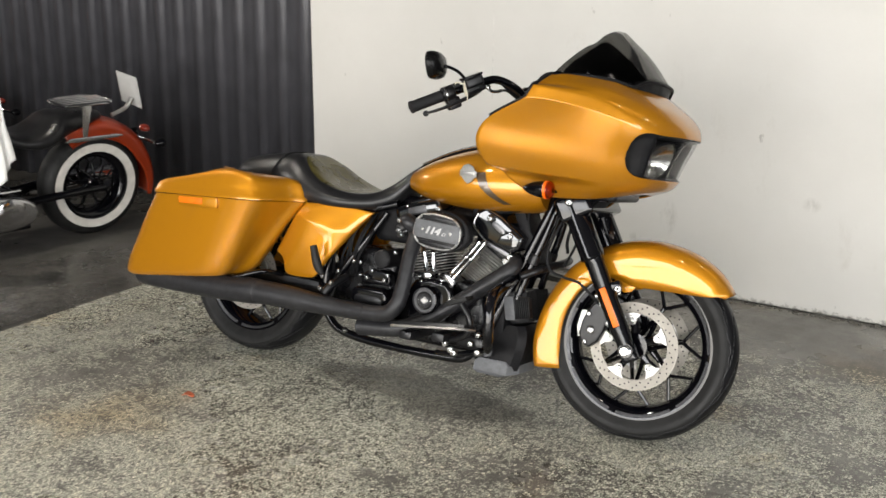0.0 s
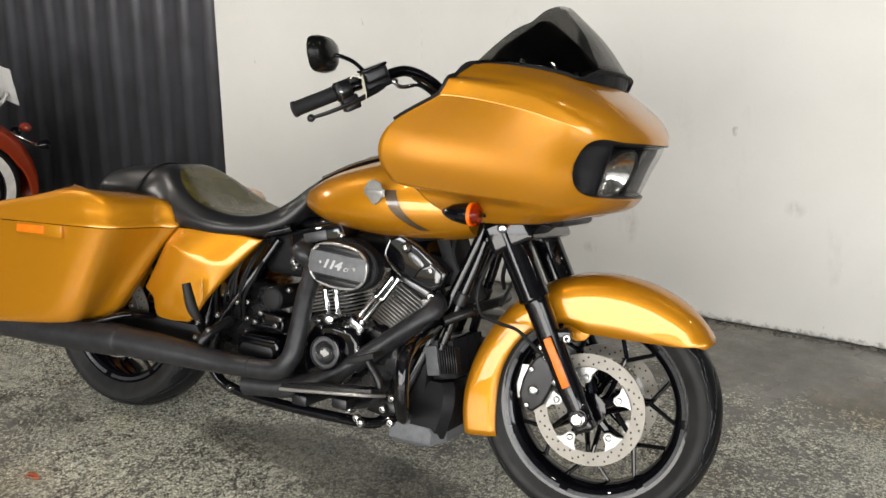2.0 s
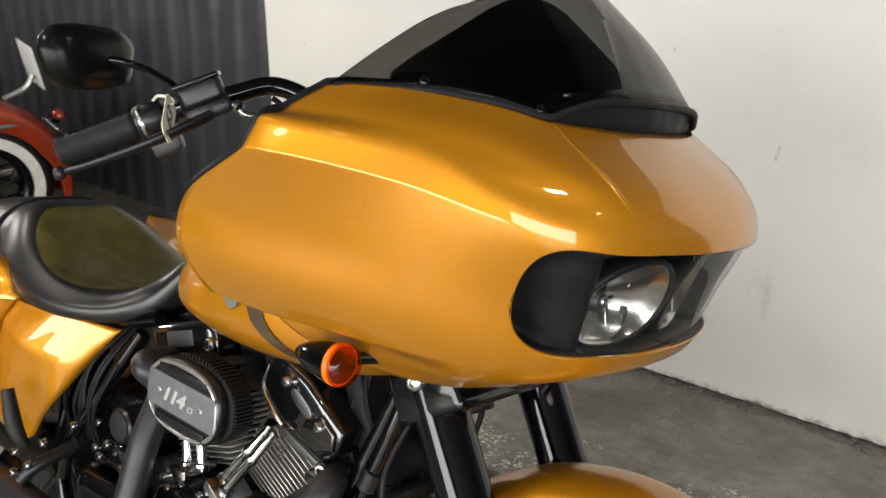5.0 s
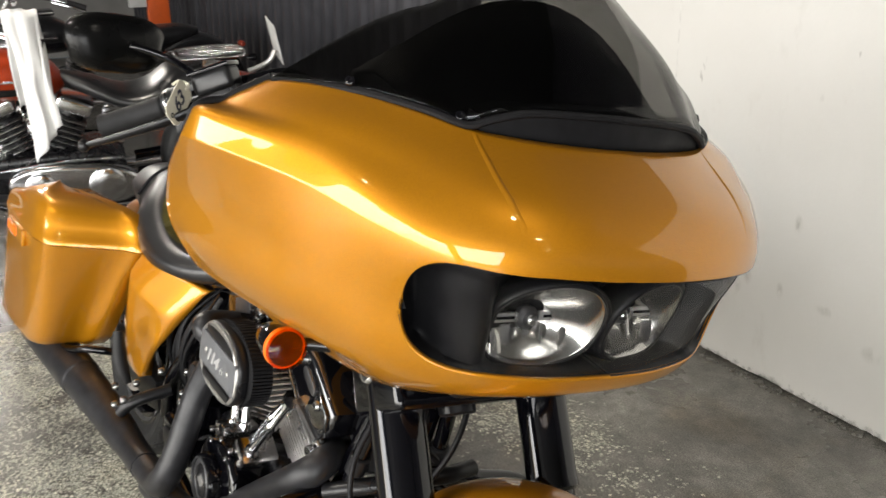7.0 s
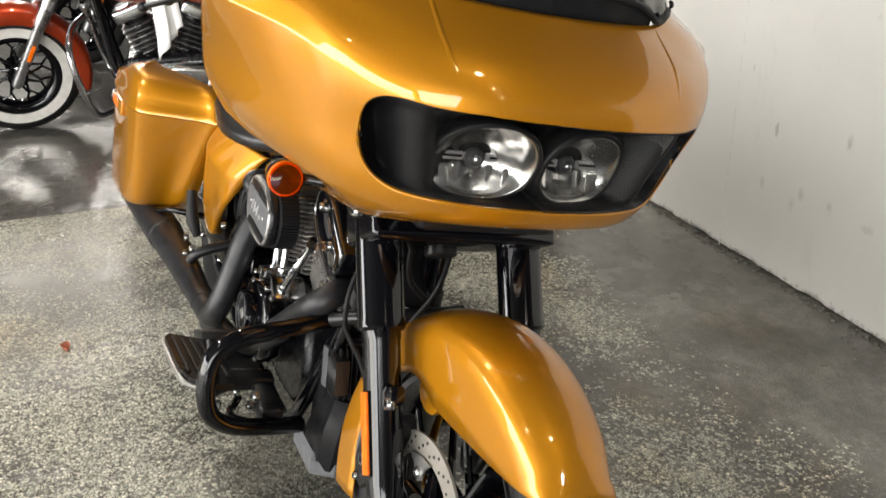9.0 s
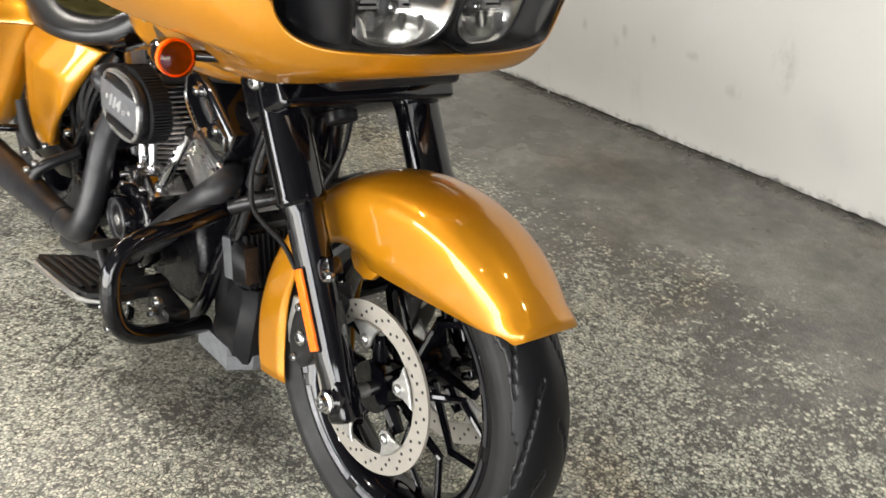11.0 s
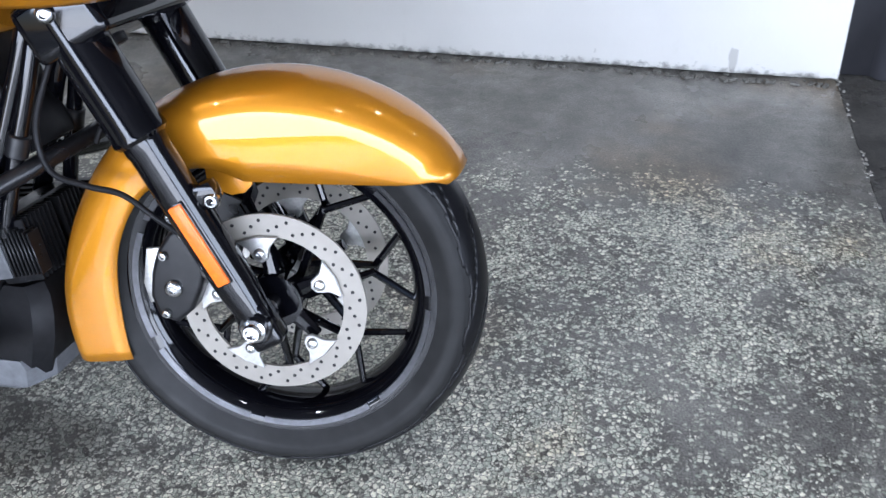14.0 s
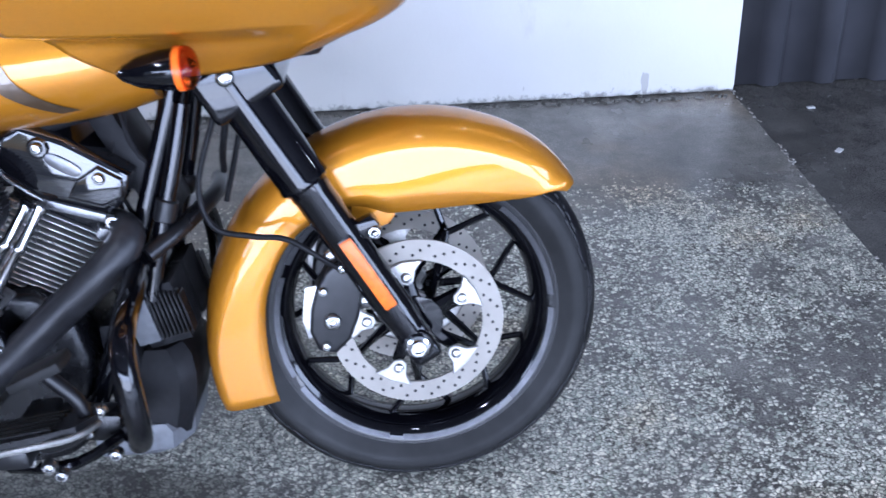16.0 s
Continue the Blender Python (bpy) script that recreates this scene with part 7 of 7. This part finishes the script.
def towel():
    """White cloth hung over the red cruiser's handlebar, in loose folds."""
    t = thing("cloth", Matrix.Translation((-4.295, 2.775, -0.02)), "white cotton cloth hanging in folds over the handlebar", "cloth")
    bm = B()
    rows = []
    for i in range(41):
        v = i / 40
        row = []
        for j in range(17):
            u = j / 16 - 0.5
            if v < 0.35:
                z, x = 0.74 + v / 0.35 * 0.36, -0.035
            elif v < 0.45:
                a = (v - 0.35) / 0.10 * math.pi
                z, x = 1.10 + 0.03 * math.sin(a), -0.035 * math.cos(a)
            else:
                k = (v - 0.45) / 0.55
                z, x = 1.10 - k * (0.60 - 0.16 * (u + 0.5)), 0.035 + 0.015 * k
            w = 0.13 - 0.04 * max(0, v - 0.5) + 0.02 * math.sin(v * 7)
            x += 0.016 * math.sin(u * 8 + v * 2.5) * (0.3 + abs(v - 0.4)) + 0.012 * noise.noise(V(u * 4, v * 5, 1))
            y = u * w + 0.06 * abs(v - 0.4) - 0.03 + 0.012 * math.sin(u * 19 + v * 4) * abs(v - 0.4) + 0.01 * noise.noise(V(u * 3, v * 6, 5))
            row.append((x, y, z + 0.012 * noise.noise(V(u * 5, v * 4, 9))))
        rows.append(row)
    grid_faces(bm, rows)
    part("towel", bm, CLOTH, t, thick=0.003, sharp=80)


towel()


def leaf():
    t = thing("fallen_leaf", pose(-2.389, 2.270, 0.0, 0, 0, 25), "curled dry red-brown leaf lying on the floor", "leaf")
    bm = B()
    rows = []
    for i in range(9):
        u = i / 8
        w = 0.014 * math.sin(math.pi * min(1, u * 0.95 + 0.03)) ** 0.7
        rows.append([((u - 0.5) * 0.046, w * s, 0.002 + 0.010 * abs(s) ** 2 * (0.5 + u) + 0.006 * math.sin(u * 5)) for s in (-1, -0.5, 0, 0.5, 1)])
    grid_faces(bm, rows)
    part("blade", bm, LEAF, t, thick=0.0006)
    part("stalk", add_tube(B(), [(-0.021, 0, 0.004), (-0.031, 0.004, 0.003)], 0.0011, 6, 1), LEAF, t)


leaf()

bm = add_box(B(), (-9.0, 4.31, 1.6), (0.10, 0.18, 3.2), None, 0.004)
post = tagged(part("post", bm, ORANGE), "orange painted post before the cladding", "post", kind="structure")
bm = add_box(B(), (-9.0, 4.13, 1.5), (0.06, 0.15, 1.5), None, 0.004)
tagged(part("white_panel", bm, PLATE), "white panel beside the orange post", "panel", kind="structure")
rng = random.Random(11)
for i in range(16):
    x, y = rng.uniform(0.25, 1.6), rng.uniform(3.0, 4.8)
    s = rng.uniform(0.008, 0.02)
    bm = B()
    add_box(bm, (x, y, -0.004 + s * 0.12), (s * 1.6, s, s * 0.25), Matrix.Rotation(rng.uniform(0, 3), 4, "Z"), 0.001, 1)
    tagged(part("paint_flake", bm, PLATE), "small white paint flake on the dark floor", "flake", "paint flakes on the floor")
